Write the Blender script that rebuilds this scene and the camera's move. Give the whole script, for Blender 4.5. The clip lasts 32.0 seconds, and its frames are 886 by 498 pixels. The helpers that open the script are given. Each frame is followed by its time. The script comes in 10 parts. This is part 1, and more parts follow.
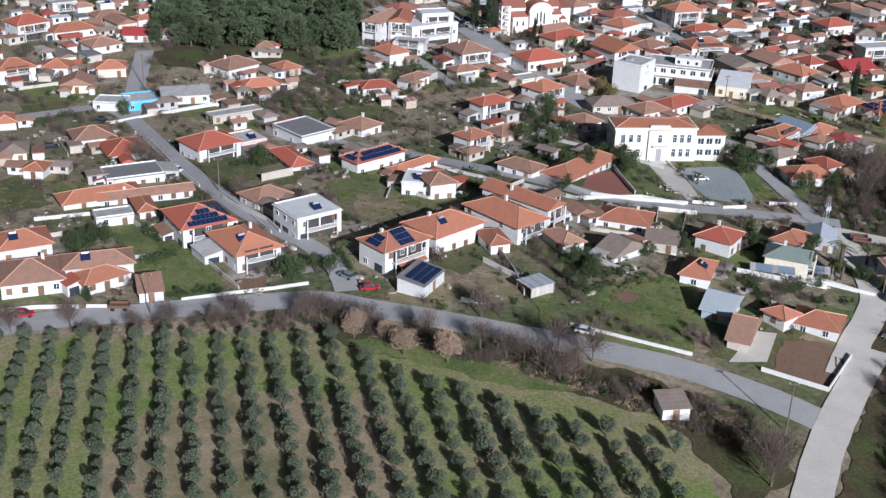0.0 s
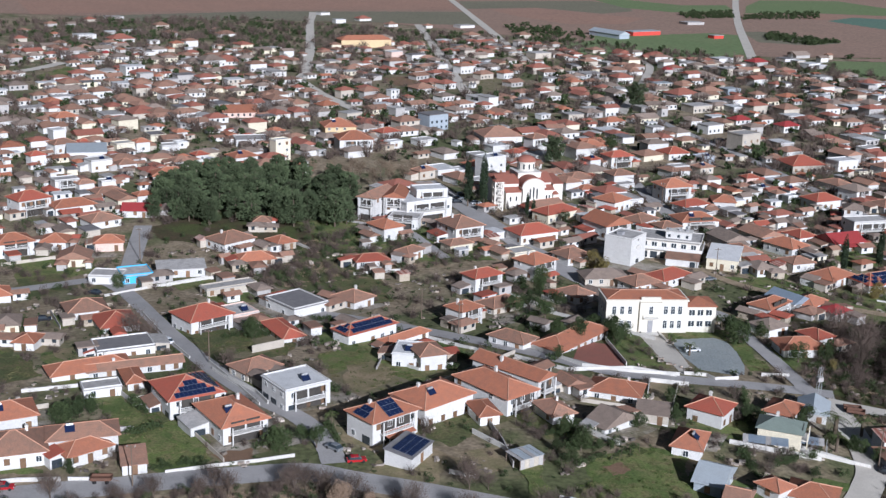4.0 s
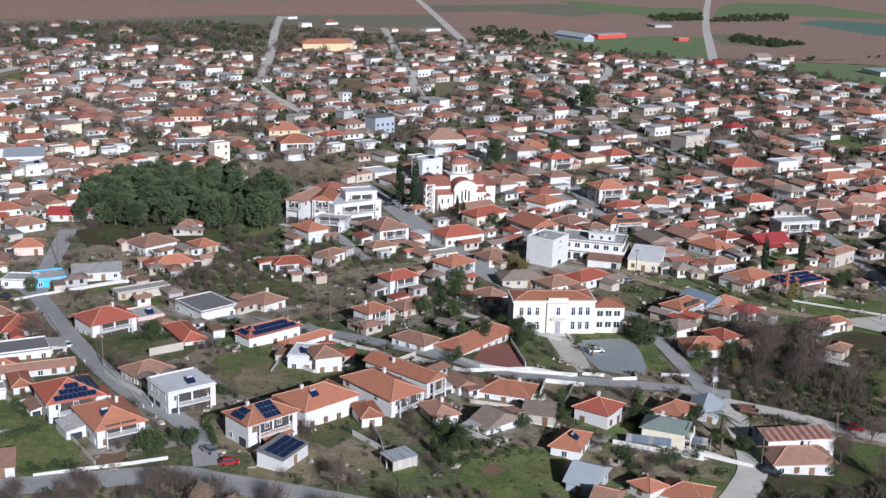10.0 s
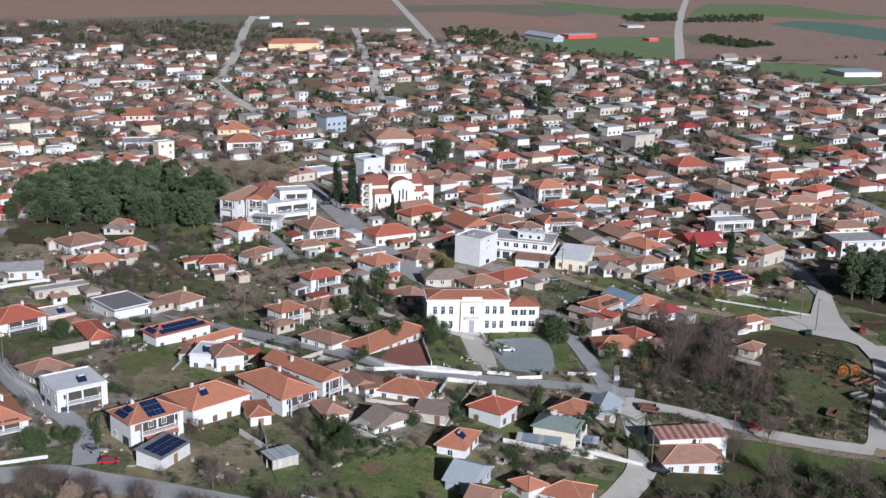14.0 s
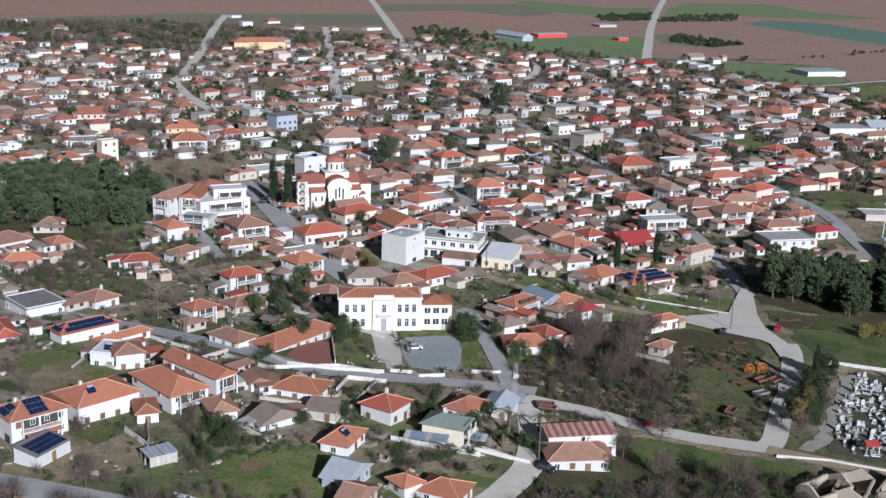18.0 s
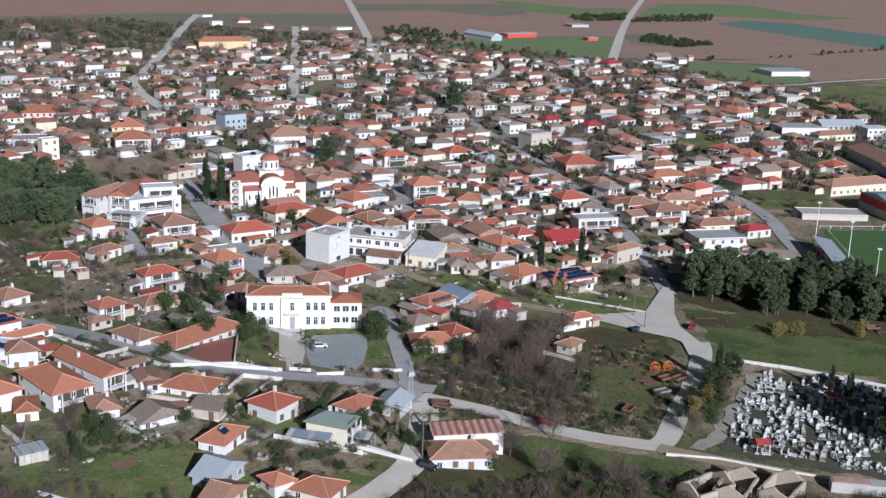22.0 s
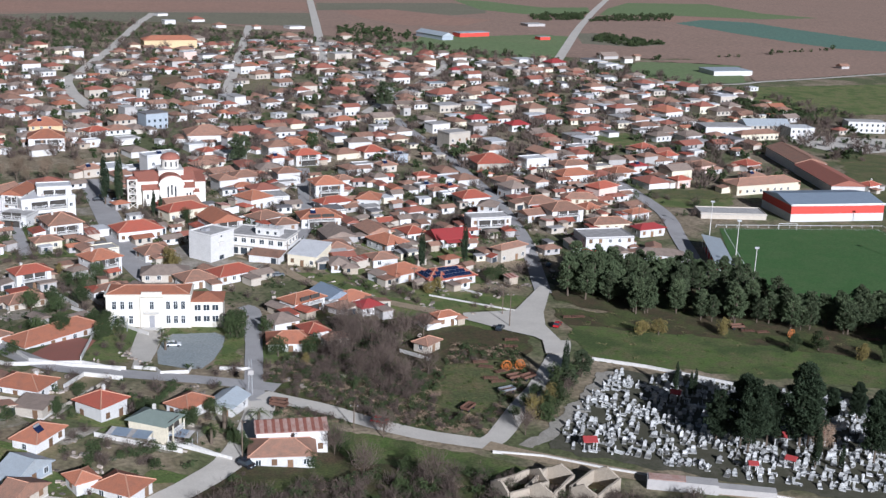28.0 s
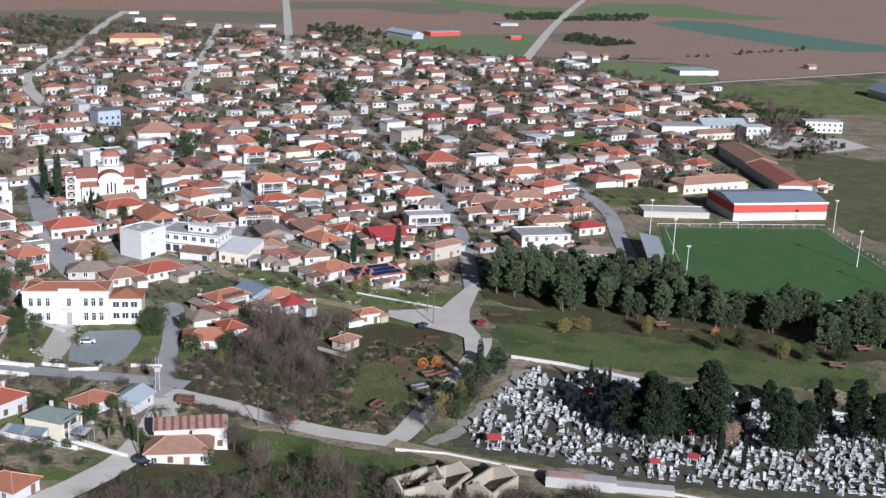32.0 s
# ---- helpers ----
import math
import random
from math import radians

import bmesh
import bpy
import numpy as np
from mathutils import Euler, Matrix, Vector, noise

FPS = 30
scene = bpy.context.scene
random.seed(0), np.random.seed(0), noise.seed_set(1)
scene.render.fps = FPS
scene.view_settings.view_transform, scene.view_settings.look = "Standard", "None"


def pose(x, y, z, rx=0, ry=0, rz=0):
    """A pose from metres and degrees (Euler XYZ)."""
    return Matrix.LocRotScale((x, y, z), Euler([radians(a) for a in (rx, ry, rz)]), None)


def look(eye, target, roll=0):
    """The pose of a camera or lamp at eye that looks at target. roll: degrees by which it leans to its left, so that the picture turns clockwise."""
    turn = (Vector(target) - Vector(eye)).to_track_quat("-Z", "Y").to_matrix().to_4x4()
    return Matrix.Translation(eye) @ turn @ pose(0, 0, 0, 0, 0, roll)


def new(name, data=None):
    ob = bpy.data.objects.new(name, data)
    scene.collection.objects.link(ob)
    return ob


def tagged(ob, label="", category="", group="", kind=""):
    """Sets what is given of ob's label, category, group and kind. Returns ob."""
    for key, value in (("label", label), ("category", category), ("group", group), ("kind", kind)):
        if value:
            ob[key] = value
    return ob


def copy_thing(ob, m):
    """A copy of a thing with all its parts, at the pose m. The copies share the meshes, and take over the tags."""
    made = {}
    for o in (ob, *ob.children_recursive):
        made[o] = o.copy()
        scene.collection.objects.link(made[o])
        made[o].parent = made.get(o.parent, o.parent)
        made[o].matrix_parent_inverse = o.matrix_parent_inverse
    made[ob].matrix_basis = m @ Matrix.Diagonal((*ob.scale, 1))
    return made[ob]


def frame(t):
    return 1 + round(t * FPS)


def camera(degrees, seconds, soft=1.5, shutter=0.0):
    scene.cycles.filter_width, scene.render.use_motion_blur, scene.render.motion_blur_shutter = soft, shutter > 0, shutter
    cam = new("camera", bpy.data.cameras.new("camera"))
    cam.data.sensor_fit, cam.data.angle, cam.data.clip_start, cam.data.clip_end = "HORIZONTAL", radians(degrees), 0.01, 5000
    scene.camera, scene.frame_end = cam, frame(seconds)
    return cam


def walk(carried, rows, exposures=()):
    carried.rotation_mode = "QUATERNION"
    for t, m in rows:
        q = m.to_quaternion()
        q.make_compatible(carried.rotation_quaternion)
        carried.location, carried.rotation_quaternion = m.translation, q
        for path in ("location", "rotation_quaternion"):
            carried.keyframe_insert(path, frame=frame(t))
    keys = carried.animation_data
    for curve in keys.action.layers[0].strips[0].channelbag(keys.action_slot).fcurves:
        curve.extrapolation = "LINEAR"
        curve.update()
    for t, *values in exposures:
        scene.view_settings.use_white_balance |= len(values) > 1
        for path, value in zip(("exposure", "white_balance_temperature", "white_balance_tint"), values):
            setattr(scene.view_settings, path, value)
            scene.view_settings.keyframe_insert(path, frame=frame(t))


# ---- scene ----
cam = camera(40.70, 32.0, soft=1.4)
walk(cam, [
    (0.0, look((-65.89, -40.84, 111.30), (-67.79, 141.27, 28.64), 2.08)),
    (0.5, look((-65.91, -40.83, 111.09), (-67.93, 142.58, 31.35), 2.09)),
    (1.0, look((-65.84, -40.97, 111.03), (-68.12, 144.14, 35.34), 2.02)),
    (1.5, look((-65.77, -41.00, 111.02), (-68.24, 145.61, 39.11), 2.01)),
    (2.0, look((-65.70, -41.17, 110.80), (-68.32, 147.04, 43.17), 1.98)),
    (2.5, look((-65.42, -41.21, 110.66), (-68.18, 148.35, 46.94), 1.97)),
    (3.0, look((-64.84, -41.30, 110.48), (-67.82, 149.64, 51.03), 1.91)),
    (3.5, look((-63.99, -41.38, 110.46), (-67.30, 150.70, 54.85), 1.86)),
    (5.5, look((-60.27, -41.55, 110.49), (-63.45, 150.79, 55.76), 1.78)),
    (6.0, look((-58.76, -41.59, 110.52), (-61.78, 150.75, 55.81), 1.75)),
    (7.0, look((-54.95, -41.30, 110.39), (-57.62, 151.09, 55.81), 1.71)),
    (8.0, look((-50.60, -41.22, 110.45), (-52.97, 151.20, 55.97), 1.66)),
    (9.0, look((-45.73, -40.92, 110.46), (-47.80, 151.51, 56.00), 1.68)),
    (10.0, look((-40.75, -40.67, 110.41), (-42.54, 151.78, 56.00), 1.69)),
    (11.0, look((-35.49, -40.35, 110.19), (-37.03, 152.15, 55.93), 1.67)),
    (12.0, look((-30.25, -40.26, 110.22), (-31.48, 152.25, 55.99), 1.70)),
    (13.0, look((-24.79, -40.05, 110.24), (-25.75, 152.46, 56.03), 1.72)),
    (14.0, look((-19.58, -39.91, 110.38), (-20.17, 152.59, 56.11), 1.81)),
    (14.5, look((-16.92, -39.85, 110.42), (-17.44, 152.65, 56.15), 1.80)),
    (16.5, look((-6.13, -40.08, 110.57), (-6.04, 152.40, 56.24), 1.88)),
    (17.0, look((-3.38, -40.02, 110.62), (-3.12, 152.46, 56.30), 1.89)),
    (18.0, look((2.16, -40.23, 110.90), (2.71, 152.25, 56.56), 1.92)),
    (19.0, look((7.62, -40.17, 110.94), (8.49, 152.30, 56.58), 1.98)),
    (20.0, look((13.40, -39.72, 110.72), (14.46, 152.77, 56.44), 1.99)),
    (21.0, look((19.07, -39.37, 110.63), (20.37, 153.13, 56.36), 2.01)),
    (22.0, look((24.89, -38.88, 110.50), (26.46, 153.63, 56.31), 2.02)),
    (23.0, look((30.80, -38.91, 110.65), (32.64, 153.60, 56.48), 2.05)),
    (24.0, look((36.68, -39.16, 110.96), (38.76, 153.34, 56.77), 2.05)),
    (25.0, look((42.59, -39.77, 111.47), (44.90, 152.71, 57.20), 2.05)),
    (25.5, look((45.45, -40.04, 111.72), (47.88, 152.43, 57.41), 2.04)),
    (27.5, look((56.89, -40.27, 112.05), (60.02, 152.20, 57.76), 2.13)),
    (28.0, look((59.86, -40.31, 112.11), (63.12, 152.15, 57.80), 2.13)),
    (29.0, look((65.47, -40.34, 112.23), (69.06, 152.10, 57.90), 2.22)),
    (29.5, look((68.15, -40.27, 112.17), (71.84, 152.18, 57.85), 2.27)),
    (30.0, look((70.86, -40.11, 112.02), (74.67, 152.34, 57.73), 2.31)),
    (30.5, look((73.07, -39.83, 111.82), (77.04, 152.62, 57.56), 2.33)),
    (31.0, look((75.14, -39.71, 111.67), (79.34, 152.75, 57.42), 2.36)),
    (31.5, look((77.02, -39.48, 111.58), (81.41, 152.97, 57.34), 2.38)),
    (32.0, look((78.74, -39.29, 111.62), (83.60, 153.16, 57.41), 2.39)),
], [(0.0, 0.40, 5620, 14), (1.0, 0.37, 5620, 14), (2.0, 0.30, 5620, 14), (3.5, 0.25, 5620, 14), (25.0, 0.28, 5620, 14), (28.0, 0.35, 5620, 14), (32.0, 0.39, 5620, 14)])

# ---------------------------------------------------------------- world and light
world = bpy.data.worlds.new("world")
scene.world = world
world.use_nodes = True
wn = world.node_tree
sky = wn.nodes.new("ShaderNodeTexSky")
sky.sky_type = 'NISHITA'
sky.sun_disc = False
sky.sun_elevation = radians(23)
sky.sun_rotation = radians(156)
sky.dust_density = 2.0
wn.nodes["Background"].inputs[1].default_value = 0.024
wn.links.new(sky.outputs[0], wn.nodes["Background"].inputs[0])
sun_data = bpy.data.lights.new("sun", 'SUN')
sun_data.energy = 5.0
sun_data.angle = radians(0.6)
sun_data.color = (1.0, 0.98, 0.95)
sun = new("sun", sun_data)
sun.matrix_world = look((40.7, -91.4, 42.5), (0, 0, 0))

# ---------------------------------------------------------------- materials
MATS = {}


def mat(name, colour, second=None, rough=0.8, metal=0.0, scale=0.6, fine=6.0, bump=0.3, vary=0.0, amount=0.5,
        courses=0.0, third=None, spec=0.3, island=False, low=0.78, high=1.14):
    """Base colour mixed with a second by coarse noise, grain by fine noise, a change from object to object."""
    m = bpy.data.materials.new(name)
    m.use_nodes = True
    nt = m.node_tree
    b = nt.nodes["Principled BSDF"]
    b.inputs["Roughness"].default_value = rough
    b.inputs["Metallic"].default_value = metal
    b.inputs["Specular IOR Level"].default_value = spec
    second = second or tuple(c * 0.7 for c in colour)
    tc = nt.nodes.new("ShaderNodeTexCoord")
    info = nt.nodes.new("ShaderNodeObjectInfo")
    shift = nt.nodes.new("ShaderNodeVectorMath")
    shift.operation = 'ADD'
    nt.links.new(tc.outputs["Object"], shift.inputs[0])
    far = nt.nodes.new("ShaderNodeMath")
    far.operation = 'MULTIPLY'
    far.inputs[1].default_value = 57.0
    nt.links.new(info.outputs["Random"], far.inputs[0])
    nt.links.new(far.outputs[0], shift.inputs[1])
    n1 = nt.nodes.new("ShaderNodeTexNoise")
    n1.inputs["Scale"].default_value = scale
    n1.inputs["Detail"].default_value = 6
    n1.inputs["Roughness"].default_value = 0.66
    nt.links.new(shift.outputs[0], n1.inputs["Vector"])
    n2 = nt.nodes.new("ShaderNodeTexNoise")
    n2.inputs["Scale"].default_value = fine
    n2.inputs["Detail"].default_value = 3
    nt.links.new(shift.outputs[0], n2.inputs["Vector"])
    ramp = nt.nodes.new("ShaderNodeMapRange")
    ramp.inputs[1].default_value, ramp.inputs[2].default_value = 0.38, 0.68
    ramp.inputs[4].default_value = amount
    nt.links.new(n1.outputs[0], ramp.inputs[0])
    mix = nt.nodes.new("ShaderNodeMix")
    mix.data_type = 'RGBA'
    mix.inputs[6].default_value = (*colour, 1)
    mix.inputs[7].default_value = (*second, 1)
    nt.links.new(ramp.outputs[0], mix.inputs[0])
    out = mix.outputs[2]
    if third:
        n3 = nt.nodes.new("ShaderNodeTexNoise")
        n3.inputs["Scale"].default_value = scale * 0.37
        n3.inputs["Detail"].default_value = 6
        nt.links.new(shift.outputs[0], n3.inputs["Vector"])
        r3 = nt.nodes.new("ShaderNodeMapRange")
        r3.inputs[1].default_value, r3.inputs[2].default_value = 0.46, 0.60
        nt.links.new(n3.outputs[0], r3.inputs[0])
        m3 = nt.nodes.new("ShaderNodeMix")
        m3.data_type = 'RGBA'
        nt.links.new(r3.outputs[0], m3.inputs[0])
        nt.links.new(out, m3.inputs[6])
        m3.inputs[7].default_value = (*third, 1)
        out = m3.outputs[2]
    grain = nt.nodes.new("ShaderNodeMapRange")
    grain.inputs[1].default_value, grain.inputs[2].default_value = 0.3, 0.7
    grain.inputs[3].default_value, grain.inputs[4].default_value = low, high
    nt.links.new(n2.outputs[0], grain.inputs[0])
    hsv = nt.nodes.new("ShaderNodeHueSaturation")
    nt.links.new(out, hsv.inputs["Color"])
    if vary:
        v = nt.nodes.new("ShaderNodeMapRange")
        v.inputs[3].default_value, v.inputs[4].default_value = 1 - vary, 1 + vary
        geo = nt.nodes.new("ShaderNodeNewGeometry")
        both = nt.nodes.new("ShaderNodeMath")
        nt.links.new(info.outputs["Random"], both.inputs[0])
        isl = nt.nodes.new("ShaderNodeMath")
        isl.operation = 'MULTIPLY'
        isl.inputs[1].default_value = 0.9 if island else 0.0
        nt.links.new(geo.outputs["Random Per Island"], isl.inputs[0])
        nt.links.new(isl.outputs[0], both.inputs[1])
        wrap = nt.nodes.new("ShaderNodeMath")
        wrap.operation = 'FRACT'
        nt.links.new(both.outputs[0], wrap.inputs[0])
        nt.links.new(wrap.outputs[0], v.inputs[0])
        mul = nt.nodes.new("ShaderNodeMath")
        mul.operation = 'MULTIPLY'
        nt.links.new(v.outputs[0], mul.inputs[0])
        nt.links.new(grain.outputs[0], mul.inputs[1])
        nt.links.new(mul.outputs[0], hsv.inputs["Value"])
    else:
        nt.links.new(grain.outputs[0], hsv.inputs["Value"])
    nt.links.new(hsv.outputs[0], b.inputs["Base Color"])
    height = n2.outputs[0]
    if courses:
        wave = nt.nodes.new("ShaderNodeTexWave")
        wave.bands_direction = 'Z'
        wave.inputs["Scale"].default_value = courses
        wave.inputs["Distortion"].default_value = 0.6
        nt.links.new(tc.outputs["Object"], wave.inputs["Vector"])
        add = nt.nodes.new("ShaderNodeMath")
        nt.links.new(wave.outputs["Fac"], add.inputs[0])
        nt.links.new(n2.outputs[0], add.inputs[1])
        height = add.outputs[0]
    if bump:
        bp = nt.nodes.new("ShaderNodeBump")
        bp.inputs["Strength"].default_value = bump
        bp.inputs["Distance"].default_value = 0.05
        nt.links.new(height, bp.inputs["Height"])
        nt.links.new(bp.outputs[0], b.inputs["Normal"])
    MATS[name] = m
    return m


ROOF = {
    'orange': mat("orange_clay_tile", (0.40, 0.155, 0.088), (0.25, 0.125, 0.088), 0.85, island=True, vary=0.2, courses=2.4, amount=0.6),
    'red': mat("red_clay_tile", (0.37, 0.095, 0.06), (0.27, 0.10, 0.07), 0.85, island=True, vary=0.2, courses=2.4, amount=0.6),
    'brown': mat("old_brown_tile", (0.32, 0.175, 0.12), (0.21, 0.14, 0.105), 0.9, island=True, vary=0.2, courses=2.4, amount=0.8),
    'grey': mat("weathered_grey_tile", (0.27, 0.21, 0.17), (0.19, 0.15, 0.125), 0.9, island=True, vary=0.2, courses=2.4, amount=0.8),
    'hall': mat("red_brown_hall_tile", (0.31, 0.115, 0.08), (0.25, 0.12, 0.09), 0.85, vary=0.05, courses=2.4, amount=0.6),
    'green': mat("grey_green_tile", (0.20, 0.24, 0.21), (0.14, 0.17, 0.15), 0.75, courses=2.4),
    'crimson': mat("crimson_sheet_roof", (0.34, 0.05, 0.05), (0.26, 0.06, 0.055), 0.5, courses=1.0),
    'metal': mat("pale_metal_sheet", (0.50, 0.55, 0.58), (0.42, 0.44, 0.45), 0.45, metal=0.3, vary=0.1, courses=3.0),
    'blue': mat("blue_grey_sheet", (0.30, 0.36, 0.43), (0.24, 0.29, 0.35), 0.5, metal=0.3, courses=1.0),
    'concrete': mat("flat_roof_concrete", (0.44, 0.42, 0.40), (0.27, 0.26, 0.25), 0.9, island=True, vary=0.15, amount=0.8),
    'dark': mat("dark_flat_roof", (0.20, 0.19, 0.19), (0.14, 0.135, 0.14), 0.9, amount=0.7),
    'white': mat("whitewashed_flat_roof", (0.60, 0.60, 0.60), (0.44, 0.44, 0.44), 0.8, amount=0.6),
    'old_rust': mat("brown_rust_sheet", (0.24, 0.085, 0.06), (0.32, 0.15, 0.11), 0.75, scale=1.0, amount=0.8),
    'rust': mat("rusty_sheet_roof", (0.46, 0.33, 0.28), (0.36, 0.16, 0.12), 0.7, scale=0.8, courses=1.0, amount=0.8),
}
WALL = {
    'white': mat("white_render", (0.62, 0.61, 0.59), (0.50, 0.485, 0.46), 0.85, vary=0.13, amount=0.5),
    'cream': mat("cream_render", (0.66, 0.60, 0.46), (0.54, 0.49, 0.38), 0.85, vary=0.08),
    'pink': mat("pink_render", (0.64, 0.48, 0.41), (0.54, 0.41, 0.36), 0.85, vary=0.08),
    'beige': mat("beige_render", (0.48, 0.43, 0.36), (0.38, 0.34, 0.29), 0.9, vary=0.1),
    'grey': mat("bare_grey_render", (0.42, 0.40, 0.38), (0.32, 0.30, 0.285), 0.9, vary=0.12),
    'red': mat("red_painted_wall", (0.55, 0.07, 0.05), (0.42, 0.06, 0.05), 0.7),
    'blue': mat("bright_blue_wall", (0.08, 0.45, 0.75), (0.07, 0.36, 0.62), 0.6),
    'steel': mat("blue_grey_cladding", (0.42, 0.47, 0.52), (0.34, 0.38, 0.42), 0.5, metal=0.2),
    'stone': mat("rubble_stone", (0.42, 0.36, 0.28), (0.30, 0.25, 0.20), 0.95, scale=2.0, bump=0.8),
    'yellow': mat("ochre_render", (0.62, 0.47, 0.27), (0.54, 0.42, 0.26), 0.85),
}
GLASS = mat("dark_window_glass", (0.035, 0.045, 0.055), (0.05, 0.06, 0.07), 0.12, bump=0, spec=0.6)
# flat dark colour that stands in for the shade inside verandas
RECESS_SHADE = mat("painted_recess_shade", (0.05, 0.045, 0.04), (0.09, 0.08, 0.07), 0.9, bump=0)
SHUTTER = mat("brown_shutter", (0.20, 0.12, 0.07), None, 0.6, vary=0.3)
FRAME = mat("white_window_frame", (0.75, 0.75, 0.73), None, 0.6, vary=0.1)
TRIM = mat("pale_concrete_trim", (0.60, 0.58, 0.54), (0.48, 0.46, 0.43), 0.9)
RIDGE = mat("pale_ridge_mortar", (0.50, 0.27, 0.18), (0.40, 0.21, 0.14), 0.9, vary=0.15)
PANEL = mat("blue_solar_cell", (0.012, 0.02, 0.055), (0.016, 0.026, 0.07), 0.25, bump=0, spec=0.5)
PANEL_EDGE = mat("grey_panel_frame", (0.22, 0.25, 0.30), None, 0.5, metal=0.4, bump=0)
STEEL = mat("galvanised_steel", (0.55, 0.56, 0.57), None, 0.45, metal=0.5)
WOOD = mat("weathered_pole_wood", (0.16, 0.12, 0.09), None, 0.9)
BARK = mat("grey_brown_bark", (0.13, 0.10, 0.075), (0.09, 0.07, 0.05), 0.95, scale=3)
ASPHALT = mat("worn_asphalt", (0.37, 0.355, 0.345), (0.29, 0.28, 0.27), 0.9, scale=0.12, fine=3, amount=0.9, bump=0.08, low=0.9, high=1.05)
PALEROAD = mat("pale_concrete_road", (0.56, 0.52, 0.455), (0.46, 0.425, 0.37), 0.9, scale=0.12, fine=3, amount=0.8, bump=0.08, low=0.9, high=1.05)
DIRT = mat("dry_dirt_track", (0.35, 0.275, 0.185), (0.25, 0.19, 0.12), 0.95, scale=0.3, fine=2, amount=0.8)
GRASS = mat("winter_grass", (0.095, 0.112, 0.038), (0.16, 0.125, 0.066), 0.95, scale=0.35, fine=2.0, bump=0.7, amount=1.0, third=(0.085, 0.10, 0.038), low=0.6, high=1.25)
LAWN = mat("green_grass", (0.125, 0.165, 0.045), (0.19, 0.16, 0.08), 0.95, scale=0.3, fine=2.0, bump=0.7, amount=0.95, third=(0.09, 0.125, 0.035), low=0.65, high=1.25)
GROVE = mat("grove_grass", (0.15, 0.20, 0.05), (0.29, 0.225, 0.14), 0.95, scale=0.09, fine=2.0, bump=0.6, amount=0.9, low=0.65, high=1.25)
CLUTTER = mat("mixed_yard_clutter", (0.36, 0.32, 0.28), (0.20, 0.15, 0.11), 0.85, scale=0.8, fine=4, vary=0.7, island=True, amount=0.9)
SOIL = mat("tilled_soil", (0.20, 0.125, 0.08), (0.15, 0.095, 0.06), 0.95, scale=0.4, fine=3, bump=0.6)
YARD = mat("pale_yard_concrete", (0.37, 0.335, 0.285), (0.22, 0.185, 0.14), 0.9, scale=0.3, fine=2, amount=1.0, third=(0.17, 0.15, 0.09), low=0.65, high=1.2)
DIRT2 = mat("tan_grove_soil", (0.30, 0.23, 0.145), (0.12, 0.125, 0.05), 0.95, scale=0.12, fine=2, bump=0.5, amount=0.9)
SOIL2 = mat("bare_plot_earth", (0.22, 0.18, 0.115), (0.13, 0.13, 0.06), 0.95, scale=0.15, fine=2, bump=0.5, amount=0.9)
PARK = mat("blue_grey_yard_paint", (0.27, 0.30, 0.30), (0.33, 0.345, 0.335), 0.85, scale=0.15, fine=2, bump=0.2, amount=0.7)
COURT = mat("faded_red_court", (0.30, 0.12, 0.09), (0.24, 0.12, 0.09), 0.9, scale=0.3, bump=0.2)
GRAVEL = mat("pale_cemetery_gravel", (0.105, 0.095, 0.07), (0.05, 0.055, 0.028), 0.95, scale=0.4, fine=3, amount=1.0, third=(0.07, 0.066, 0.042))
MEADOW = mat("olive_green_meadow", (0.085, 0.128, 0.030), (0.118, 0.108, 0.05), 0.95, scale=0.25, fine=2.0, bump=0.7, amount=1.0, third=(0.06, 0.085, 0.025), low=0.65, high=1.25)
GREYPATH = mat("grey_gravel_path", (0.34, 0.315, 0.27), (0.26, 0.235, 0.19), 0.95, scale=0.4, fine=3, amount=0.9, bump=0.3)
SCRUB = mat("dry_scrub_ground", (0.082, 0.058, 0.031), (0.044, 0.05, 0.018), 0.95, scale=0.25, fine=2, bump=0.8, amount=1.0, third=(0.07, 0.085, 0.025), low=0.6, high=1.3)
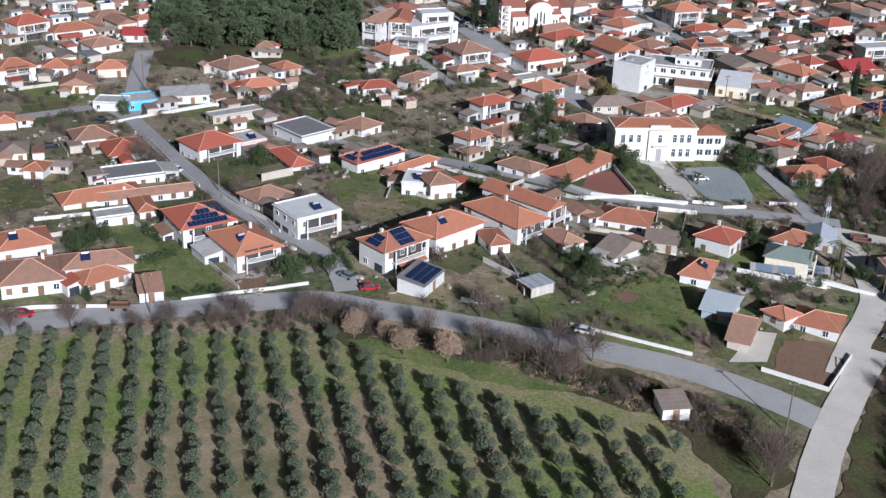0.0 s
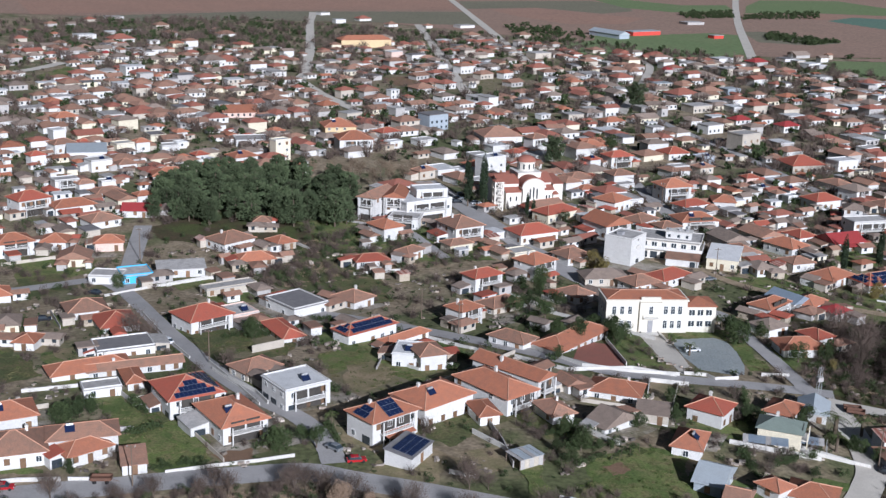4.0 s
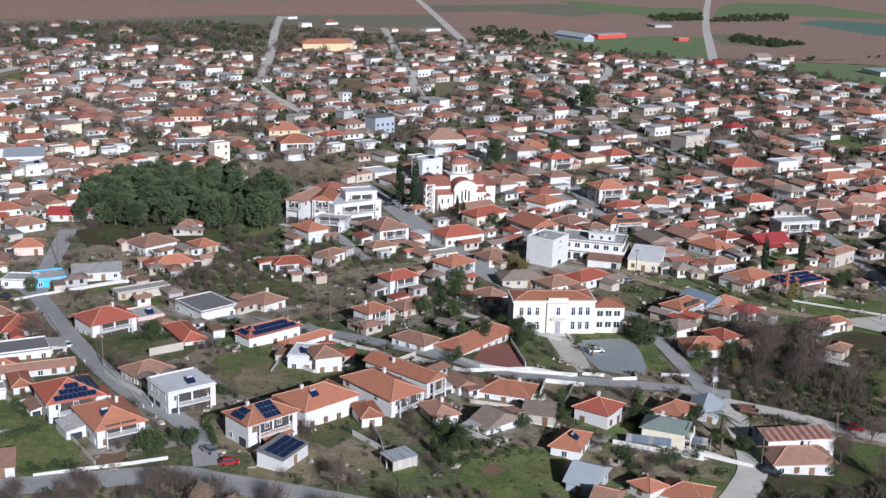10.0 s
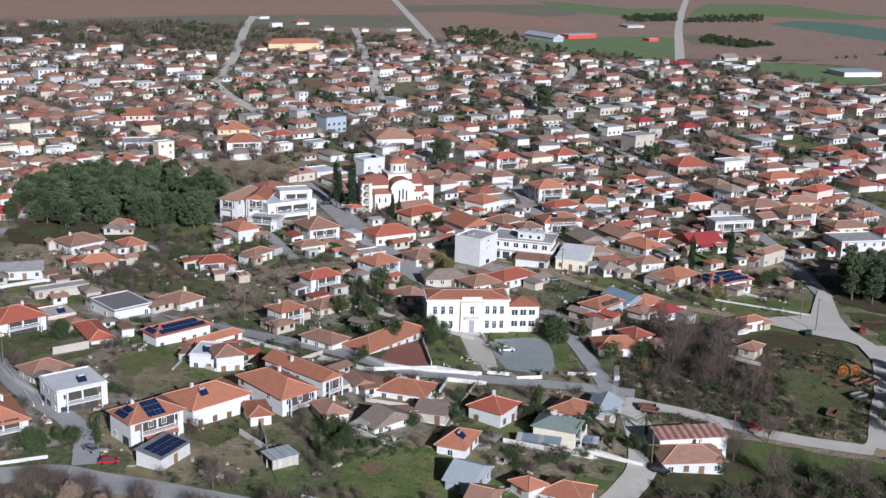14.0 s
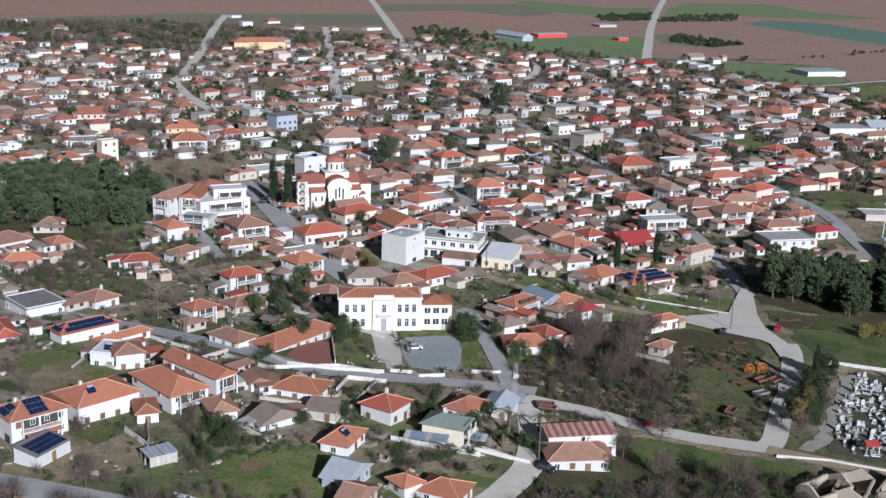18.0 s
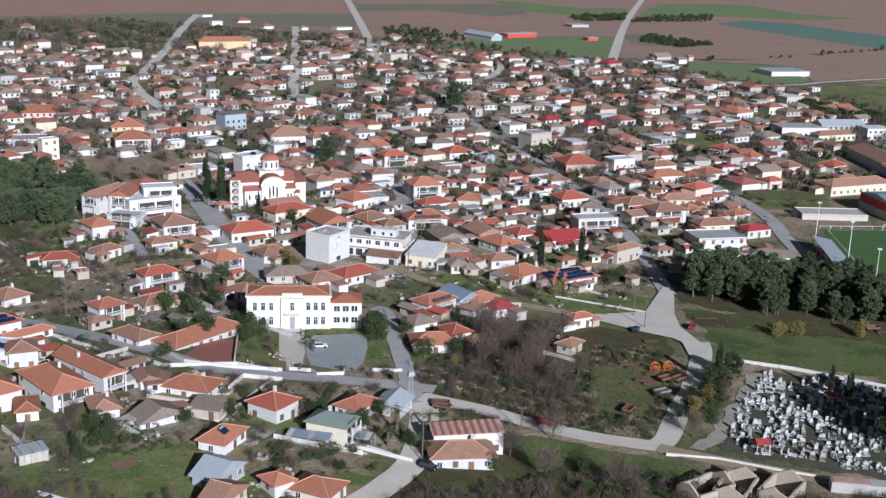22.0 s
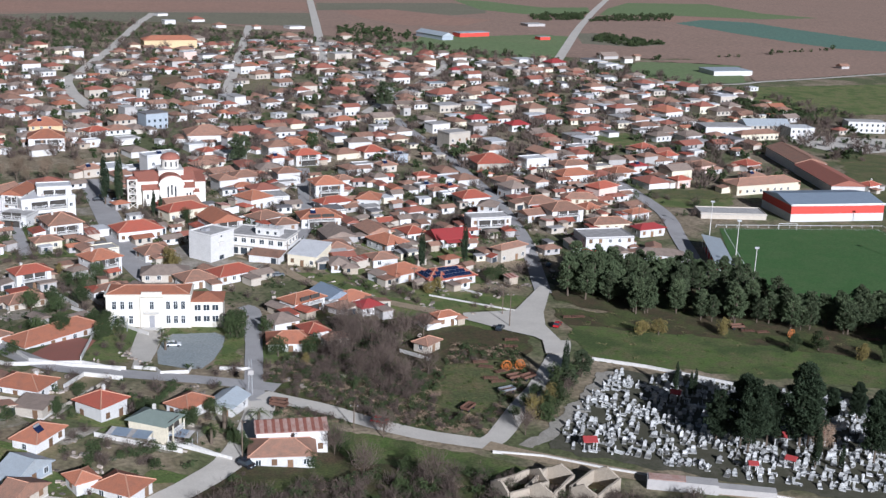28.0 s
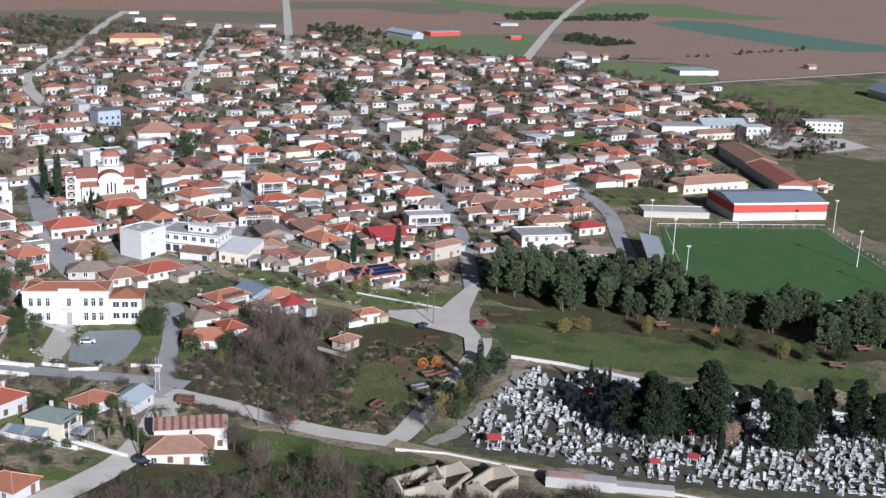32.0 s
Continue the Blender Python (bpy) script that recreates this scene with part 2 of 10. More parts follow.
LEAF = {
    'olive': mat("olive_leaf", (0.092, 0.11, 0.068), (0.058, 0.072, 0.042), 0.75, scale=1.2, fine=3, bump=0, vary=0.15),
    'pine': mat("pine_needle", (0.058, 0.082, 0.038), (0.10, 0.115, 0.058), 0.85, scale=0.5, fine=2, bump=0, vary=0.35),
    'cypress': mat("cypress_leaf", (0.022, 0.036, 0.017), (0.034, 0.05, 0.021), 0.85, scale=0.8, fine=2, bump=0, vary=0.15),
    'bush': mat("evergreen_bush_leaf", (0.04, 0.06, 0.021), (0.06, 0.076, 0.027), 0.85, scale=0.3, fine=2, bump=0, vary=0.25),
    'dry': mat("dry_tan_leaf", (0.33, 0.235, 0.165), (0.25, 0.175, 0.12), 0.9, scale=0.5, fine=2, bump=0, vary=0.15),
    'yellow': mat("yellow_autumn_leaf", (0.21, 0.165, 0.055), (0.14, 0.12, 0.045), 0.9, scale=0.5, fine=2, bump=0, vary=0.15),
    'twig': mat("bare_twig", (0.132, 0.098, 0.08), (0.08, 0.06, 0.049), 0.95, scale=0.5, fine=2, bump=0, vary=0.2),
    'tuft': mat("rough_grass_blade", (0.17, 0.15, 0.07), (0.11, 0.12, 0.04), 0.9, scale=0.3, fine=2, bump=0, vary=0.2),
    'herb': mat("green_herb_leaf", (0.085, 0.12, 0.03), (0.06, 0.09, 0.025), 0.9, scale=0.3, fine=2, bump=0, vary=0.2),
    'plane': mat("brown_plane_leaf", (0.20, 0.148, 0.10), (0.14, 0.105, 0.075), 0.9, scale=0.5, fine=2, bump=0, vary=0.2),
    'palm': mat("palm_frond", (0.07, 0.095, 0.03), (0.11, 0.11, 0.045), 0.8, scale=0.5, fine=2, bump=0),
}


# ---------------------------------------------------------------- building blocks
class Geo:
    """Collects vertices and faces for one mesh."""

    def __init__(self):
        self.v, self.f = [], []

    def quadstrip(self, pts, faces):
        k = len(self.v)
        self.v += [tuple(p) for p in pts]
        self.f += [tuple(k + i for i in q) for q in faces]
        return self

    def box(self, x0, y0, z0, x1, y1, z1):
        p = [(x0, y0, z0), (x1, y0, z0), (x1, y1, z0), (x0, y1, z0), (x0, y0, z1), (x1, y0, z1), (x1, y1, z1), (x0, y1, z1)]
        return self.quadstrip(p, [(0, 3, 2, 1), (4, 5, 6, 7), (0, 1, 5, 4), (1, 2, 6, 5), (2, 3, 7, 6), (3, 0, 4, 7)])

    def tube(self, a, b, ra, rb, n=6):
        a, b = Vector(a), Vector(b)
        q = (b - a).to_track_quat("Z", "Y")
        ring = [Vector((math.cos(2 * math.pi * i / n), math.sin(2 * math.pi * i / n), 0)) for i in range(n)]
        pts = [a + q @ (r * ra) for r in ring] + [b + q @ (r * rb) for r in ring]
        fs = [(i, (i + 1) % n, n + (i + 1) % n, n + i) for i in range(n)]
        return self.quadstrip(pts, fs + [tuple(range(n - 1, -1, -1)), tuple(range(n, 2 * n))])

    def mesh(self, name, material):
        me = bpy.data.meshes.new(name)
        me.from_pydata(self.v, [], self.f)
        me.materials.append(material)
        return me


def part(name, geo, material, parent=None, label="", at=None):
    """One mesh object, under a thing or a part."""
    me = geo.mesh(name, material) if isinstance(geo, Geo) else geo
    ob = new(name, me)
    if parent is not None:
        ob.parent = parent
    if at is not None:
        ob.matrix_basis = at
    if label:
        ob["label"] = label
    return ob


def thing(name, m, label, category, group="", kind=""):
    ob = new(name)
    ob.empty_display_size = 0.5
    ob.matrix_basis = m
    return tagged(ob, label, category, group, kind)


def roof_geo(w, d, pitch, kind, over=0.5, thick=0.16, ridge_x=True, hipcut=1.0):
    """A hipped or gabled roof over a w x d plan, its eaves at z = 0, with a soffit and fascia."""
    g = Geo()
    x, y = w / 2 + over, d / 2 + over
    if not ridge_x:
        x, y = y, x
    h = y * pitch
    inset = min(x - 0.05, y * hipcut) if kind == 'hip' else 0.0
    r = x - inset
    def tr(p):
        return p if ridge_x else (-p[1], p[0], p[2])
    low = [(-x, -y, -thick), (x, -y, -thick), (x, y, -thick), (-x, y, -thick)]
    top = [(-x, -y, 0), (x, -y, 0), (x, y, 0), (-x, y, 0), (-r, 0, h), (r, 0, h)]
    faces = [(0, 3, 2, 1), (0, 1, 5, 4), (1, 2, 6, 5), (2, 3, 7, 6), (3, 0, 4, 7),
             (4, 5, 9, 8), (6, 7, 8, 9), (5, 6, 9), (7, 4, 8)]
    g.quadstrip([tr(p) for p in low + top], faces)
    k = Geo()
    lines = [(top[4], top[5])]
    if kind == 'hip':
        lines += [(top[0], top[4]), (top[3], top[4]), (top[1], top[5]), (top[2], top[5])]
    for a, b in lines:
        if (Vector(a) - Vector(b)).length > 0.3:
            k.tube(tr(a), tr(b), 0.14, 0.14, 4)
    return g, k, h


WINDOW_FRAME = Geo().box(-0.62, -0.05, -0.05, 0.62, 0.05, 0.05).box(-0.62, -0.05, 1.25, 0.62, 0.05, 1.35) \
    .box(-0.62, -0.05, 0.05, -0.52, 0.05, 1.25).box(0.52, -0.05, 0.05, 0.62, 0.05, 1.25).box(-0.04, -0.04, 0.05, 0.04, 0.04, 1.25).mesh("frame", FRAME)
WINDOW_PANE = Geo().box(-0.52, -0.02, 0.05, 0.52, 0.02, 1.25).mesh("pane", GLASS)
SHUTTER_MESH = Geo().box(-0.58, -0.05, 0, 0.58, 0.03, 1.4).mesh("shutter", SHUTTER)
DOOR_MESH = Geo().box(-0.5, -0.05, 0, 0.5, 0.03, 2.1).box(-0.6, -0.03, 0, -0.5, 0.05, 2.2).box(0.5, -0.03, 0, 0.6, 0.05, 2.2).mesh("door", SHUTTER)
CHIMNEY_MESH = Geo().box(-0.3, -0.3, -1.2, 0.3, 0.3, 0.9).box(-0.38, -0.38, 0.9, 0.38, 0.38, 1.0).box(-0.28, -0.28, 1.05, 0.28, 0.28, 1.25) \
    .box(-0.28, -0.28, 1.0, -0.2, -0.2, 1.05).box(0.2, 0.2, 1.0, 0.28, 0.28, 1.05).mesh("chimney", TRIM)
# thin sheet in dark glass colour that paints the shade of open bays
WIDE_OPENING_SHADE = Geo().box(-1.25, -0.03, 0, 1.25, 0.05, 2.2).mesh("opening", GLASS)
HEATER_TANK = Geo().tube((-0.7, 0.35, 1.25), (0.7, 0.35, 1.25), 0.28, 0.28, 8).mesh("tank", STEEL)
HEATER_PANEL = Geo().quadstrip([(-1, -0.9, 0.15), (1, -0.9, 0.15), (1, 0.3, 1.1), (-1, 0.3, 1.1), (-1, -0.85, 0.05), (1, -0.85, 0.05), (1, 0.35, 1.0), (-1, 0.35, 1.0)],
                               [(0, 1, 2, 3), (7, 6, 5, 4), (0, 4, 5, 1), (1, 5, 6, 2), (2, 6, 7, 3), (3, 7, 4, 0)]).mesh("collector", PANEL)


def facade(root, side, w, d, storeys, z0, rng, step=3.2, blank=0.15, shutters=0.35, door=False):
    """Windows and perhaps a door along one side of a w x d body: 0 front, 1 right, 2 back, 3 left."""
    length = w if side in (0, 2) else d
    n = int(length / step)
    if n < 1:
        return
    for s in range(storeys):
        for i in range(n):
            if rng.random() < blank:
                continue
            u = -length / 2 + length * (i + 0.5) / n
            place = [pose(u, -d / 2, 0), pose(w / 2, u, 0, 0, 0, 90), pose(-u, d / 2, 0, 0, 0, 180), pose(-w / 2, -u, 0, 0, 0, -90)][side]
            if door and s == 0 and i == n // 2:
                part("door", DOOR_MESH, None, root, "", place @ pose(0, -0.03, z0 + 0.02))
                continue
            if storeys > 1 and s == 0 and length / n > 2.7 and rng.random() < 0.4:
                # no hole in the wall: the dark sheet paints the bay's shade
                part("opening", WIDE_OPENING_SHADE, None, root, "dark sheet painted as ground-floor bay shade", place @ pose(0, -0.03, z0 + 0.1))
                continue
            m = place @ pose(0, -0.03, z0 + s * 3.0 + 0.95)
            if rng.random() < shutters:
                part("shutter", SHUTTER_MESH, None, root, "", m)
            else:
                f = part("window", WINDOW_FRAME, None, root, "", m)
                part("pane", WINDOW_PANE, None, f)


COUNT = [0]
ROOF_WORDS = {'orange': "orange clay tile", 'red': "red clay tile", 'brown': "old brown tile", 'hall': "red-brown tile", 'grey': "weathered grey tile", 'green': "grey-green tile",
              'crimson': "crimson sheet", 'metal': "pale metal sheet", 'blue': "blue-grey sheet", 'concrete': "grey concrete", 'dark': "dark felt",
              'white': "whitewashed concrete", 'rust': "rusty sheet"}
WALL_WORDS = {'white': "white rendered", 'cream': "cream rendered", 'pink': "pink rendered", 'beige': "beige rendered", 'grey': "bare grey", 'red': "red painted",
              'blue': "bright blue", 'steel': "blue-grey clad", 'stone': "rubble stone", 'yellow': "ochre rendered"}
SHAPE_WORDS = {'hip': "hipped", 'gable': "gabled", 'flat': "flat", 'shed': "lean-to"}


FAR_FROM = 545.0
FAR_GEO, FAR_MAT, FAR_AT = Geo(), [], []


def far_house(x, y, w, d, rot, eave, kind, roof, wall, ridge, pitch):
    """A house of the distant town, added to the one mesh that holds them all."""
    m = pose(x, y, 0, 0, 0, rot)
    FAR_AT.append((x, y, max(w, d) * 0.62))

    def add(g, key):
        n = len(FAR_GEO.f)
        k = len(FAR_GEO.v)
        FAR_GEO.v += [tuple(m @ Vector(p)) for p in g.v]
        FAR_GEO.f += [tuple(k + i for i in q) for q in g.f]
        FAR_MAT.extend([key] * len(g.f))

    body = Geo().box(-w / 2, -d / 2, -0.4, w / 2, d / 2, eave)
    if kind in ('hip', 'gable'):
        g, k, h = roof_geo(w, d, pitch, kind, 0.65, ridge_x=w >= d if ridge is None else ridge)
        g.v = [(a, b, c + eave + 0.165) for a, b, c in g.v]
        if kind == 'gable':
            inner, k, h = roof_geo(w, d, pitch, kind, 0.0, ridge_x=w >= d if ridge is None else ridge)
            inner.v = [(a, b, c + eave + 0.1) for a, b, c in inner.v]
            add(inner, 'w_' + wall)
    else:
        g = Geo().box(-w / 2 - 0.25, -d / 2 - 0.25, eave, w / 2 + 0.25, d / 2 + 0.25, eave + 0.3)
    add(body, 'w_' + wall)
    add(g, 'r_' + roof)
    if y < 800:
        for s in range(max(1, int((eave + 0.6) / 3.0))):
            for u in np.arange(-w / 2 + 1.6, w / 2 - 1.0, 3.1):
                add(Geo().box(u - 0.55, -d / 2 - 0.05, s * 3 + 0.9, u + 0.55, -d / 2 + 0.05, s * 3 + 2.2), 'glass')
            for u in np.arange(-d / 2 + 1.6, d / 2 - 1.0, 3.4):
                add(Geo().box(w / 2 - 0.05, u - 0.55, s * 3 + 0.9, w / 2 + 0.05, u + 0.55, s * 3 + 2.2), 'glass')


def far_town():
    keys = sorted(set(FAR_MAT))
    me = bpy.data.meshes.new("far_houses")
    me.from_pydata(FAR_GEO.v, [], FAR_GEO.f)
    for key in keys:
        me.materials.append(GLASS if key == 'glass' else (ROOF if key[0] == 'r' else WALL)[key[2:]])
    at = {key: i for i, key in enumerate(keys)}
    me.polygons.foreach_set("material_index", [at[k] for k in FAR_MAT])
    tagged(new("far_houses", me), "distant village houses and yard outbuildings with tile roofs", "houses", kind="stuff")


def house(x, y, w, d, rot, eave, kind='hip', roof='orange', wall='white', ridge=None, pitch=0.44, extras="", detail=2):
    """A house on a w x d plan round (x, y), turned by rot degrees. extras: c chimney, h solar water heater, s solar panels, b balcony, p porch."""
    COUNT[0] += 1
    rng = random.Random(COUNT[0] * 7 + 1)
    if y > FAR_FROM:
        if not off_road(x, y, w * 0.3):
            return None
        wall = rng.choice([wall, wall, 'beige', 'grey', 'white']) if wall == 'white' else wall
        roof = rng.choice(['orange', 'brown', 'hall', 'brown', 'grey']) if roof in ('orange', 'red') else roof
        return far_house(x, y, w, d, rot, eave, kind, roof, wall, ridge, pitch)
    small = w < 6.0 and eave < 3
    storeys = max(1, int((eave + 0.6) / 3.0))
    kind_word = "outbuilding" if small else "house"
    label = f"{'two-storey ' if storeys == 2 else 'tall ' if storeys > 2 else 'low '}{WALL_WORDS[wall]} {kind_word}, {SHAPE_WORDS[kind]} {ROOF_WORDS[roof]} roof"
    if 's' in extras:
        label += ", solar panels"
    elif 'h' in extras:
        label += ", solar heater"
    root = thing("outbuilding" if small else "house", pose(x, y, 0, 0, 0, rot), label, "outbuilding" if small else "house", "village houses")
    if 'n' in extras:
        root['plain'] = 1
    ridge_x = (w >= d) if ridge is None else ridge
    body = Geo().box(-w / 2, -d / 2, -0.5, w / 2, d / 2, eave)
    h = 0.0
    if kind in ('hip', 'gable'):
        g, k, h = roof_geo(w, d, pitch, kind, 0.6 if detail > 1 else 0.55, ridge_x=ridge_x)
        if kind == 'gable':
            a, b = (w / 2, d / 2) if ridge_x else (d / 2, w / 2)
            hh = b * pitch * 0.98
            for s in (-1, 1):
                p = [(s * a, -b, eave), (s * a, b, eave), (s * a, 0, eave + hh), (s * (a - 0.25), -b, eave), (s * (a - 0.25), b, eave), (s * (a - 0.25), 0, eave + hh)]
                if not ridge_x:
                    p = [(-q[1], q[0], q[2]) for q in p]
                body.quadstrip(p, [(0, 1, 2), (5, 4, 3), (0, 3, 4, 1), (1, 4, 5, 2), (2, 5, 3, 0)])
        r = part("roof", g, ROOF[roof], root, "", pose(0, 0, eave + 0.165))
        if detail > 0 and roof in ('orange', 'red', 'brown'):
            part("ridge_cap", k, RIDGE, r)
    elif kind == 'shed':
        rise = d * 0.14
        g = Geo().quadstrip([(-w / 2 - 0.3, -d / 2 - 0.3, 0), (w / 2 + 0.3, -d / 2 - 0.3, 0), (w / 2 + 0.3, d / 2 + 0.3, rise), (-w / 2 - 0.3, d / 2 + 0.3, rise),
                             (-w / 2 - 0.3, -d / 2 - 0.3, 0.12), (w / 2 + 0.3, -d / 2 - 0.3, 0.12), (w / 2 + 0.3, d / 2 + 0.3, rise + 0.12), (-w / 2 - 0.3, d / 2 + 0.3, rise + 0.12)],
                            [(0, 3, 2, 1), (4, 5, 6, 7), (0, 1, 5, 4), (1, 2, 6, 5), (2, 3, 7, 6), (3, 0, 4, 7)])
        body.quadstrip([(-w / 2, -d / 2, eave), (w / 2, -d / 2, eave), (w / 2, d / 2, eave + rise), (-w / 2, d / 2, eave + rise), (-w / 2, d / 2, eave), (w / 2, d / 2, eave)],
                       [(0, 1, 2, 3), (0, 3, 4), (1, 5, 2), (3, 2, 5, 4)])
        r = part("roof", g, ROOF[roof], root, "", pose(0, 0, eave + 0.02))
        if roof == 'rust':
            n = int(w / 0.8)
            for i in range(n):
                part("roof_sheet", Geo().box(-0.34, -d / 2 - 0.25, 0, 0.34, d / 2 + 0.25, 0.05), ROOF['rust'] if i % 2 else ROOF['old_rust'], r, "",
                     pose((i - (n - 1) / 2) * w / n, 0, rise / 2 + 0.15, math.degrees(math.atan2(rise, d + 0.6))))
    else:
        g = Geo().box(-w / 2 - 0.25, -d / 2 - 0.25, eave, w / 2 + 0.25, d / 2 + 0.25, eave + 0.22)
        part("roof", g, ROOF[roof], root)
        para = Geo()
        for q in ((-w / 2, -d / 2, w / 2, -d / 2 + 0.2), (-w / 2, d / 2 - 0.2, w / 2, d / 2), (-w / 2, -d / 2 + 0.2, -w / 2 + 0.2, d / 2 - 0.2), (w / 2 - 0.2, -d / 2 + 0.2, w / 2, d / 2 - 0.2)):
            para.box(q[0], q[1], eave + 0.22, q[2], q[3], eave + 0.55)
        part("parapet", para, WALL[wall], root)
        h = 0.4
    part("wall", body, WALL[wall], root)
    if detail > 0:
        facade(root, 0, w, d, storeys, 0, rng, door=detail > 1, step=3.0 if detail > 1 else 3.6)
        facade(root, 1, w, d, storeys, 0, rng, blank=0.3)
        if detail > 1:
            facade(root, 3, w, d, storeys, 0, rng, blank=0.3)
    if detail > 1 and w > 6 and y < 300:
        part("plinth", Geo().box(-w / 2 - 0.06, -d / 2 - 0.06, -0.5, w / 2 + 0.06, d / 2 + 0.06, 0.35), TRIM, root)
    if detail > 0 and not small and kind != 'shed' and 'n' not in extras and rng.random() < 0.5:
        for side in ((-1,) if rng.random() < 0.6 else (-1, 1)):
            aw, ad, ah = rng.uniform(2.4, 4.5), min(d * rng.uniform(0.45, 0.8), 7.0), rng.uniform(2.0, 2.5)
            if not off_road(*(root.matrix_basis @ Vector((side * (w / 2 + aw / 2), d / 2 - ad / 2, 0))).xy, aw * 0.6):
                continue
            x0, x1 = (w / 2, w / 2 + aw) if side > 0 else (-w / 2 - aw, -w / 2)
            y1 = d / 2
            y0 = y1 - ad
            z0, z1 = (ah + 0.7, ah) if side > 0 else (ah, ah + 0.7)
            annex = part("annex", Geo().quadstrip([(x0, y0, -0.4), (x1, y0, -0.4), (x1, y1, -0.4), (x0, y1, -0.4), (x0, y0, z0), (x1, y0, z1), (x1, y1, z1), (x0, y1, z0)],
                                                  [(0, 3, 2, 1), (4, 5, 6, 7), (0, 1, 5, 4), (1, 2, 6, 5), (2, 3, 7, 6), (3, 0, 4, 7)]), WALL[rng.choice(['white', 'beige', 'grey', wall])], root)
            o = 0.25
            part("annex_roof", Geo().quadstrip([(x0 - o, y0 - o, z0 + 0.02), (x1 + o, y0 - o, z1 + 0.02), (x1 + o, y1 + o, z1 + 0.02), (x0 - o, y1 + o, z0 + 0.02),
                                                (x0 - o, y0 - o, z0 + 0.16), (x1 + o, y0 - o, z1 + 0.16), (x1 + o, y1 + o, z1 + 0.16), (x0 - o, y1 + o, z0 + 0.16)],
                                               [(0, 3, 2, 1), (4, 5, 6, 7), (0, 1, 5, 4), (1, 2, 6, 5), (2, 3, 7, 6), (3, 0, 4, 7)]), ROOF[rng.choice(['brown', 'grey', 'brown', 'red', 'brown', 'concrete'])], annex)
            if detail > 1:
                # dark sheet on the annex front paints its unlit inside
                part("opening", WIDE_OPENING_SHADE, None, root, "dark sheet painted as the shade inside a shed", pose((x0 + x1) / 2, y0 - 0.02, 0.02) @ Matrix.Diagonal((min(1.0, aw / 3.4), 1, 0.85, 1)))
    if 'c' in extras and h:
        sx = (0.22 if rng.random() < 0.5 else -0.22) * w
        part("chimney", CHIMNEY_MESH, None, root, "", pose(sx, d * 0.12, eave + h * 0.72))
    if 'h' in extras:
        hx = -0.18 * w if kind != 'flat' else 0.1 * w
        heater = part("solar_heater", HEATER_PANEL, None, root, "solar water heater", pose(hx, -d * 0.2, eave + (0.3 if kind == 'flat' else h * 0.5 + 0.1)))
        part("tank", HEATER_TANK, None, heater)
    if 'b' in extras:
        z = max(3.0, eave - 3.2)
        bal = part("balcony", Geo().box(-w * 0.35, -d / 2 - 1.4, z - 0.18, w * 0.35, -d / 2, z), TRIM, root)
        rail = Geo()
        rail.box(-w * 0.35, -d / 2 - 1.4, z + 0.9, w * 0.35, -d / 2 - 1.34, z + 1.0)
        for i in range(int(w * 0.7 / 0.5) + 1):
            rail.box(-w * 0.35 + i * 0.5, -d / 2 - 1.4, z, -w * 0.35 + i * 0.5 + 0.06, -d / 2 - 1.34, z + 0.9)
        part("railing", rail, FRAME, bal)
        # dark sheets paint veranda shade behind and below the balcony, between columns carrying eaves
        for k in (-1, 1):
            part("veranda_opening", Geo().box(-w * 0.15, -0.04, 0, w * 0.15, 0.04, 2.3), RECESS_SHADE, root, "flat dark sheet painted as veranda shade", pose(k * w * 0.17, -d / 2 - 0.02, z + 0.05))
            part("column", Geo().box(-0.13, -0.13, 0, 0.13, 0.13, max(0.5, eave - 0.02)), WALL[wall], root, "", pose(k * w * 0.34, -d / 2 - 1.25, 0))
        # one more flat dark sheet, painting the shade under the balcony slab
        part("opening", Geo().box(-w * 0.3, -0.04, 0, w * 0.3, 0.04, 2.2), RECESS_SHADE, root, "flat dark sheet painted as shade below the balcony", pose(0, -d / 2 - 0.04, 0.15))
    if 'p' in extras:
        part("porch_roof", Geo().quadstrip([(-w * 0.3, -d / 2 - 2.6, 2.4), (w * 0.3, -d / 2 - 2.6, 2.4), (w * 0.3, -d / 2, 3.0), (-w * 0.3, -d / 2, 3.0),
                                            (-w * 0.3, -d / 2 - 2.6, 2.52), (w * 0.3, -d / 2 - 2.6, 2.52), (w * 0.3, -d / 2, 3.12), (-w * 0.3, -d / 2, 3.12)],
                                           [(0, 3, 2, 1), (4, 5, 6, 7), (0, 1, 5, 4), (1, 2, 6, 5), (2, 3, 7, 6), (3, 0, 4, 7)]), ROOF[roof], root)
        for s in (-1, 1):
            part("post", Geo().box(s * w * 0.28 - 0.1, -d / 2 - 2.5, 0, s * w * 0.28 + 0.1, -d / 2 - 2.3, 2.42), WALL[wall], root)
    if 's' in extras:
        # rows of panels on the slopes that face the sun
        hipped = kind == 'hip'
        over = 0.6
        yy = d / 2 + over if ridge_x else w / 2 + over
        faces = []
        if kind == 'flat' or kind == 'shed':
            faces = [(pose(0, 0, eave + 0.3 + (d * 0.07 if kind == 'shed' else 0), math.degrees(math.atan(0.14)) if kind == 'shed' else 5), w, d)]
        else:
            ang = math.degrees(math.atan(pitch))
            slope = yy / math.cos(math.radians(ang))
            longside, short = (w, d) if ridge_x else (d, w)
            base = pose(0, 0, eave + 0.3) if ridge_x else pose(0, 0, eave + 0.3, 0, 0, 90)
            faces = [(base @ pose(0, -yy / 2, yy * pitch / 2, ang), longside + 1.2, slope)]
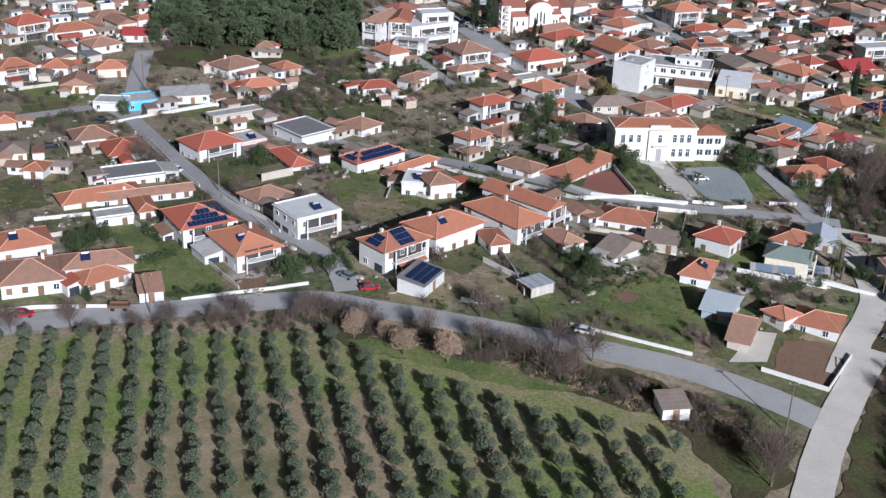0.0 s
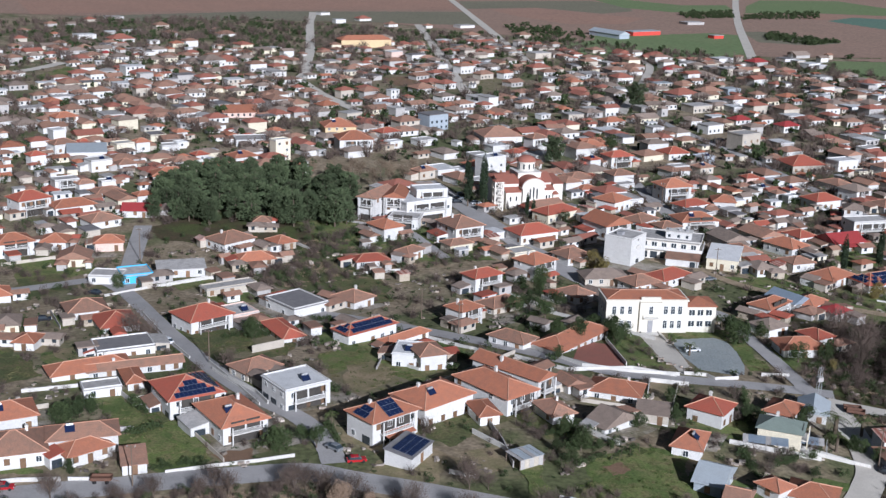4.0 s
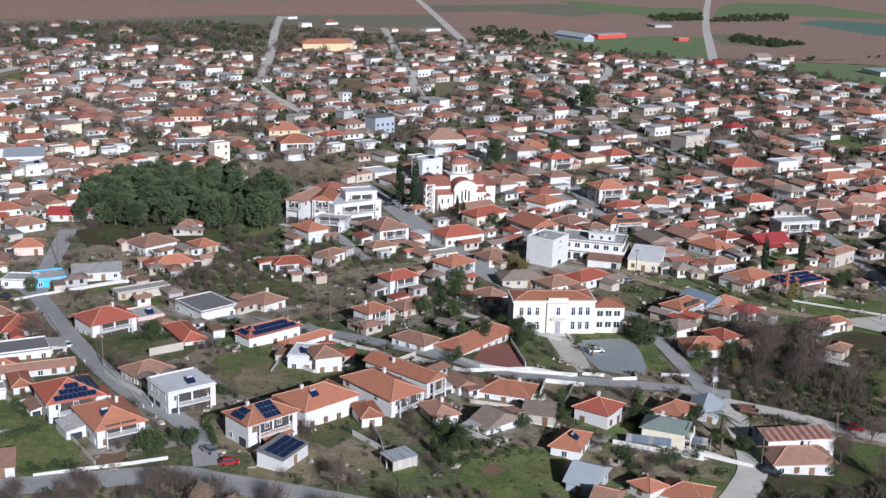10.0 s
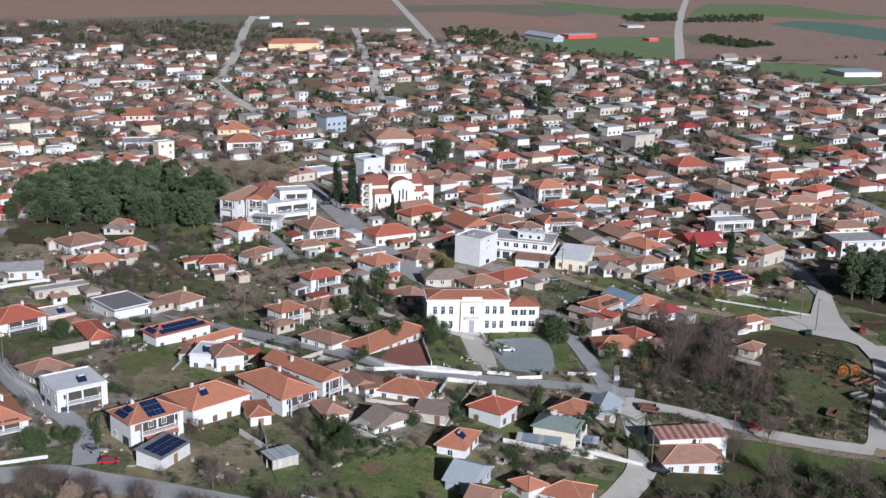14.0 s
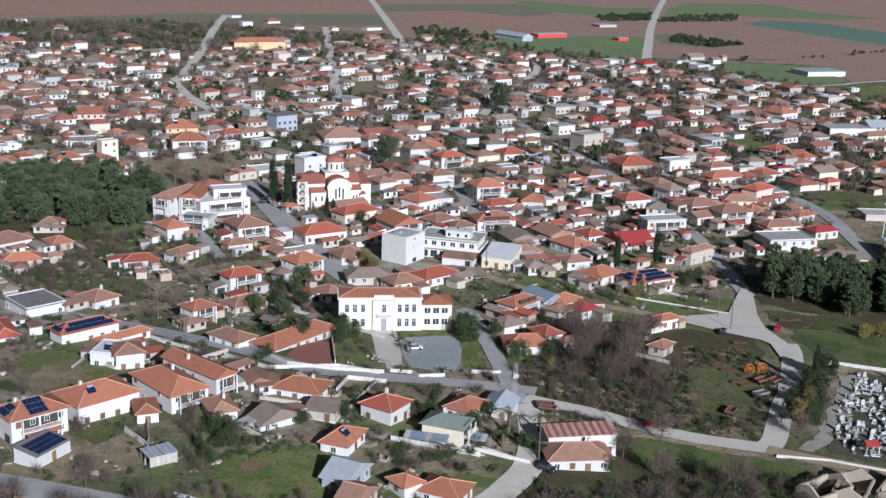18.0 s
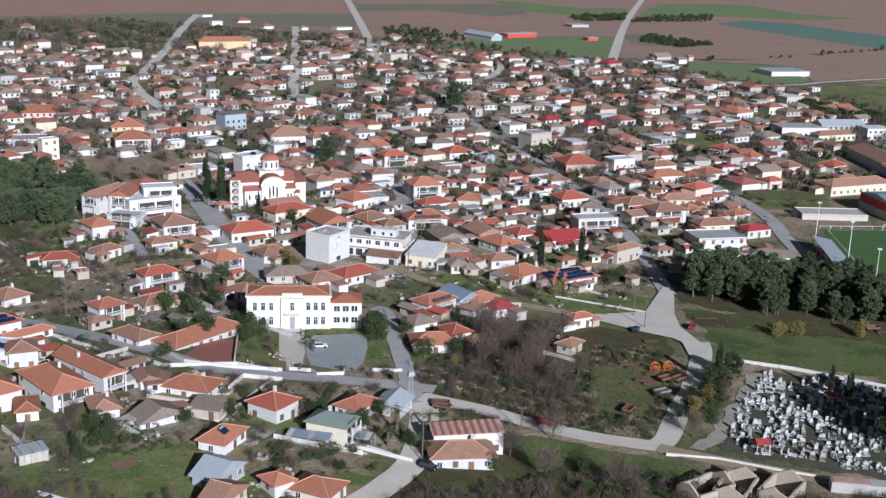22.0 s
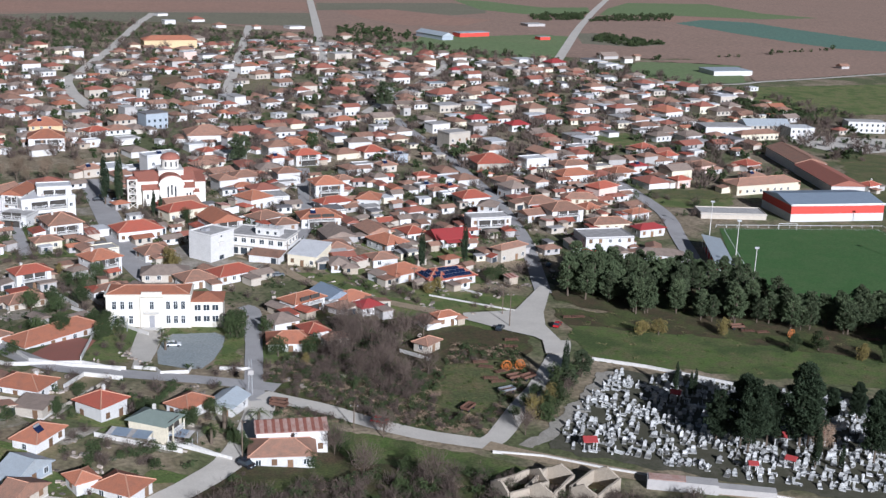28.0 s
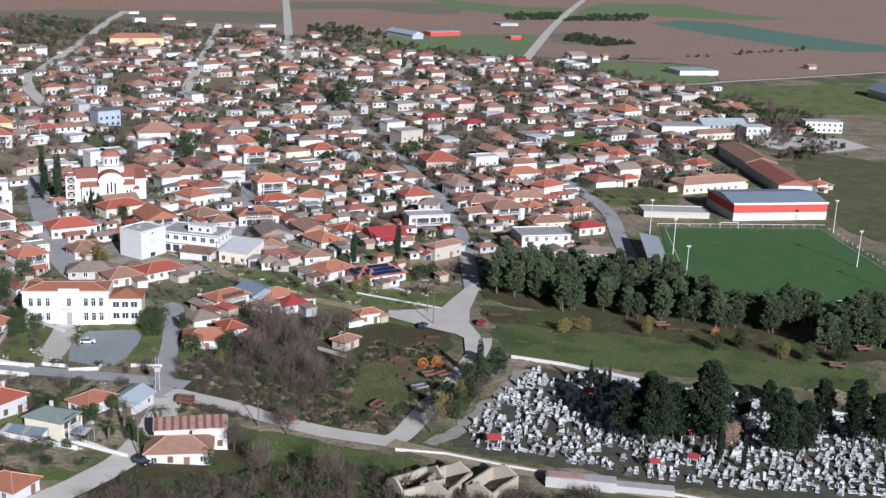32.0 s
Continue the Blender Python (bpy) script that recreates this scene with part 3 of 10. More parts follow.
            if hipped:
                faces.append((base @ pose(-(longside / 2 + over) + yy / 2, 0, yy * pitch / 2, 0, 0, -90) @ pose(0, 0, 0, ang), short + 1.2, slope))
        for m, a, b in faces:
            if kind == 'hip':
                a, edge = a - 0.3, 0.35
            else:
                edge = 0.1
            ny = max(1, int((b - edge) / 1.62))
            for j in range(ny):
                room = a - 0.2
                if kind == 'hip':
                    room = a - 2 * yy * (edge + (j + 0.8) * 1.62) / b
                nx = int(room / 1.04)
                if 'q' in extras:
                    nx = min(nx, 4)
                for i in range(nx):
                    part("solar_panel", SOLAR_MESH, None, root, "", m @ pose((i - (nx - 1) / 2) * 1.03, -b / 2 + edge + (j + 0.5) * 1.62, 0.06) @ Matrix.Diagonal((1, 0.94, 1, 1)))
    return root


SOLAR_MESH = Geo().box(-0.49, -0.8, -0.02, 0.49, 0.8, 0.03).box(-0.53, -0.85, -0.03, 0.53, 0.85, 0.015).mesh("solar_panel", PANEL)
SOLAR_MESH.materials.append(PANEL_EDGE)
for poly in SOLAR_MESH.polygons:
    poly.material_index = 0 if poly.index < 6 else 1


def strip(name, pts, width, material, z, label, category, kind="structure", taper=None):
    """A level band of ground along a line of points, with rounded bends."""
    p = [Vector((a, b, 0)) for a, b in pts]
    dense = []
    for i in range(len(p) - 1):
        p0, p1, p2, p3 = p[max(i - 1, 0)], p[i], p[i + 1], p[min(i + 2, len(p) - 1)]
        for k in range(6):
            t = k / 6
            dense.append(0.5 * ((2 * p1) + (p2 - p0) * t + (2 * p0 - 5 * p1 + 4 * p2 - p3) * t * t + (3 * p1 - p0 - 3 * p2 + p3) * t ** 3))
    dense.append(p[-1])
    g = Geo()
    rng = random.Random(len(name) + len(pts))
    for i, q in enumerate(dense):
        t = (dense[min(i + 1, len(dense) - 1)] - dense[max(i - 1, 0)]).normalized()
        n = Vector((-t.y, t.x, 0))
        wl = width / 2 * (1 + rng.uniform(-0.025, 0.025))
        g.v += [(*(q + n * wl).xy, z), (*(q - n * wl).xy, z)]
        if i:
            k = 2 * i
            g.f.append((k - 2, k - 1, k + 1, k))
    ob = part(name, g, material)
    return tagged(ob, label, category, kind=kind)


OPEN_GROUND, OPEN_FIELDS = [], []


def patch(name, pts, material, z, label, category="ground", kind="structure"):
    if name in ("car_park", "court", "pitch", "school_path", "plot", "lawn", "tilled_plot", "school_lawn", "cemetery_ground", "path", "meadow", "olive_ground"):
        OPEN_GROUND.append(pts)
        if name in ("meadow", "lawn", "plot", "school_lawn"):
            OPEN_FIELDS.append(pts)
    if name not in ("pitch", "court", "car_park", "school_path", "road_fork") and not (name == "yard" and material in (YARD, PALEROAD)) and len(pts) < 40:
        rough = random.Random(int(pts[0][0] * 10) + len(pts))
        dense = []
        for (ax, ay), (bx, by) in zip(pts, pts[1:] + pts[:1]):
            length = math.hypot(bx - ax, by - ay)
            steps = max(1, min(60, int(length / 1.2)))
            wob = min(0.45, length / steps * 0.3)
            swing, turn = min(1.3, length * 0.06), rough.uniform(0, 6)
            for i in range(steps):
                t = i / steps
                o = swing * math.sin(3.14159 * t) * math.sin(turn + t * length * 0.45)
                dense.append((ax + (bx - ax) * t - (by - ay) / max(length, 0.1) * o + rough.uniform(-wob, wob), ay + (by - ay) * t + (bx - ax) / max(length, 0.1) * o + rough.uniform(-wob, wob)))
        pts = dense
    g = Geo()
    g.v = [(a, b, z) for a, b in pts]
    c = Vector((sum(a for a, b in pts), sum(b for a, b in pts), 0)) / len(pts)
    area = sum(pts[i][0] * pts[(i + 1) % len(pts)][1] - pts[(i + 1) % len(pts)][0] * pts[i][1] for i in range(len(pts)))
    order = tuple(range(len(pts)))
    g.f = [order if area > 0 else order[::-1]]
    return tagged(part(name, g, material), label, category, kind=kind)


def wall_line(pts, height, thick, material, label, name="garden_wall", parent=None):
    g = Geo()
    for (ax, ay), (bx, by) in zip(pts, pts[1:]):
        a, b = Vector((ax, ay, 0)), Vector((bx, by, 0))
        n = (b - a).normalized()
        s = Vector((-n.y, n.x, 0)) * thick / 2
        e = n * thick / 2
        q = [a - e + s, a - e - s, b + e - s, b + e + s]
        g.quadstrip([(v.x, v.y, -0.3) for v in q] + [(v.x, v.y, height) for v in q],
                    [(4, 5, 6, 7), (0, 1, 5, 4), (1, 2, 6, 5), (2, 3, 7, 6), (3, 0, 4, 7)])
    ob = part(name, g, material, parent)
    return tagged(ob, label, "wall") if parent is None else ob


# ---------------------------------------------------------------- plants
def cloud(rng, n, r, lobes, size, slim=0.8, low=-0.6):
    """n small leaves gathered in lobes about the origin, radii r; as vertex and triangle arrays."""
    c = rng.normal(size=(lobes, 3))
    c /= np.linalg.norm(c, axis=1)[:, None]
    c[:, 2] = np.clip(c[:, 2], low, 1)
    c *= rng.uniform(0.35, 0.72, (lobes, 1))
    k = rng.integers(0, lobes, n)
    p = rng.normal(size=(n, 3))
    p /= np.linalg.norm(p, axis=1)[:, None]
    p = (c[k] + p * rng.uniform(0.22, 0.46, lobes)[k][:, None] * rng.uniform(0.75, 1.08, (n, 1))) * np.array(r)
    a = rng.normal(size=(n, 3))
    a /= np.linalg.norm(a, axis=1)[:, None]
    b = np.cross(a, rng.normal(size=(n, 3)))
    b /= np.linalg.norm(b, axis=1)[:, None]
    s = size * rng.uniform(0.6, 1.3, (n, 1))
    v = np.concatenate([p + a * s, p - a * s * 0.5 + b * s * slim, p - a * s * 0.5 - b * s * slim], 1).reshape(-1, 3)
    return v


def leaf_mesh(name, v, material):
    me = bpy.data.meshes.new(name)
    me.from_pydata(v.tolist(), [], np.arange(len(v)).reshape(-1, 3).tolist())
    me.materials.append(material)
    return me


def twigs(rng, n, r, h0, size=0.9, thick=0.028):
    """Thin upward twigs filling a bare crown."""
    p = rng.normal(size=(n, 3)) * 0.42
    p = np.clip(p, -1, 1) * np.array(r) + np.array([0, 0, h0])
    d = p - np.array([0, 0, h0 - r[2] * 1.1])
    d = d / np.linalg.norm(d, axis=1)[:, None] + rng.normal(size=(n, 3)) * 0.3
    s = size * rng.uniform(0.5, 1.3, (n, 1))
    w = np.cross(d, rng.normal(size=(n, 3)))
    w = w / np.linalg.norm(w, axis=1)[:, None] * thick
    return np.concatenate([p - d * s * 0.5 - w, p - d * s * 0.5 + w, p + d * s * 0.5], 1).reshape(-1, 3)


def limbs(seed, height, spread, radius, n=5):
    g = Geo()
    r = random.Random(seed)
    fork = height * 0.35
    g.tube((0, 0, -0.3), (0, 0, fork), radius, radius * 0.75, 6)
    for i in range(n):
        a = 2 * math.pi * (i + r.random() * 0.6) / n
        mid = (math.cos(a) * spread * 0.45, math.sin(a) * spread * 0.45, fork + (height - fork) * 0.45)
        g.tube((0, 0, fork * 0.95), mid, radius * 0.55, radius * 0.3, 4)
        for j in range(3):
            b = a + r.uniform(-0.7, 0.7)
            g.tube(mid, (math.cos(b) * spread * r.uniform(0.6, 1), math.sin(b) * spread * r.uniform(0.6, 1), height * r.uniform(0.7, 1)), radius * 0.26, 0.02, 3)
    return g


TREE_ROOTS = []


def tree_kinds(name, label, category, leaf, trunk_h, r, n, lobes, size, variants=3, low=-0.6, trunk_r=0.16, group="", crown_z=None, bare=False, slim=0.8):
    made = []
    for i in range(variants):
        rng = np.random.default_rng(hash_seed(name) + i)
        z = crown_z if crown_z else trunk_h + r[2] * 0.75
        root = thing(name, pose(0, 0, 0), label, category, group)
        part("trunk", limbs(i + 3, z + (r[2] * 0.8 if bare else 0), max(r[0], r[1]) * (0.9 if bare else 0.6), trunk_r, 6 if bare else 4), BARK, root)
        v = twigs(rng, n, r, z) if bare else cloud(rng, n, r, lobes, size, slim, low=low) + np.array([0, 0, z])
        part("crown", leaf_mesh("crown", v, LEAF[leaf]), None, root)
        made.append(root)
        TREE_ROOTS.append(root)
    return made


def hash_seed(text):
    return sum(ord(c) * (i + 1) for i, c in enumerate(text)) % 9973


USED = set()


def put(kinds, x, y, rng, scale=1.0, spread=0.15, z=0.0):
    """Stands one of the kinds at x, y: the first use moves the original, later ones copy it."""
    k = kinds[rng.randrange(len(kinds))]
    s = scale * rng.uniform(1 - spread, 1 + spread)
    m = pose(x, y, z, 0, 0, rng.uniform(0, 360))
    if k.name not in USED:
        USED.add(k.name)
        k.matrix_basis = m
        k.scale = (s, s, s)
        return k
    c = copy_thing(k, m)
    c.scale = (s, s, s * rng.uniform(0.92, 1.1))
    return c


# ---------------------------------------------------------------- roads
strip("road_1", [(-158.4, 158.1), (-152.6, 160.0), (-142.9, 163.7), (-132.6, 166.5), (-122.2, 169.8), (-111.5, 172.8), (-102.7, 175.1), (-93.7, 176.9), (-84.2, 174.0), (-74.9, 171.6), (-60.1, 167.1), (-43.8, 161.7), (-28.3, 155.8), (-18.6, 150.4), (-10.5, 144.5), (-3.5, 138.1)], 7.5, ASPHALT, 0.200, "worn grey asphalt street between the houses", "road")
strip("road_2", [(-14.0, 108.2), (-9.8, 118.6), (-4.8, 130.2), (3.6, 146.2), (14.7, 164.8)], 6.5, PALEROAD, 0.204, "pale worn concrete road", "road")
strip("road_3", [(4.8, 154.1), (12.0, 168.4), (17.2, 177.0), (22.1, 187.5), (24.1, 200.1), (24.3, 215.5), (22.7, 225.4)], 6.5, PALEROAD, 0.208, "pale worn concrete road", "road")
strip("road_4", [(23.5, 220.4), (21.2, 227.9), (18.9, 242.6), (16.3, 258.7), (14.7, 267.4), (12.0, 283.8), (8.4, 288.4)], 4.4, ASPHALT, 0.212, "worn grey asphalt street between the houses", "road")
strip("road_5", [(23.6, 223.8), (29.5, 220.9), (38.4, 216.6), (48.1, 210.4), (59.9, 204.4), (71.7, 200.9), (77.6, 199.3)], 5.2, PALEROAD, 0.216, "pale worn concrete road", "road")
strip("road_6", [(75.0, 200.4), (78.0, 204.7), (83.7, 220.2), (89.3, 233.9), (95.3, 252.6), (97.6, 262.0), (98.2, 268.0)], 5.5, PALEROAD, 0.220, "pale worn concrete road", "road")
strip("road_8", [(75.0, 199.5), (83.6, 195.3), (100.2, 188.9), (122.7, 181.2), (139.0, 176.4), (165.0, 168.8)], 4.5, DIRT, 0.228, "dry dirt track with grassy edges", "road")
strip("road_9", [(-88.6, 181.0), (-91.8, 191.5), (-98.4, 202.6), (-107.6, 211.3), (-117.7, 222.2), (-131.9, 241.5), (-143.9, 259.5), (-160.9, 286.0), (-172.1, 295.1), (-183.4, 288.8), (-201.9, 277.2)], 5.1, ASPHALT, 0.232, "worn grey asphalt street between the houses", "road")
strip("road_10", [(-161.2, 287.0), (-166.9, 315.1), (-170.5, 334.2), (-175.0, 358.9)], 6, ASPHALT, 0.236, "worn grey asphalt street between the houses", "road")
strip("road_11", [(-113.8, 276.1), (-94.5, 270.7), (-78.3, 264.4), (-60.9, 257.1), (-43.7, 248.2), (-27.0, 237.8), (-9.7, 234.4), (10.0, 231.7), (26.6, 228.4)], 5, ASPHALT, 0.240, "worn grey asphalt street between the houses", "road")
strip("road_12", [(-1.0, 340.3), (9.0, 332.9), (14.9, 325.9), (26.3, 312.1), (43.6, 299.9), (60.0, 291.1), (69.5, 286.0)], 4, DIRT, 0.244, "dry dirt track with grassy edges", "road")
strip("road_13", [(-79.8, 444.9), (-68.2, 416.0), (-51.9, 374.3), (-35.0, 333.0), (-22.1, 309.8)], 9, ASPHALT, 0.248, "worn grey asphalt street between the houses", "road")
strip("road_14", [(-89.1, 377.5), (-78.8, 355.5), (-68.7, 332.3)], 4, ASPHALT, 0.252, "worn grey asphalt street between the houses", "road")
strip("road_15", [(4.9, 481.2), (11.8, 427.5), (16.4, 383.3), (13.7, 345.4)], 6, ASPHALT, 0.256, "worn grey asphalt street between the houses", "road")
strip("road_16", [(41.8, 622.4), (46.2, 601.3), (55.2, 569.2), (62.5, 545.7), (69.3, 521.2), (78.9, 477.1), (87.2, 440.1), (93.0, 400.5), (96.1, 370.1), (96.6, 350.7), (96.9, 330.9), (97.3, 310.1)], 5.2, ASPHALT, 0.260, "worn grey asphalt street between the houses", "road")
strip("road_17", [(144.4, 473.8), (154.6, 420.9), (153.5, 380.8), (152.3, 335.0)], 6, ASPHALT, 0.264, "worn grey asphalt street between the houses", "road")
strip("road_18", [(-228.9, 1220.1), (-224.0, 1180.8), (-216.9, 1108.1), (-198.0, 969.2), (-186.5, 880.9), (-180.2, 818.6), (-173.2, 758.6), (-171.7, 725.8), (-152.9, 673.4), (-138.7, 643.5), (-124.8, 616.1)], 7.5, PALEROAD, 0.388, "pale worn concrete road", "road")
strip("road_19", [(-114.6, 1124.4), (-95.1, 959.1), (-82.1, 847.1), (-70.4, 743.6), (-62.8, 678.5)], 7, PALEROAD, 0.392, "pale worn concrete road", "road")
strip("road_20", [(-128.7, 1774.9), (-92.9, 1486.4), (-64.2, 1248.1), (-43.6, 1072.8), (-28.7, 938.3), (-20.1, 858.1)], 8, PALEROAD, 0.396, "pale worn concrete road", "road")
strip("road_21", [(374.7, 2017.4), (308.1, 1689.0), (258.8, 1449.6), (215.3, 1226.2), (180.4, 1026.4), (162.9, 925.5)], 8, PALEROAD, 0.400, "pale worn concrete road", "road")
strip("road_22", [(68.5, 898.0), (70.9, 856.5), (62.1, 806.4), (52.7, 761.0), (39.3, 702.1), (29.0, 659.7), (23.8, 634.1)], 6, PALEROAD, 0.404, "pale worn concrete road", "road")
strip("road_23", [(162.9, 925.5), (165.0, 889.7), (179.3, 863.0), (189.0, 839.8), (203.4, 825.1), (221.6, 811.9), (248.9, 807.1), (284.1, 818.8), (305.0, 835.9), (356.7, 867.7), (424.0, 911.9), (546.2, 988.9)], 4.5, PALEROAD, 0.408, "pale worn concrete road", "road")
strip("road_24", [(-357.7, 707.6), (-346.5, 734.8), (-340.0, 768.7)], 9, PALEROAD, 0.412, "pale worn concrete road", "road")

# ---------------------------------------------------------------- ground
def ground_material():
    m = mat("village_ground", (0.20, 0.158, 0.10), (0.31, 0.25, 0.175), 0.95, scale=0.1, fine=0.9, bump=0.6, amount=1.0, third=(0.105, 0.115, 0.05), low=0.6, high=1.3)
    return m


tagged(part("ground", Geo().quadstrip([(-4800, -3000, 0), (4800, -3000, 0), (4800, 4900, 0), (-4800, 4900, 0)], [(0, 1, 2, 3)]), ground_material()),
       "winter ground of grass, bare earth and yards", "ground", kind="structure")

FIELDS = {
    'green': mat("far_winter_wheat", (0.145, 0.20, 0.085), (0.18, 0.21, 0.10), 0.95, scale=0.02, fine=0.3, bump=0),
    'brown': mat("far_ploughed_field", (0.30, 0.20, 0.15), (0.25, 0.175, 0.13), 0.95, scale=0.02, fine=0.3, bump=0),
    'rust': mat("far_red_soil_field", (0.33, 0.20, 0.145), (0.27, 0.175, 0.13), 0.95, scale=0.02, fine=0.3, bump=0),
    'teal': mat("far_blue_green_field", (0.11, 0.19, 0.145), (0.12, 0.18, 0.13), 0.95, scale=0.02, fine=0.3, bump=0),
    'dull': mat("far_fallow_field", (0.19, 0.175, 0.12), (0.155, 0.15, 0.10), 0.95, scale=0.02, fine=0.3, bump=0),
}
patch("field", [(-2600, 1060), (-420, 1100), (-150, 1130), (60, 1000), (180, 950), (420, 1000), (2900, 1400), (3200, 4300), (-3200, 4300)], FIELDS['brown'], 0.25, "wide ploughed plain beyond the village", "field")
patch("field", [(-44.3, 1331.7), (11.7, 1373.0), (83.2, 1310.2), (126.1, 1284.5), (93.3, 1204.8), (35.7, 1182.5), (-14.2, 1254.9)], FIELDS['rust'], 0.29, "distant red-soil field", "field")
patch("field", [(-79.6, 1435.4), (86.1, 1515.9), (127.2, 1460.4), (123.6, 1373.8), (83.4, 1325.2), (11.4, 1381.2), (-69.4, 1328.4)], FIELDS['dull'], 0.30, "distant fallow grey-green field", "field")
patch("field", [(-28.6, 990.0), (1.3, 990.8), (46.5, 1033.7), (58.6, 1155.0), (85.3, 1087.1), (169.1, 1138.2), (195.4, 1125.6), (163.5, 941.1), (5.6, 917.0), (-20.4, 916.8)], FIELDS['green'], 0.30, "distant green winter wheat field", "field")
patch("field", [(87.0, 1577.3), (124.5, 1575.2), (200.1, 1494.1), (260.9, 1522.1), (252.9, 1430.1), (170.1, 1377.9), (118.8, 1421.4)], FIELDS['green'], 0.31, "distant green winter wheat field", "field")
patch("field", [(-444.5, 1087.9), (-361.5, 1148.9), (-279.4, 1212.3), (-65.9, 1291.2), (-53.4, 1136.1), (-192.2, 1129.9), (-342.2, 1093.7), (-414.4, 1019.2)], FIELDS['dull'], 0.31, "distant fallow grey-green field", "field")
patch("field", [(-546.7, 1240.5), (-94.5, 1446.8), (-77.8, 1316.7), (-284.6, 1231.9), (-480.3, 1097.7)], FIELDS['rust'], 0.32, "distant red-soil field", "field")
patch("field", [(285.4, 1514.8), (329.4, 1634.2), (446.7, 1669.6), (487.8, 1523.6), (547.9, 1480.8), (462.8, 1429.6), (347.2, 1437.6), (259.2, 1400.1)], FIELDS['green'], 0.33, "distant green winter wheat field", "field")
patch("field", [(345.5, 1428.7), (460.5, 1420.8), (377.8, 1387.1), (335.4, 1340.4), (310.3, 1344.8)], FIELDS['rust'], 0.33, "distant red-soil field", "field")
patch("field", [(335.9, 1326.3), (381.5, 1388.6), (434.4, 1372.4), (461.7, 1306.1), (525.8, 1190.0), (602.5, 1112.6), (580.8, 1064.9), (445.9, 1101.9), (416.0, 1147.8), (378.7, 1225.0)], FIELDS['teal'], 0.34, "distant blue-green crop field", "field")
patch("field", [(218.5, 1279.9), (307.6, 1329.3), (335.9, 1326.3), (378.7, 1225.0), (416.0, 1147.8), (445.9, 1101.9), (325.4, 1005.7), (243.4, 960.8), (174.2, 976.5)], FIELDS['brown'], 0.34, "distant ploughed brown field", "field")
patch("field", [(203.9, 1162.0), (228.8, 1170.9), (280.5, 1082.5), (243.8, 1051.4), (199.2, 1065.4)], FIELDS['dull'], 0.35, "distant fallow grey-green field", "field")
patch("field", [(240.6, 944.3), (322.1, 992.2), (489.9, 1091.9), (620.7, 1152.5), (550.3, 997.8), (426.8, 919.5), (358.9, 874.7), (299.2, 837.5), (311.8, 930.9)], FIELDS['brown'], 0.36, "distant ploughed brown field", "field")
patch("field", [(204.4, 873.1), (229.5, 933.5), (281.8, 941.0), (311.8, 930.9), (290.0, 826.2), (249.6, 810.2), (222.7, 818.0)], FIELDS['green'], 0.36, "distant green winter wheat field", "field")
patch("field", [(-125.4, 984.8), (-99.5, 993.7), (-92.1, 910.4), (-114.5, 911.3)], FIELDS['green'], 0.37, "distant green winter wheat field", "field")

ROADS = [ob for ob in bpy.data.objects if ob.name.startswith("road_")]
ROAD_POINTS = []
for ob in ROADS:
    vs = ob.data.vertices
    mids = [((vs[i].co + vs[i + 1].co) / 2, (vs[i].co - vs[i + 1].co).length / 2) for i in range(0, len(vs) - 1, 2)]
    for (a, ra), (b, rb) in zip(mids, mids[1:]):
        n = max(1, int((b - a).length / 3))
        ROAD_POINTS += [(*(a + (b - a) * k / n).xy, ra) for k in range(n + 1)]
ROAD_XY = np.array([(a, b) for a, b, c in ROAD_POINTS])
ROAD_R = np.array([c for a, b, c in ROAD_POINTS])


def off_road(x, y, r):
    """Whether a disc keeps clear of every road, judged between the roads' points too."""
    d = np.hypot(ROAD_XY[:, 0] - x, ROAD_XY[:, 1] - y)
    return bool((d > ROAD_R + r).all())


def inside(x, y, poly):
    odd = False
    for i in range(len(poly)):
        (ax, ay), (bx, by) = poly[i], poly[i - 1]
        if (ay > y) != (by > y) and x < (bx - ax) * (y - ay) / (by - ay) + ax:
            odd = not odd
    return odd

# yards, plots and fields
patch("olive_ground", [(-157.1, 154.6), (-119.8, 159.7), (-92.0, 163.0), (-87.1, 158.0), (-65.4, 151.6), (-45.1, 143.3), (-32.6, 137.7), (-25.4, 122.1), (-26.1, 107.3), (-136.9, 90.9)], GROVE, 0.060, "grove floor of green grass and tan bare soil")
patch("olive_soil", [(-118.1, 131.9), (-103.3, 140.5), (-79.2, 140.6), (-73.0, 104.1), (-122.6, 100.7)], DIRT2, 0.062, "tan bare soil between the olive rows")
patch("meadow", [(-37.2, 188.0), (-27.5, 195.7), (-19.9, 193.5), (-19.1, 177.9), (-22.5, 161.6), (-43.8, 159.9)], LAWN, 0.064, "bright green overgrown meadow")
patch("meadow", [(-36.8, 179.5), (-27.3, 191.1), (-18.0, 187.8), (-18.1, 176.2), (-23.9, 163.8), (-36.8, 167.3)], LAWN, 0.066, "bright green overgrown meadow")
patch("plot", [(-96.5, 235.3), (-82.9, 240.5), (-67.8, 223.4), (-80.9, 218.8), (-89.5, 218.0)], SOIL2, 0.068, "bare earth plot with thin grass")
patch("plot", [(-95.0, 251.5), (-82.9, 257.1), (-67.1, 238.2), (-73.4, 226.4), (-87.9, 234.2)], LAWN, 0.070, "green grass plot")
patch("car_park", [(-7.1, 259.6), (-5.7, 263.6), (-2.0, 264.8), (5.0, 266.0), (8.0, 263.2), (9.0, 255.9), (8.6, 245.6), (7.1, 239.6), (4.3, 239.0), (-3.8, 241.8), (-6.2, 250.3)], PARK, 0.072, "pale blue-grey school yard surface")
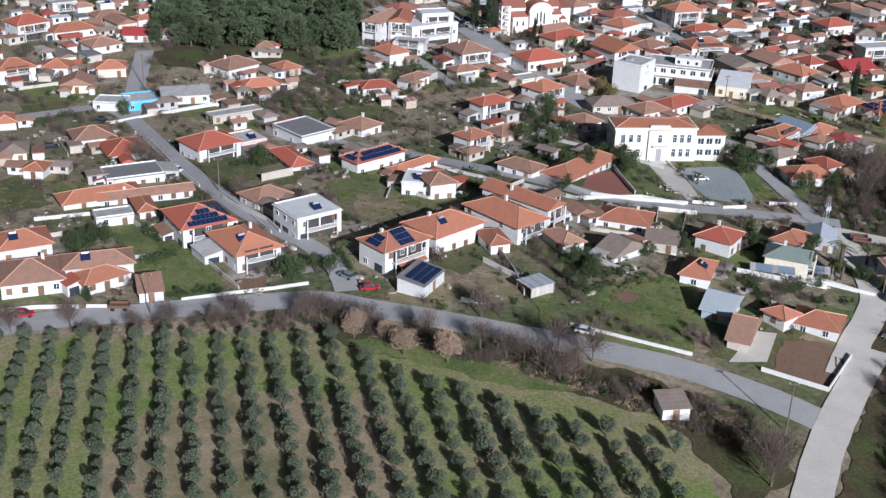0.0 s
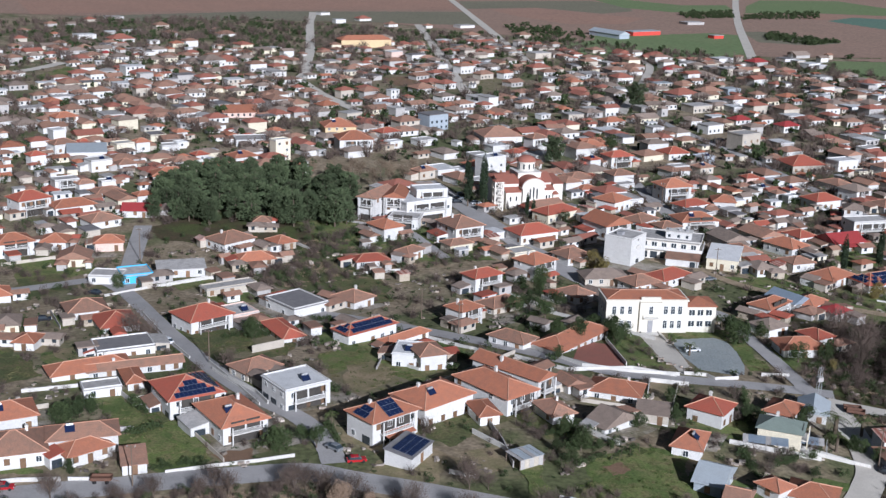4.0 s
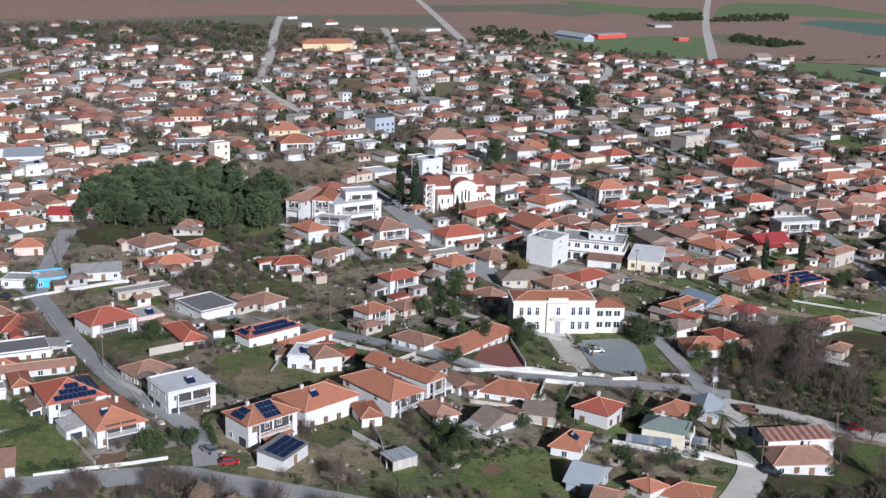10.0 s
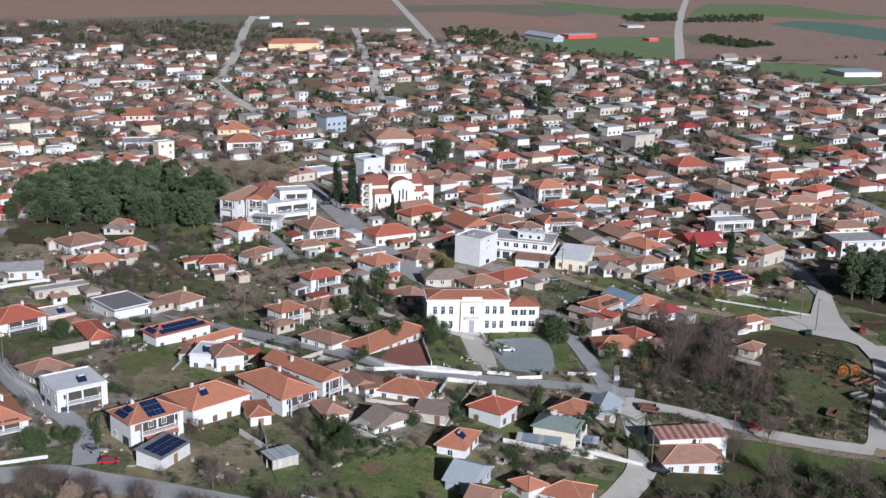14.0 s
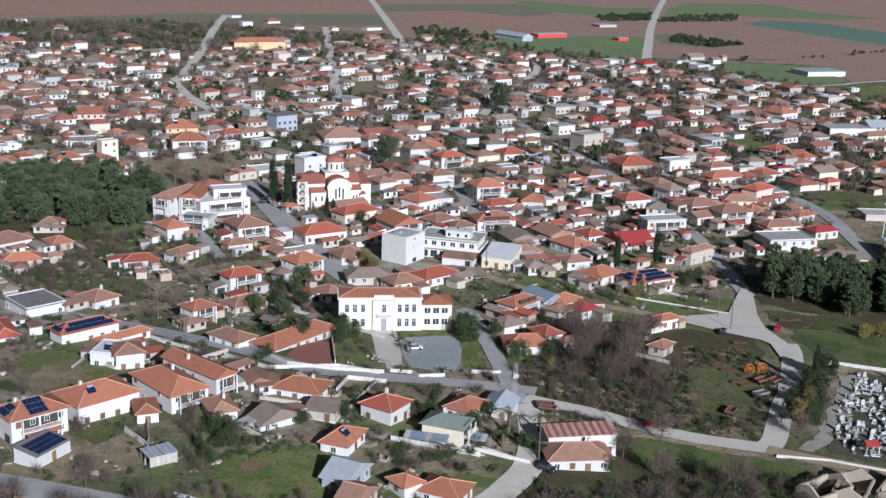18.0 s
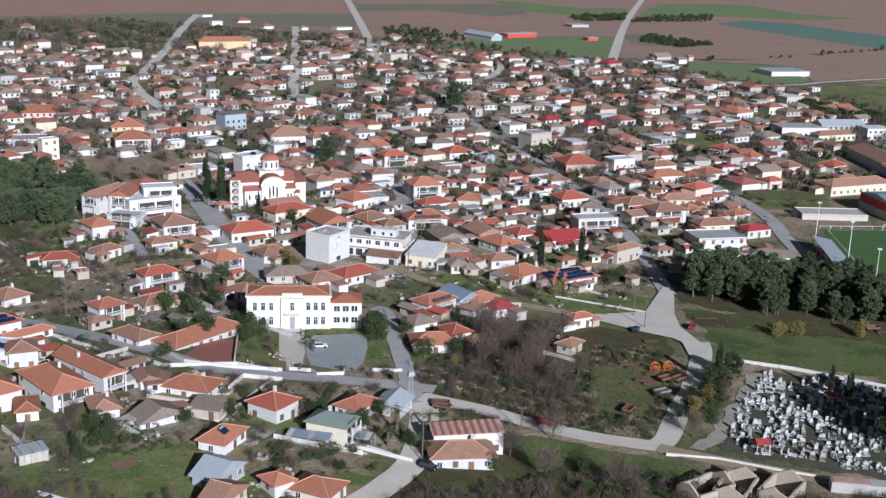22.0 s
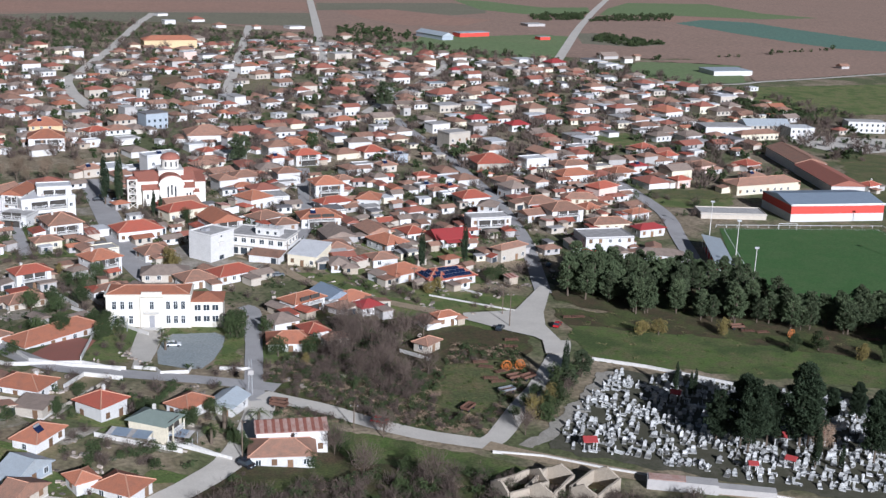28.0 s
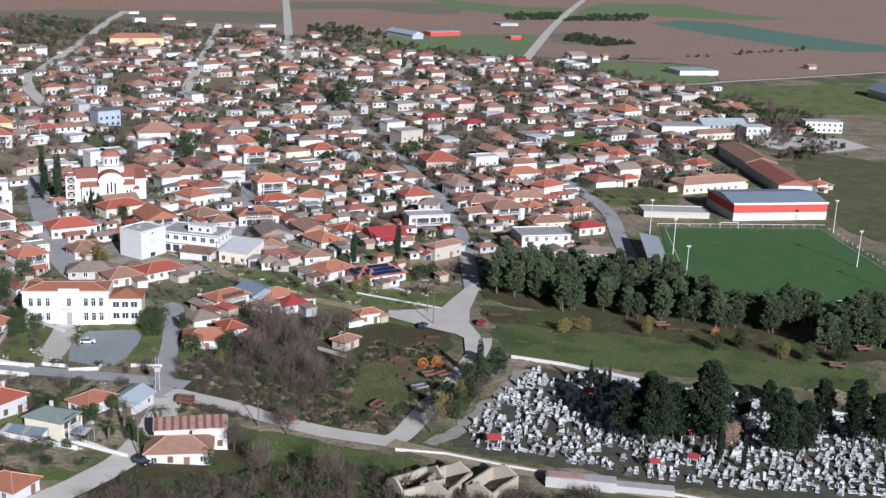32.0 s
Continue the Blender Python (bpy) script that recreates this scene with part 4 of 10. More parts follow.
patch("school_lawn", [(-7.9, 270.7), (4.3, 272.8), (9.5, 272.0), (8.6, 263.4), (5.2, 266.3), (-5.7, 263.9), (-7.1, 260.9)], LAWN, 0.076, "green school lawn")
patch("school_lawn", [(9.2, 262.3), (12.9, 262.7), (15.0, 243.0), (9.0, 241.7), (9.2, 251.7)], LAWN, 0.078, "green lawn beside the school yard")
patch("school_garden", [(-26.0, 268.1), (-16.7, 269.9), (-14.2, 260.2), (-11.2, 241.9), (-21.7, 242.9)], LAWN, 0.080, "school garden with young trees")
patch("school_path", [(-15.8, 269.0), (-9.0, 269.7), (-6.4, 250.3), (-6.0, 243.5), (-8.1, 242.2), (-7.8, 238.3), (-9.2, 238.2), (-10.1, 243.9), (-12.4, 247.7)], PALEROAD, 0.084, "pale paved school path")
patch("court", [(-36.6, 241.6), (-22.9, 241.6), (-23.5, 257.2), (-31.8, 259.9)], COURT, 0.082, "dull red play court")
patch("lawn", [(-135.3, 189.3), (-129.0, 198.7), (-121.6, 199.4), (-112.9, 180.4), (-121.3, 175.7), (-130.8, 181.4)], LAWN, 0.084, "green garden lawn")
patch("lawn", [(-137.1, 201.0), (-130.2, 209.6), (-125.3, 199.1), (-132.8, 193.9)], GRASS, 0.086, "overgrown garden grass")
patch("plot", [(-183.9, 230.4), (-177.1, 239.0), (-162.6, 221.7), (-169.9, 214.6), (-177.3, 213.1)], GRASS, 0.088, "dark green fallow plot")
patch("plot", [(-126.7, 244.7), (-116.9, 256.3), (-105.5, 249.1), (-107.2, 240.8), (-119.9, 231.7)], GRASS, 0.090, "dry grass yard")
patch("tilled_plot", [(-8.1, 156.0), (-3.1, 167.9), (9.4, 165.5), (0.7, 148.9)], SOIL, 0.092, "tilled red-brown garden soil")
patch("yard", [(-16.2, 157.8), (-8.6, 158.5), (-3.9, 170.2), (-8.2, 171.0)], PALEROAD, 0.094, "pale concrete yard")
patch("field", [(-194.4, 291.3), (-173.0, 303.5), (-181.5, 313.3), (-203.7, 315.6)], LAWN, 0.096, "green grass field")
patch("field", [(-188.5, 276.1), (-174.9, 288.1), (-185.1, 300.9), (-195.4, 294.0)], GRASS, 0.098, "dry grass field")
patch("slope", [(-129.5, 339.4), (-111.4, 375.5), (-93.5, 358.4), (-80.4, 338.8), (-102.5, 304.9), (-123.1, 314.3)], GRASS, 0.100, "rough grass slope below the pines")
patch("slope", [(-96.6, 350.7), (-70.0, 361.5), (-56.1, 341.9), (-68.8, 327.1), (-91.6, 337.4)], LAWN, 0.102, "green grass slope")
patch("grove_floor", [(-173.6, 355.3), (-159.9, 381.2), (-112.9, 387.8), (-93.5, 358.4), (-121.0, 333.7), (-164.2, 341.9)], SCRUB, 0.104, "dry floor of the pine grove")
patch("meadow", [(101.7, 289.1), (148.9, 278.9), (185.2, 259.9), (201.7, 251.1), (192.7, 230.0), (177.8, 239.6), (140.9, 246.1), (106.9, 253.2), (101.3, 269.9)], MEADOW, 0.106, "green meadow above the cemetery")
patch("meadow", [(98.3, 296.5), (127.0, 291.6), (191.9, 278.2), (185.2, 259.9), (147.7, 274.2), (100.9, 281.6)], SCRUB, 0.108, "dry strip below the pines")
patch("scrub", [(22.8, 224.6), (27.9, 268.6), (59.7, 286.0), (81.6, 278.4), (89.9, 269.9), (87.7, 244.6), (76.6, 213.9), (62.8, 203.7), (40.3, 212.7)], SCRUB, 0.110, "dry brown scrub ground")
patch("meadow", [(66.3, 246.7), (81.4, 252.0), (83.7, 236.7), (74.2, 215.3), (63.9, 217.8)], GRASS, 0.112, "rough meadow with parked farm tools")
patch("grass", [(14.9, 325.9), (29.5, 321.4), (60.1, 293.7), (90.9, 288.1), (89.8, 274.5), (59.3, 278.6), (26.6, 303.6)], LAWN, 0.114, "green verge along the track")
patch("grass", [(58.6, 296.1), (84.7, 291.0), (93.3, 305.1), (71.5, 311.2)], LAWN, 0.116, "green verge")
patch("scrub", [(22.9, 202.2), (37.7, 206.3), (66.5, 191.3), (88.8, 182.5), (89.7, 159.8), (11.6, 155.1)], SCRUB, 0.118, "dry brown and green scrub ground")
patch("grass", [(40.5, 206.5), (54, 201.5), (66, 197), (76, 193), (84, 189), (78, 182), (60, 186), (46, 190), (42, 198)], MEADOW, 0.120, "rough green bank below the road")
patch("cemetery_ground", [(108.5, 248.0), (99.5, 229), (90.5, 206.5), (89, 199), (104, 193), (126, 185), (146, 179), (160, 174), (184.9, 166), (208, 216), (193, 224.5), (176, 229), (146, 240.5)], GRAVEL, 0.122, "pale gravel cemetery ground")
patch("path", [(105.5, 245.2), (111.5, 246.0), (104.5, 231.0), (95.8, 214.5), (90.0, 203.5), (85.0, 198.5), (82.5, 200.5), (89.0, 208.8), (93.0, 217.0), (100.0, 231.5)], GREYPATH, 0.124, "pale gravel path along the cemetery")
patch("bank", [(-10.7, 104.3), (-4.8, 120.5), (4.3, 139.7), (24.1, 170.2), (35.7, 171.2), (11.6, 105.8)], SCRUB, 0.126, "dark overgrown bank")
patch("verge", [(-92.8, 169.5), (-76.9, 167.3), (-54.7, 161.2), (-31.1, 150.4), (-15.8, 138.1), (-8.9, 129.9), (-21.8, 107.6), (-25.4, 122.1), (-32.6, 137.7), (-45.1, 143.3), (-65.4, 151.6), (-87.1, 158.0)], SCRUB, 0.128, "dry verge between road and grove")
patch("verge", [(-87.3, 160.6), (-74.2, 159.5), (-59.1, 154.3), (-44.9, 145.2), (-55.1, 144.4), (-69.6, 151.3), (-82.5, 155.5)], LAWN, 0.130, "green grass verge")
patch("yard", [(253.3, 593.0), (267.7, 612.6), (313.1, 609.0), (320.3, 585.8), (298.6, 569.6), (274.1, 556.4), (262.6, 575.5)], PALEROAD, 0.144, "pale paved yard")
patch("road_fork", [(72.0, 288.2), (80.3, 290.1), (87.4, 292.3), (92.2, 305.1), (96.7, 316.9), (99.8, 314.9), (97.6, 301.8), (95.6, 291.1), (95.1, 279.6), (98.0, 268.3), (98.8, 257.5), (93.2, 257.0), (93.2, 267.0), (91.1, 269.9), (84.3, 273.9), (71.9, 282.8)], PALEROAD, 0.446, "pale asphalt widening at the road fork")
patch("yard", [(145.1, 450.6), (178.4, 460.8), (190.4, 449.9), (184.0, 433.0), (153.1, 428.8)], LAWN, 0.148, "green yard beside the hall")
patch("yard", [(151.7, 590.7), (173.9, 578.5), (167.7, 558.6), (145.4, 565.4)], LAWN, 0.150, "small green field")
patch("pasture", [(275.3, 799.5), (400.5, 847.8), (479.1, 880.0), (419.8, 711.0), (346.4, 699.9), (294.2, 678.5), (269.8, 716.9)], LAWN, 0.152, "green pasture beyond the last houses")
patch("pasture", [(244.9, 401.7), (251.8, 481.3), (271.7, 575.7), (312.4, 542.1), (340.5, 520.4), (276.8, 374.3), (252.4, 386.4)], GRASS, 0.154, "rough pasture beside the pitch")
patch("grass", [(-123.4, 371.0), (-112.6, 382.2), (-101.7, 373.7), (-96.0, 344.4), (-108.3, 339.5)], LAWN, 0.156, "green grass between the houses")
patch("grass", [(-81.7, 366.7), (-72.4, 373.3), (-58.4, 348.7), (-52.3, 332.4), (-66.2, 330.9)], LAWN, 0.158, "green grass between the houses")
patch("grass", [(-122.8, 312.1), (-105.1, 323.3), (-87.9, 312.9), (-82.9, 285.7), (-101.5, 281.3)], GRASS, 0.160, "rough grass on the slope")
patch("grass", [(-137.1, 255.7), (-120.5, 262.6), (-111.1, 250.4), (-110.8, 238.2), (-125.9, 236.9)], GRASS, 0.162, "dry grass yard")
patch("lawn", [(-144.8, 205.5), (-140.3, 210.1), (-134.9, 204.2), (-128.9, 196.2), (-133.0, 190.6), (-139.3, 198.3)], LAWN, 0.164, "green garden grass behind the low houses")
patch("lawn", [(-133.7, 188.3), (-128.4, 194.5), (-124.0, 191.9), (-119.1, 184.0), (-113.8, 181.8), (-113.8, 178.5), (-122.5, 173.5), (-129.2, 181.7)], LAWN, 0.166, "green garden lawn beside the road")
patch("flower_bed", [(-114.0, 182.6), (-106.1, 186.7), (-104.3, 181.0), (-109.6, 178.8)], SOIL, 0.168, "red-brown flower bed behind a low wall")
patch("plot", [(-125.1, 251.8), (-111.9, 254.0), (-110.3, 245.7), (-117.0, 237.1), (-123.1, 237.3)], SOIL2, 0.170, "dry grass plot behind a beige wall")
patch("plot", [(-99.3, 241.1), (-94.5, 245.6), (-85.4, 242.4), (-73.2, 233.5), (-78.1, 230.1), (-87.5, 236.0), (-94.6, 229.3)], LAWN, 0.172, "green grass strip on the open plot")
patch("plot", [(-91.3, 235.6), (-85.6, 239.6), (-78.9, 232.2), (-82.7, 222.5), (-87.6, 218.6), (-91.1, 224.6)], DIRT2, 0.174, "tan bare plot in the middle of the block")
patch("yard", [(-63.2, 189.5), (-53.9, 191.9), (-52.3, 185.5), (-56.8, 180.0), (-61.5, 180.7)], DIRT2, 0.176, "dry yard grass beside the solar shed")
patch("lawn", [(-52.3, 182.4), (-48.5, 186.9), (-46.5, 172.9), (-50.0, 169.8)], LAWN, 0.178, "bright green fenced garden strip")
patch("meadow", [(-38.1, 178.4), (-31.0, 189.3), (-23.8, 192.6), (-17.1, 190.4), (-19.3, 180.3), (-21.1, 172.0), (-38.4, 170.7)], LAWN, 0.180, "bright green overgrown meadow")
patch("bed", [(-35.6, 184.7), (-31.1, 187.2), (-29.7, 183.6), (-33.8, 180.2)], SOIL, 0.182, "bare red-brown earth in the meadow")
patch("yard", [(-14.0, 202.0), (-5.3, 203.3), (-10.2, 193.7), (-15.0, 193.3)], YARD, 0.184, "pale concrete yard between the houses")
patch("lawn", [(8.1, 183.4), (15.3, 181.4), (15.5, 177.5), (5.4, 176.8)], LAWN, 0.186, "green garden lawn with a round basin")
patch("lawn", [(62.0, 350.9), (76.8, 352.6), (76.6, 343.1), (64.0, 336.4)], LAWN, 0.188, "bright green lawn below the red house")
patch("plot", [(76.5, 342.4), (93.7, 345.1), (92.8, 333.3), (79.7, 330.6)], DIRT, 0.190, "bare brown earth plot")
patch("lawn", [(-136.2, 255.0), (-119.6, 253.2), (-115.9, 247.2), (-120.8, 236.7), (-130.3, 239.0)], GRASS, 0.192, "rough green garden by the street")
patch("lawn", [(-72.0, 255.1), (-61.1, 249.8), (-63.2, 245.9), (-69.5, 249.0)], LAWN, 0.194, "green garden behind a white wall")
patch("lawn", [(-128.7, 277.7), (-119.5, 273.7), (-110.4, 264.7), (-113.6, 261.7)], LAWN, 0.196, "green strip beside the red-roofed house")
patch("grass", [(25.4, 318.5), (51.6, 308.7), (62.8, 288.6), (86.2, 291.4), (85.0, 304.4), (57.5, 312.1), (33.2, 324.2)], LAWN, 0.198, "green verge along the track")
patch("lawn", [(-151.5, 296.4), (-141.5, 301.5), (-136.1, 298.1), (-145.5, 288.9)], LAWN, 0.200, "green strip behind the white wall")
wall_line([(-115.7, 241.2), (-108.6, 246.7)], 2.2, 0.22, WALL['beige'], "tall beige boundary wall")
wall_line([(-125.1, 233.3), (-118.3, 223.6), (-110.5, 216.0), (-106.6, 209.7)], 1.1, 0.22, TRIM, "low white wall along the street")
wall_line([(-73.0, 257.6), (-61.1, 249.8)], 0.9, 0.22, TRIM, "low white wall by the lane")
wall_line([(-146.2, 210.2), (-142.0, 213.3), (-135.6, 205.4), (-132.4, 203.4)], 1.2, 0.22, WALL['grey'], "grey garden wall")
wall_line([(-51.2, 260.7), (-43.7, 250.7), (-33.8, 240.8), (-22.7, 238.0), (-10.1, 236.9)], 1.1, 0.22, TRIM, "pale wall along the school lane")
wall_line([(-150.2, 292.7), (-138.2, 301.8)], 1.0, 0.22, TRIM, "white wall by the street")
wall_line([(-58.8, 206.5), (-55.2, 193.5), (-53.4, 182.8)], 1.4, 0.22, WALL['grey'], "bare grey yard wall")
patch("lawn", [(-335.5, 708.0), (-331.4, 753.4), (-313.8, 723.6), (-315.5, 691.9)], LAWN, 0.204, "green plot between the last houses")
patch("plot", [(-62.8, 753.7), (-41.7, 764.7), (-31.4, 699.8), (-54.9, 680.3)], SOIL2, 0.206, "bare brown plot beside the street")
patch("lawn", [(147.9, 580.0), (167.8, 600.5), (168.1, 564.7), (147.5, 555.0)], LAWN, 0.208, "small green field between the houses")
patch("plot", [(-31.8, 630.2), (-8.4, 619.6), (-5.0, 601.7), (-33.2, 596.0)], GRASS, 0.210, "dark green plot among the houses")
patch("plot", [(30.2, 449.4), (39.7, 448.7), (45.6, 429.1), (34.2, 429.4)], GRASS, 0.212, "rough green yard")
patch("plot", [(-206.1, 804.6), (-181.6, 801.9), (-178.2, 763.1), (-192.0, 765.2)], GRASS, 0.214, "green plot by the far street")
patch("plot", [(-120.6, 749.9), (-102.2, 760.3), (-90.6, 720.1), (-109.3, 715.5)], SOIL, 0.216, "orchard plot with tilled rows")
patch("plot", [(156.8, 463.0), (194.1, 465.3), (187.2, 446.3), (157.2, 445.1)], GRASS, 0.218, "green verge before the halls")
# garden walls
wall_line([(-65.9, 178.9), (-61.0, 177.3)], 0.98, 0.22, TRIM, "low pale fence wall along the road")
wall_line([(-154.8, 165.9), (-148.7, 167.9), (-140.6, 168.9)], 0.90, 0.22, TRIM, "low white garden wall along the road")
wall_line([(-139.0, 169.1), (-135.1, 169.4)], 0.90, 0.22, TRIM, "low white garden wall along the road")
wall_line([(-121.1, 173.9), (-112.4, 177.5), (-103.6, 180.7), (-96.9, 183.7)], 0.75, 0.22, TRIM, "low white garden wall along the road")
wall_line([(-44.9, 170.1), (-31.6, 163.8)], 0.75, 0.22, TRIM, "low white garden wall along the road")
wall_line([(-31.6, 163.8), (-22.9, 159.9)], 0.75, 0.22, TRIM, "low wire fence wall along the road")
wall_line([(-10.4, 155.1), (0.6, 148.5), (8.9, 161.7)], 0.90, 0.22, TRIM, "white garden wall round the tilled plot")
wall_line([(22.4, 188.8), (13.4, 193.5), (4.5, 197.4)], 0.90, 0.22, TRIM, "white garden wall")
wall_line([(-50.1, 245.2), (-38.1, 237.6), (-27.3, 239.3), (-21.2, 240.2), (-11.1, 236.2)], 1.05, 0.22, TRIM, "pale wall along the school lane")
wall_line([(-8.5, 238.3), (-3.2, 237.6), (-1.5, 235.1), (4.6, 236.4), (4.6, 239.4)], 0.90, 0.22, TRIM, "white school yard wall")
wall_line([(11.4, 239.2), (18.4, 239.4)], 0.90, 0.22, TRIM, "white wall by the school lane")
wall_line([(-20.1, 224.5), (-18.3, 232.6), (-9.1, 230.8)], 1.12, 0.22, TRIM, "pale yard wall")
wall_line([(-76.6, 259.6), (-67.4, 254.4)], 0.75, 0.22, TRIM, "low white wall by the lane")
wall_line([(-6.2, 198.6), (2.8, 195.0), (12.3, 191.6)], 1.05, 0.22, TRIM, "white garden wall")
wall_line([(-22.4, 242.9), (-25.0, 259.2), (-25.2, 268.1)], 1.12, 0.22, TRIM, "green wire fence by the play court")
wall_line([(-163.6, 211.0), (-152.0, 215.5), (-141.5, 211.4)], 0.90, 0.22, TRIM, "pale boundary wall")
wall_line([(-165.3, 281.3), (-152.8, 292.3), (-139.3, 303.4)], 0.75, 0.22, TRIM, "low white fence wall")
wall_line([(-151.9, 292.4), (-136.6, 302.6)], 0.75, 0.22, TRIM, "low white fence wall")
wall_line([(-150.9, 268.0), (-140.9, 251.0), (-130.5, 235.8)], 0.90, 0.22, TRIM, "white garden wall by the street")
wall_line([(-123.3, 228.9), (-115.0, 219.0), (-108.4, 208.9)], 0.90, 0.22, TRIM, "white garden wall by the street")
wall_line([(-69.2, 254.2), (-60.2, 250.1), (-55.8, 246.4)], 0.75, 0.22, TRIM, "white wall by the lane")
wall_line([(-82.9, 240.5), (-73.9, 233.7), (-65.7, 238.3)], 0.90, 0.22, TRIM, "white garden wall")
wall_line([(-61.4, 198.5), (-55.6, 191.8), (-53.2, 187.4)], 1.20, 0.22, TRIM, "bare grey yard wall")
wall_line([(76.3, 195.9), (87.2, 194.5), (100.2, 189.4), (122.9, 182.2), (139.1, 176.9)], 0.68, 0.22, TRIM, "low cemetery wall along the track")
wall_line([(105.3, 253.9), (118.9, 249.4), (145.5, 235.7), (162.1, 229.2), (191.5, 219.4)], 0.90, 0.22, TRIM, "pale cemetery wall")
wall_line([(62.1, 303.6), (87.1, 291.8)], 0.68, 0.22, TRIM, "low wall by the green verge")
wall_line([(71.5, 311.2), (78.0, 306.3)], 0.75, 0.22, TRIM, "low wall by the house")
wall_line([(2.2, 199.9), (10.9, 196.3), (18.1, 191.3)], 0.90, 0.22, TRIM, "white garden wall by the road")

# ---------------------------------------------------------------- houses
house(67.2, 319.4, 16.2, 9.0, 27, 2.55, 'hip', 'red', extras="sn")
house(-124.5, 206.6, 11.9, 12.5, 33, 5.55, 'hip', 'red', extras="sb")
house(-112.2, 196.0, 10.4, 14.2, 36, 4.55, 'hip', 'orange', extras="hcb")
house(-100.6, 212.9, 11.6, 11.1, 38, 5.85, 'flat', 'white', extras="hb")
house(-112.6, 227.5, 9.7, 7.7, 45, 2.95, 'hip', 'brown', wall='beige')
house(-80.3, 196.8, 12.6, 8.7, 44, 5.85, 'hip', 'orange', extras="sqcbp")
house(-70.2, 209.2, 14.9, 11.0, 45, 5.05, 'hip', 'orange', extras="ch")
house(-74.2, 184.9, 9.5, 6.2, 65, 2.65, 'shed', 'dark', extras="sn")
house(-56.3, 216.6, 9.5, 17.8, 43, 5.55, 'hip', 'orange', extras="cb")
house(-51.9, 226.4, 6.1, 20.0, 50, 6.05, 'gable', 'orange', ridge=False, extras="cb")
house(-59.1, 206.6, 4.6, 8.1, 21, 2.75, 'hip', 'orange')
house(-38.9, 225.4, 4.2, 5.8, 31, 3.05, 'gable', 'brown', ridge=False)
house(-27.9, 223.0, 11.9, 8.0, -16, 2.75, 'hip', 'orange', extras="c")
house(-43.7, 209.3, 5.6, 8.7, 27, 2.55, 'hip', 'brown', extras="c")
house(-31.5, 205.3, 10.7, 5.3, 44, 2.45, 'gable', 'grey', ridge=False)
house(-21.5, 210.0, 7.2, 6.0, -12, 2.35, 'shed', 'grey', wall='beige', extras="n")
house(-8.1, 211.0, 7.8, 8.2, 58, 4.05, 'hip', 'red', extras="cn")
house(-15.9, 194.6, 9.5, 6.0, 70, 2.85, 'hip', 'orange', ridge=False, extras="hn")
house(-13.9, 178.2, 9.7, 5.5, 64, 2.85, 'gable', 'metal', wall='steel', ridge=False, extras="n")
house(9.5, 213.6, 6.3, 8.0, -30, 3.05, 'hip', 'orange')
house(17.4, 215.4, 6.3, 8.0, -18, 2.75, 'gable', 'metal', extras="n")
house(5.4, 200.4, 6.5, 9.2, 70, 4.75, 'hip', 'green', wall='cream', extras="cbn")
house(33.4, 196.0, 15.1, 5.0, 11, 5.15, 'shed', 'rust', extras="n")
house(32.2, 190.3, 13.2, 8.0, 8, 3.0, 'hip', 'brown', extras="cn")
house(5.1, 173.3, 7.2, 8.8, 66, 2.65, 'hip', 'orange', extras="n")
house(-2.4, 174.5, 4.5, 5.1, 40, 2.65, 'hip', 'orange', extras="n")
house(-11.5, 167.5, 11.5, 3.9, 67, 2.55, 'gable', 'brown', wall='beige', ridge=False, extras="n")
house(-30.0, 139.0, 4.9, 5.0, 10, 2.35, 'shed', 'grey', extras="n")
house(-153.1, 178.4, 12.1, 11.0, 22, 3.15, 'hip', 'brown', extras="c")
house(-140.8, 184.0, 13.8, 7.0, 20, 3.75, 'hip', 'brown', extras="h")
house(-139.3, 179.5, 9.5, 6.2, 44, 2.55, 'hip', 'orange')
house(-128.1, 176.2, 4.8, 7.0, 19, 2.15, 'shed', 'brown', extras="n")
house(-160.0, 193.1, 10.9, 9.0, 29, 3.55, 'hip', 'orange', extras="h")
house(-152.1, 224.2, 18.8, 7.0, 31, 2.55, 'hip', 'orange', extras="c")
house(-141.6, 226.4, 22.2, 4.0, 25, 2.55, 'gable', 'brown', extras="c")
house(-145.5, 212.1, 8.5, 5.0, 26, 2.55, 'flat', 'concrete')
house(-140.0, 218.4, 3.9, 9.0, 27, 2.55, 'hip', 'orange', ridge=False)
house(-154.9, 256.5, 9.9, 11.0, 30, 2.85, 'hip', 'red')
house(-165.7, 265.0, 10.3, 9.0, 29, 3.15, 'hip', 'brown')
house(-148.2, 239.4, 14.2, 9.0, 27, 3.05, 'flat', 'dark')
house(-132.3, 259.0, 12.6, 10.3, 43, 4.95, 'hip', 'red', extras="cb")
house(-123.8, 265.7, 7.6, 9.0, 38, 3.55, 'flat', 'concrete', wall='pink', extras="h")
house(-110.1, 255.2, 5.7, 14.4, 33, 2.55, 'hip', 'red', ridge=False)
house(-109.4, 276.4, 11.6, 13.8, 44, 3.55, 'flat', 'dark')
house(-94.0, 282.9, 8.0, 8.4, 51, 2.85, 'hip', 'brown', extras="c")
house(-88.6, 255.9, 16.1, 6.6, 44, 4.05, 'hip', 'red', extras="s")
house(-78.2, 253.9, 14.6, 3.4, 47, 2.55, 'hip', 'orange')
house(-76.8, 239.4, 6.5, 9.0, -6, 4.15, 'flat', 'white', extras="h")
house(-71.9, 237.5, 6.8, 8.0, 24, 4.75, 'hip', 'brown')
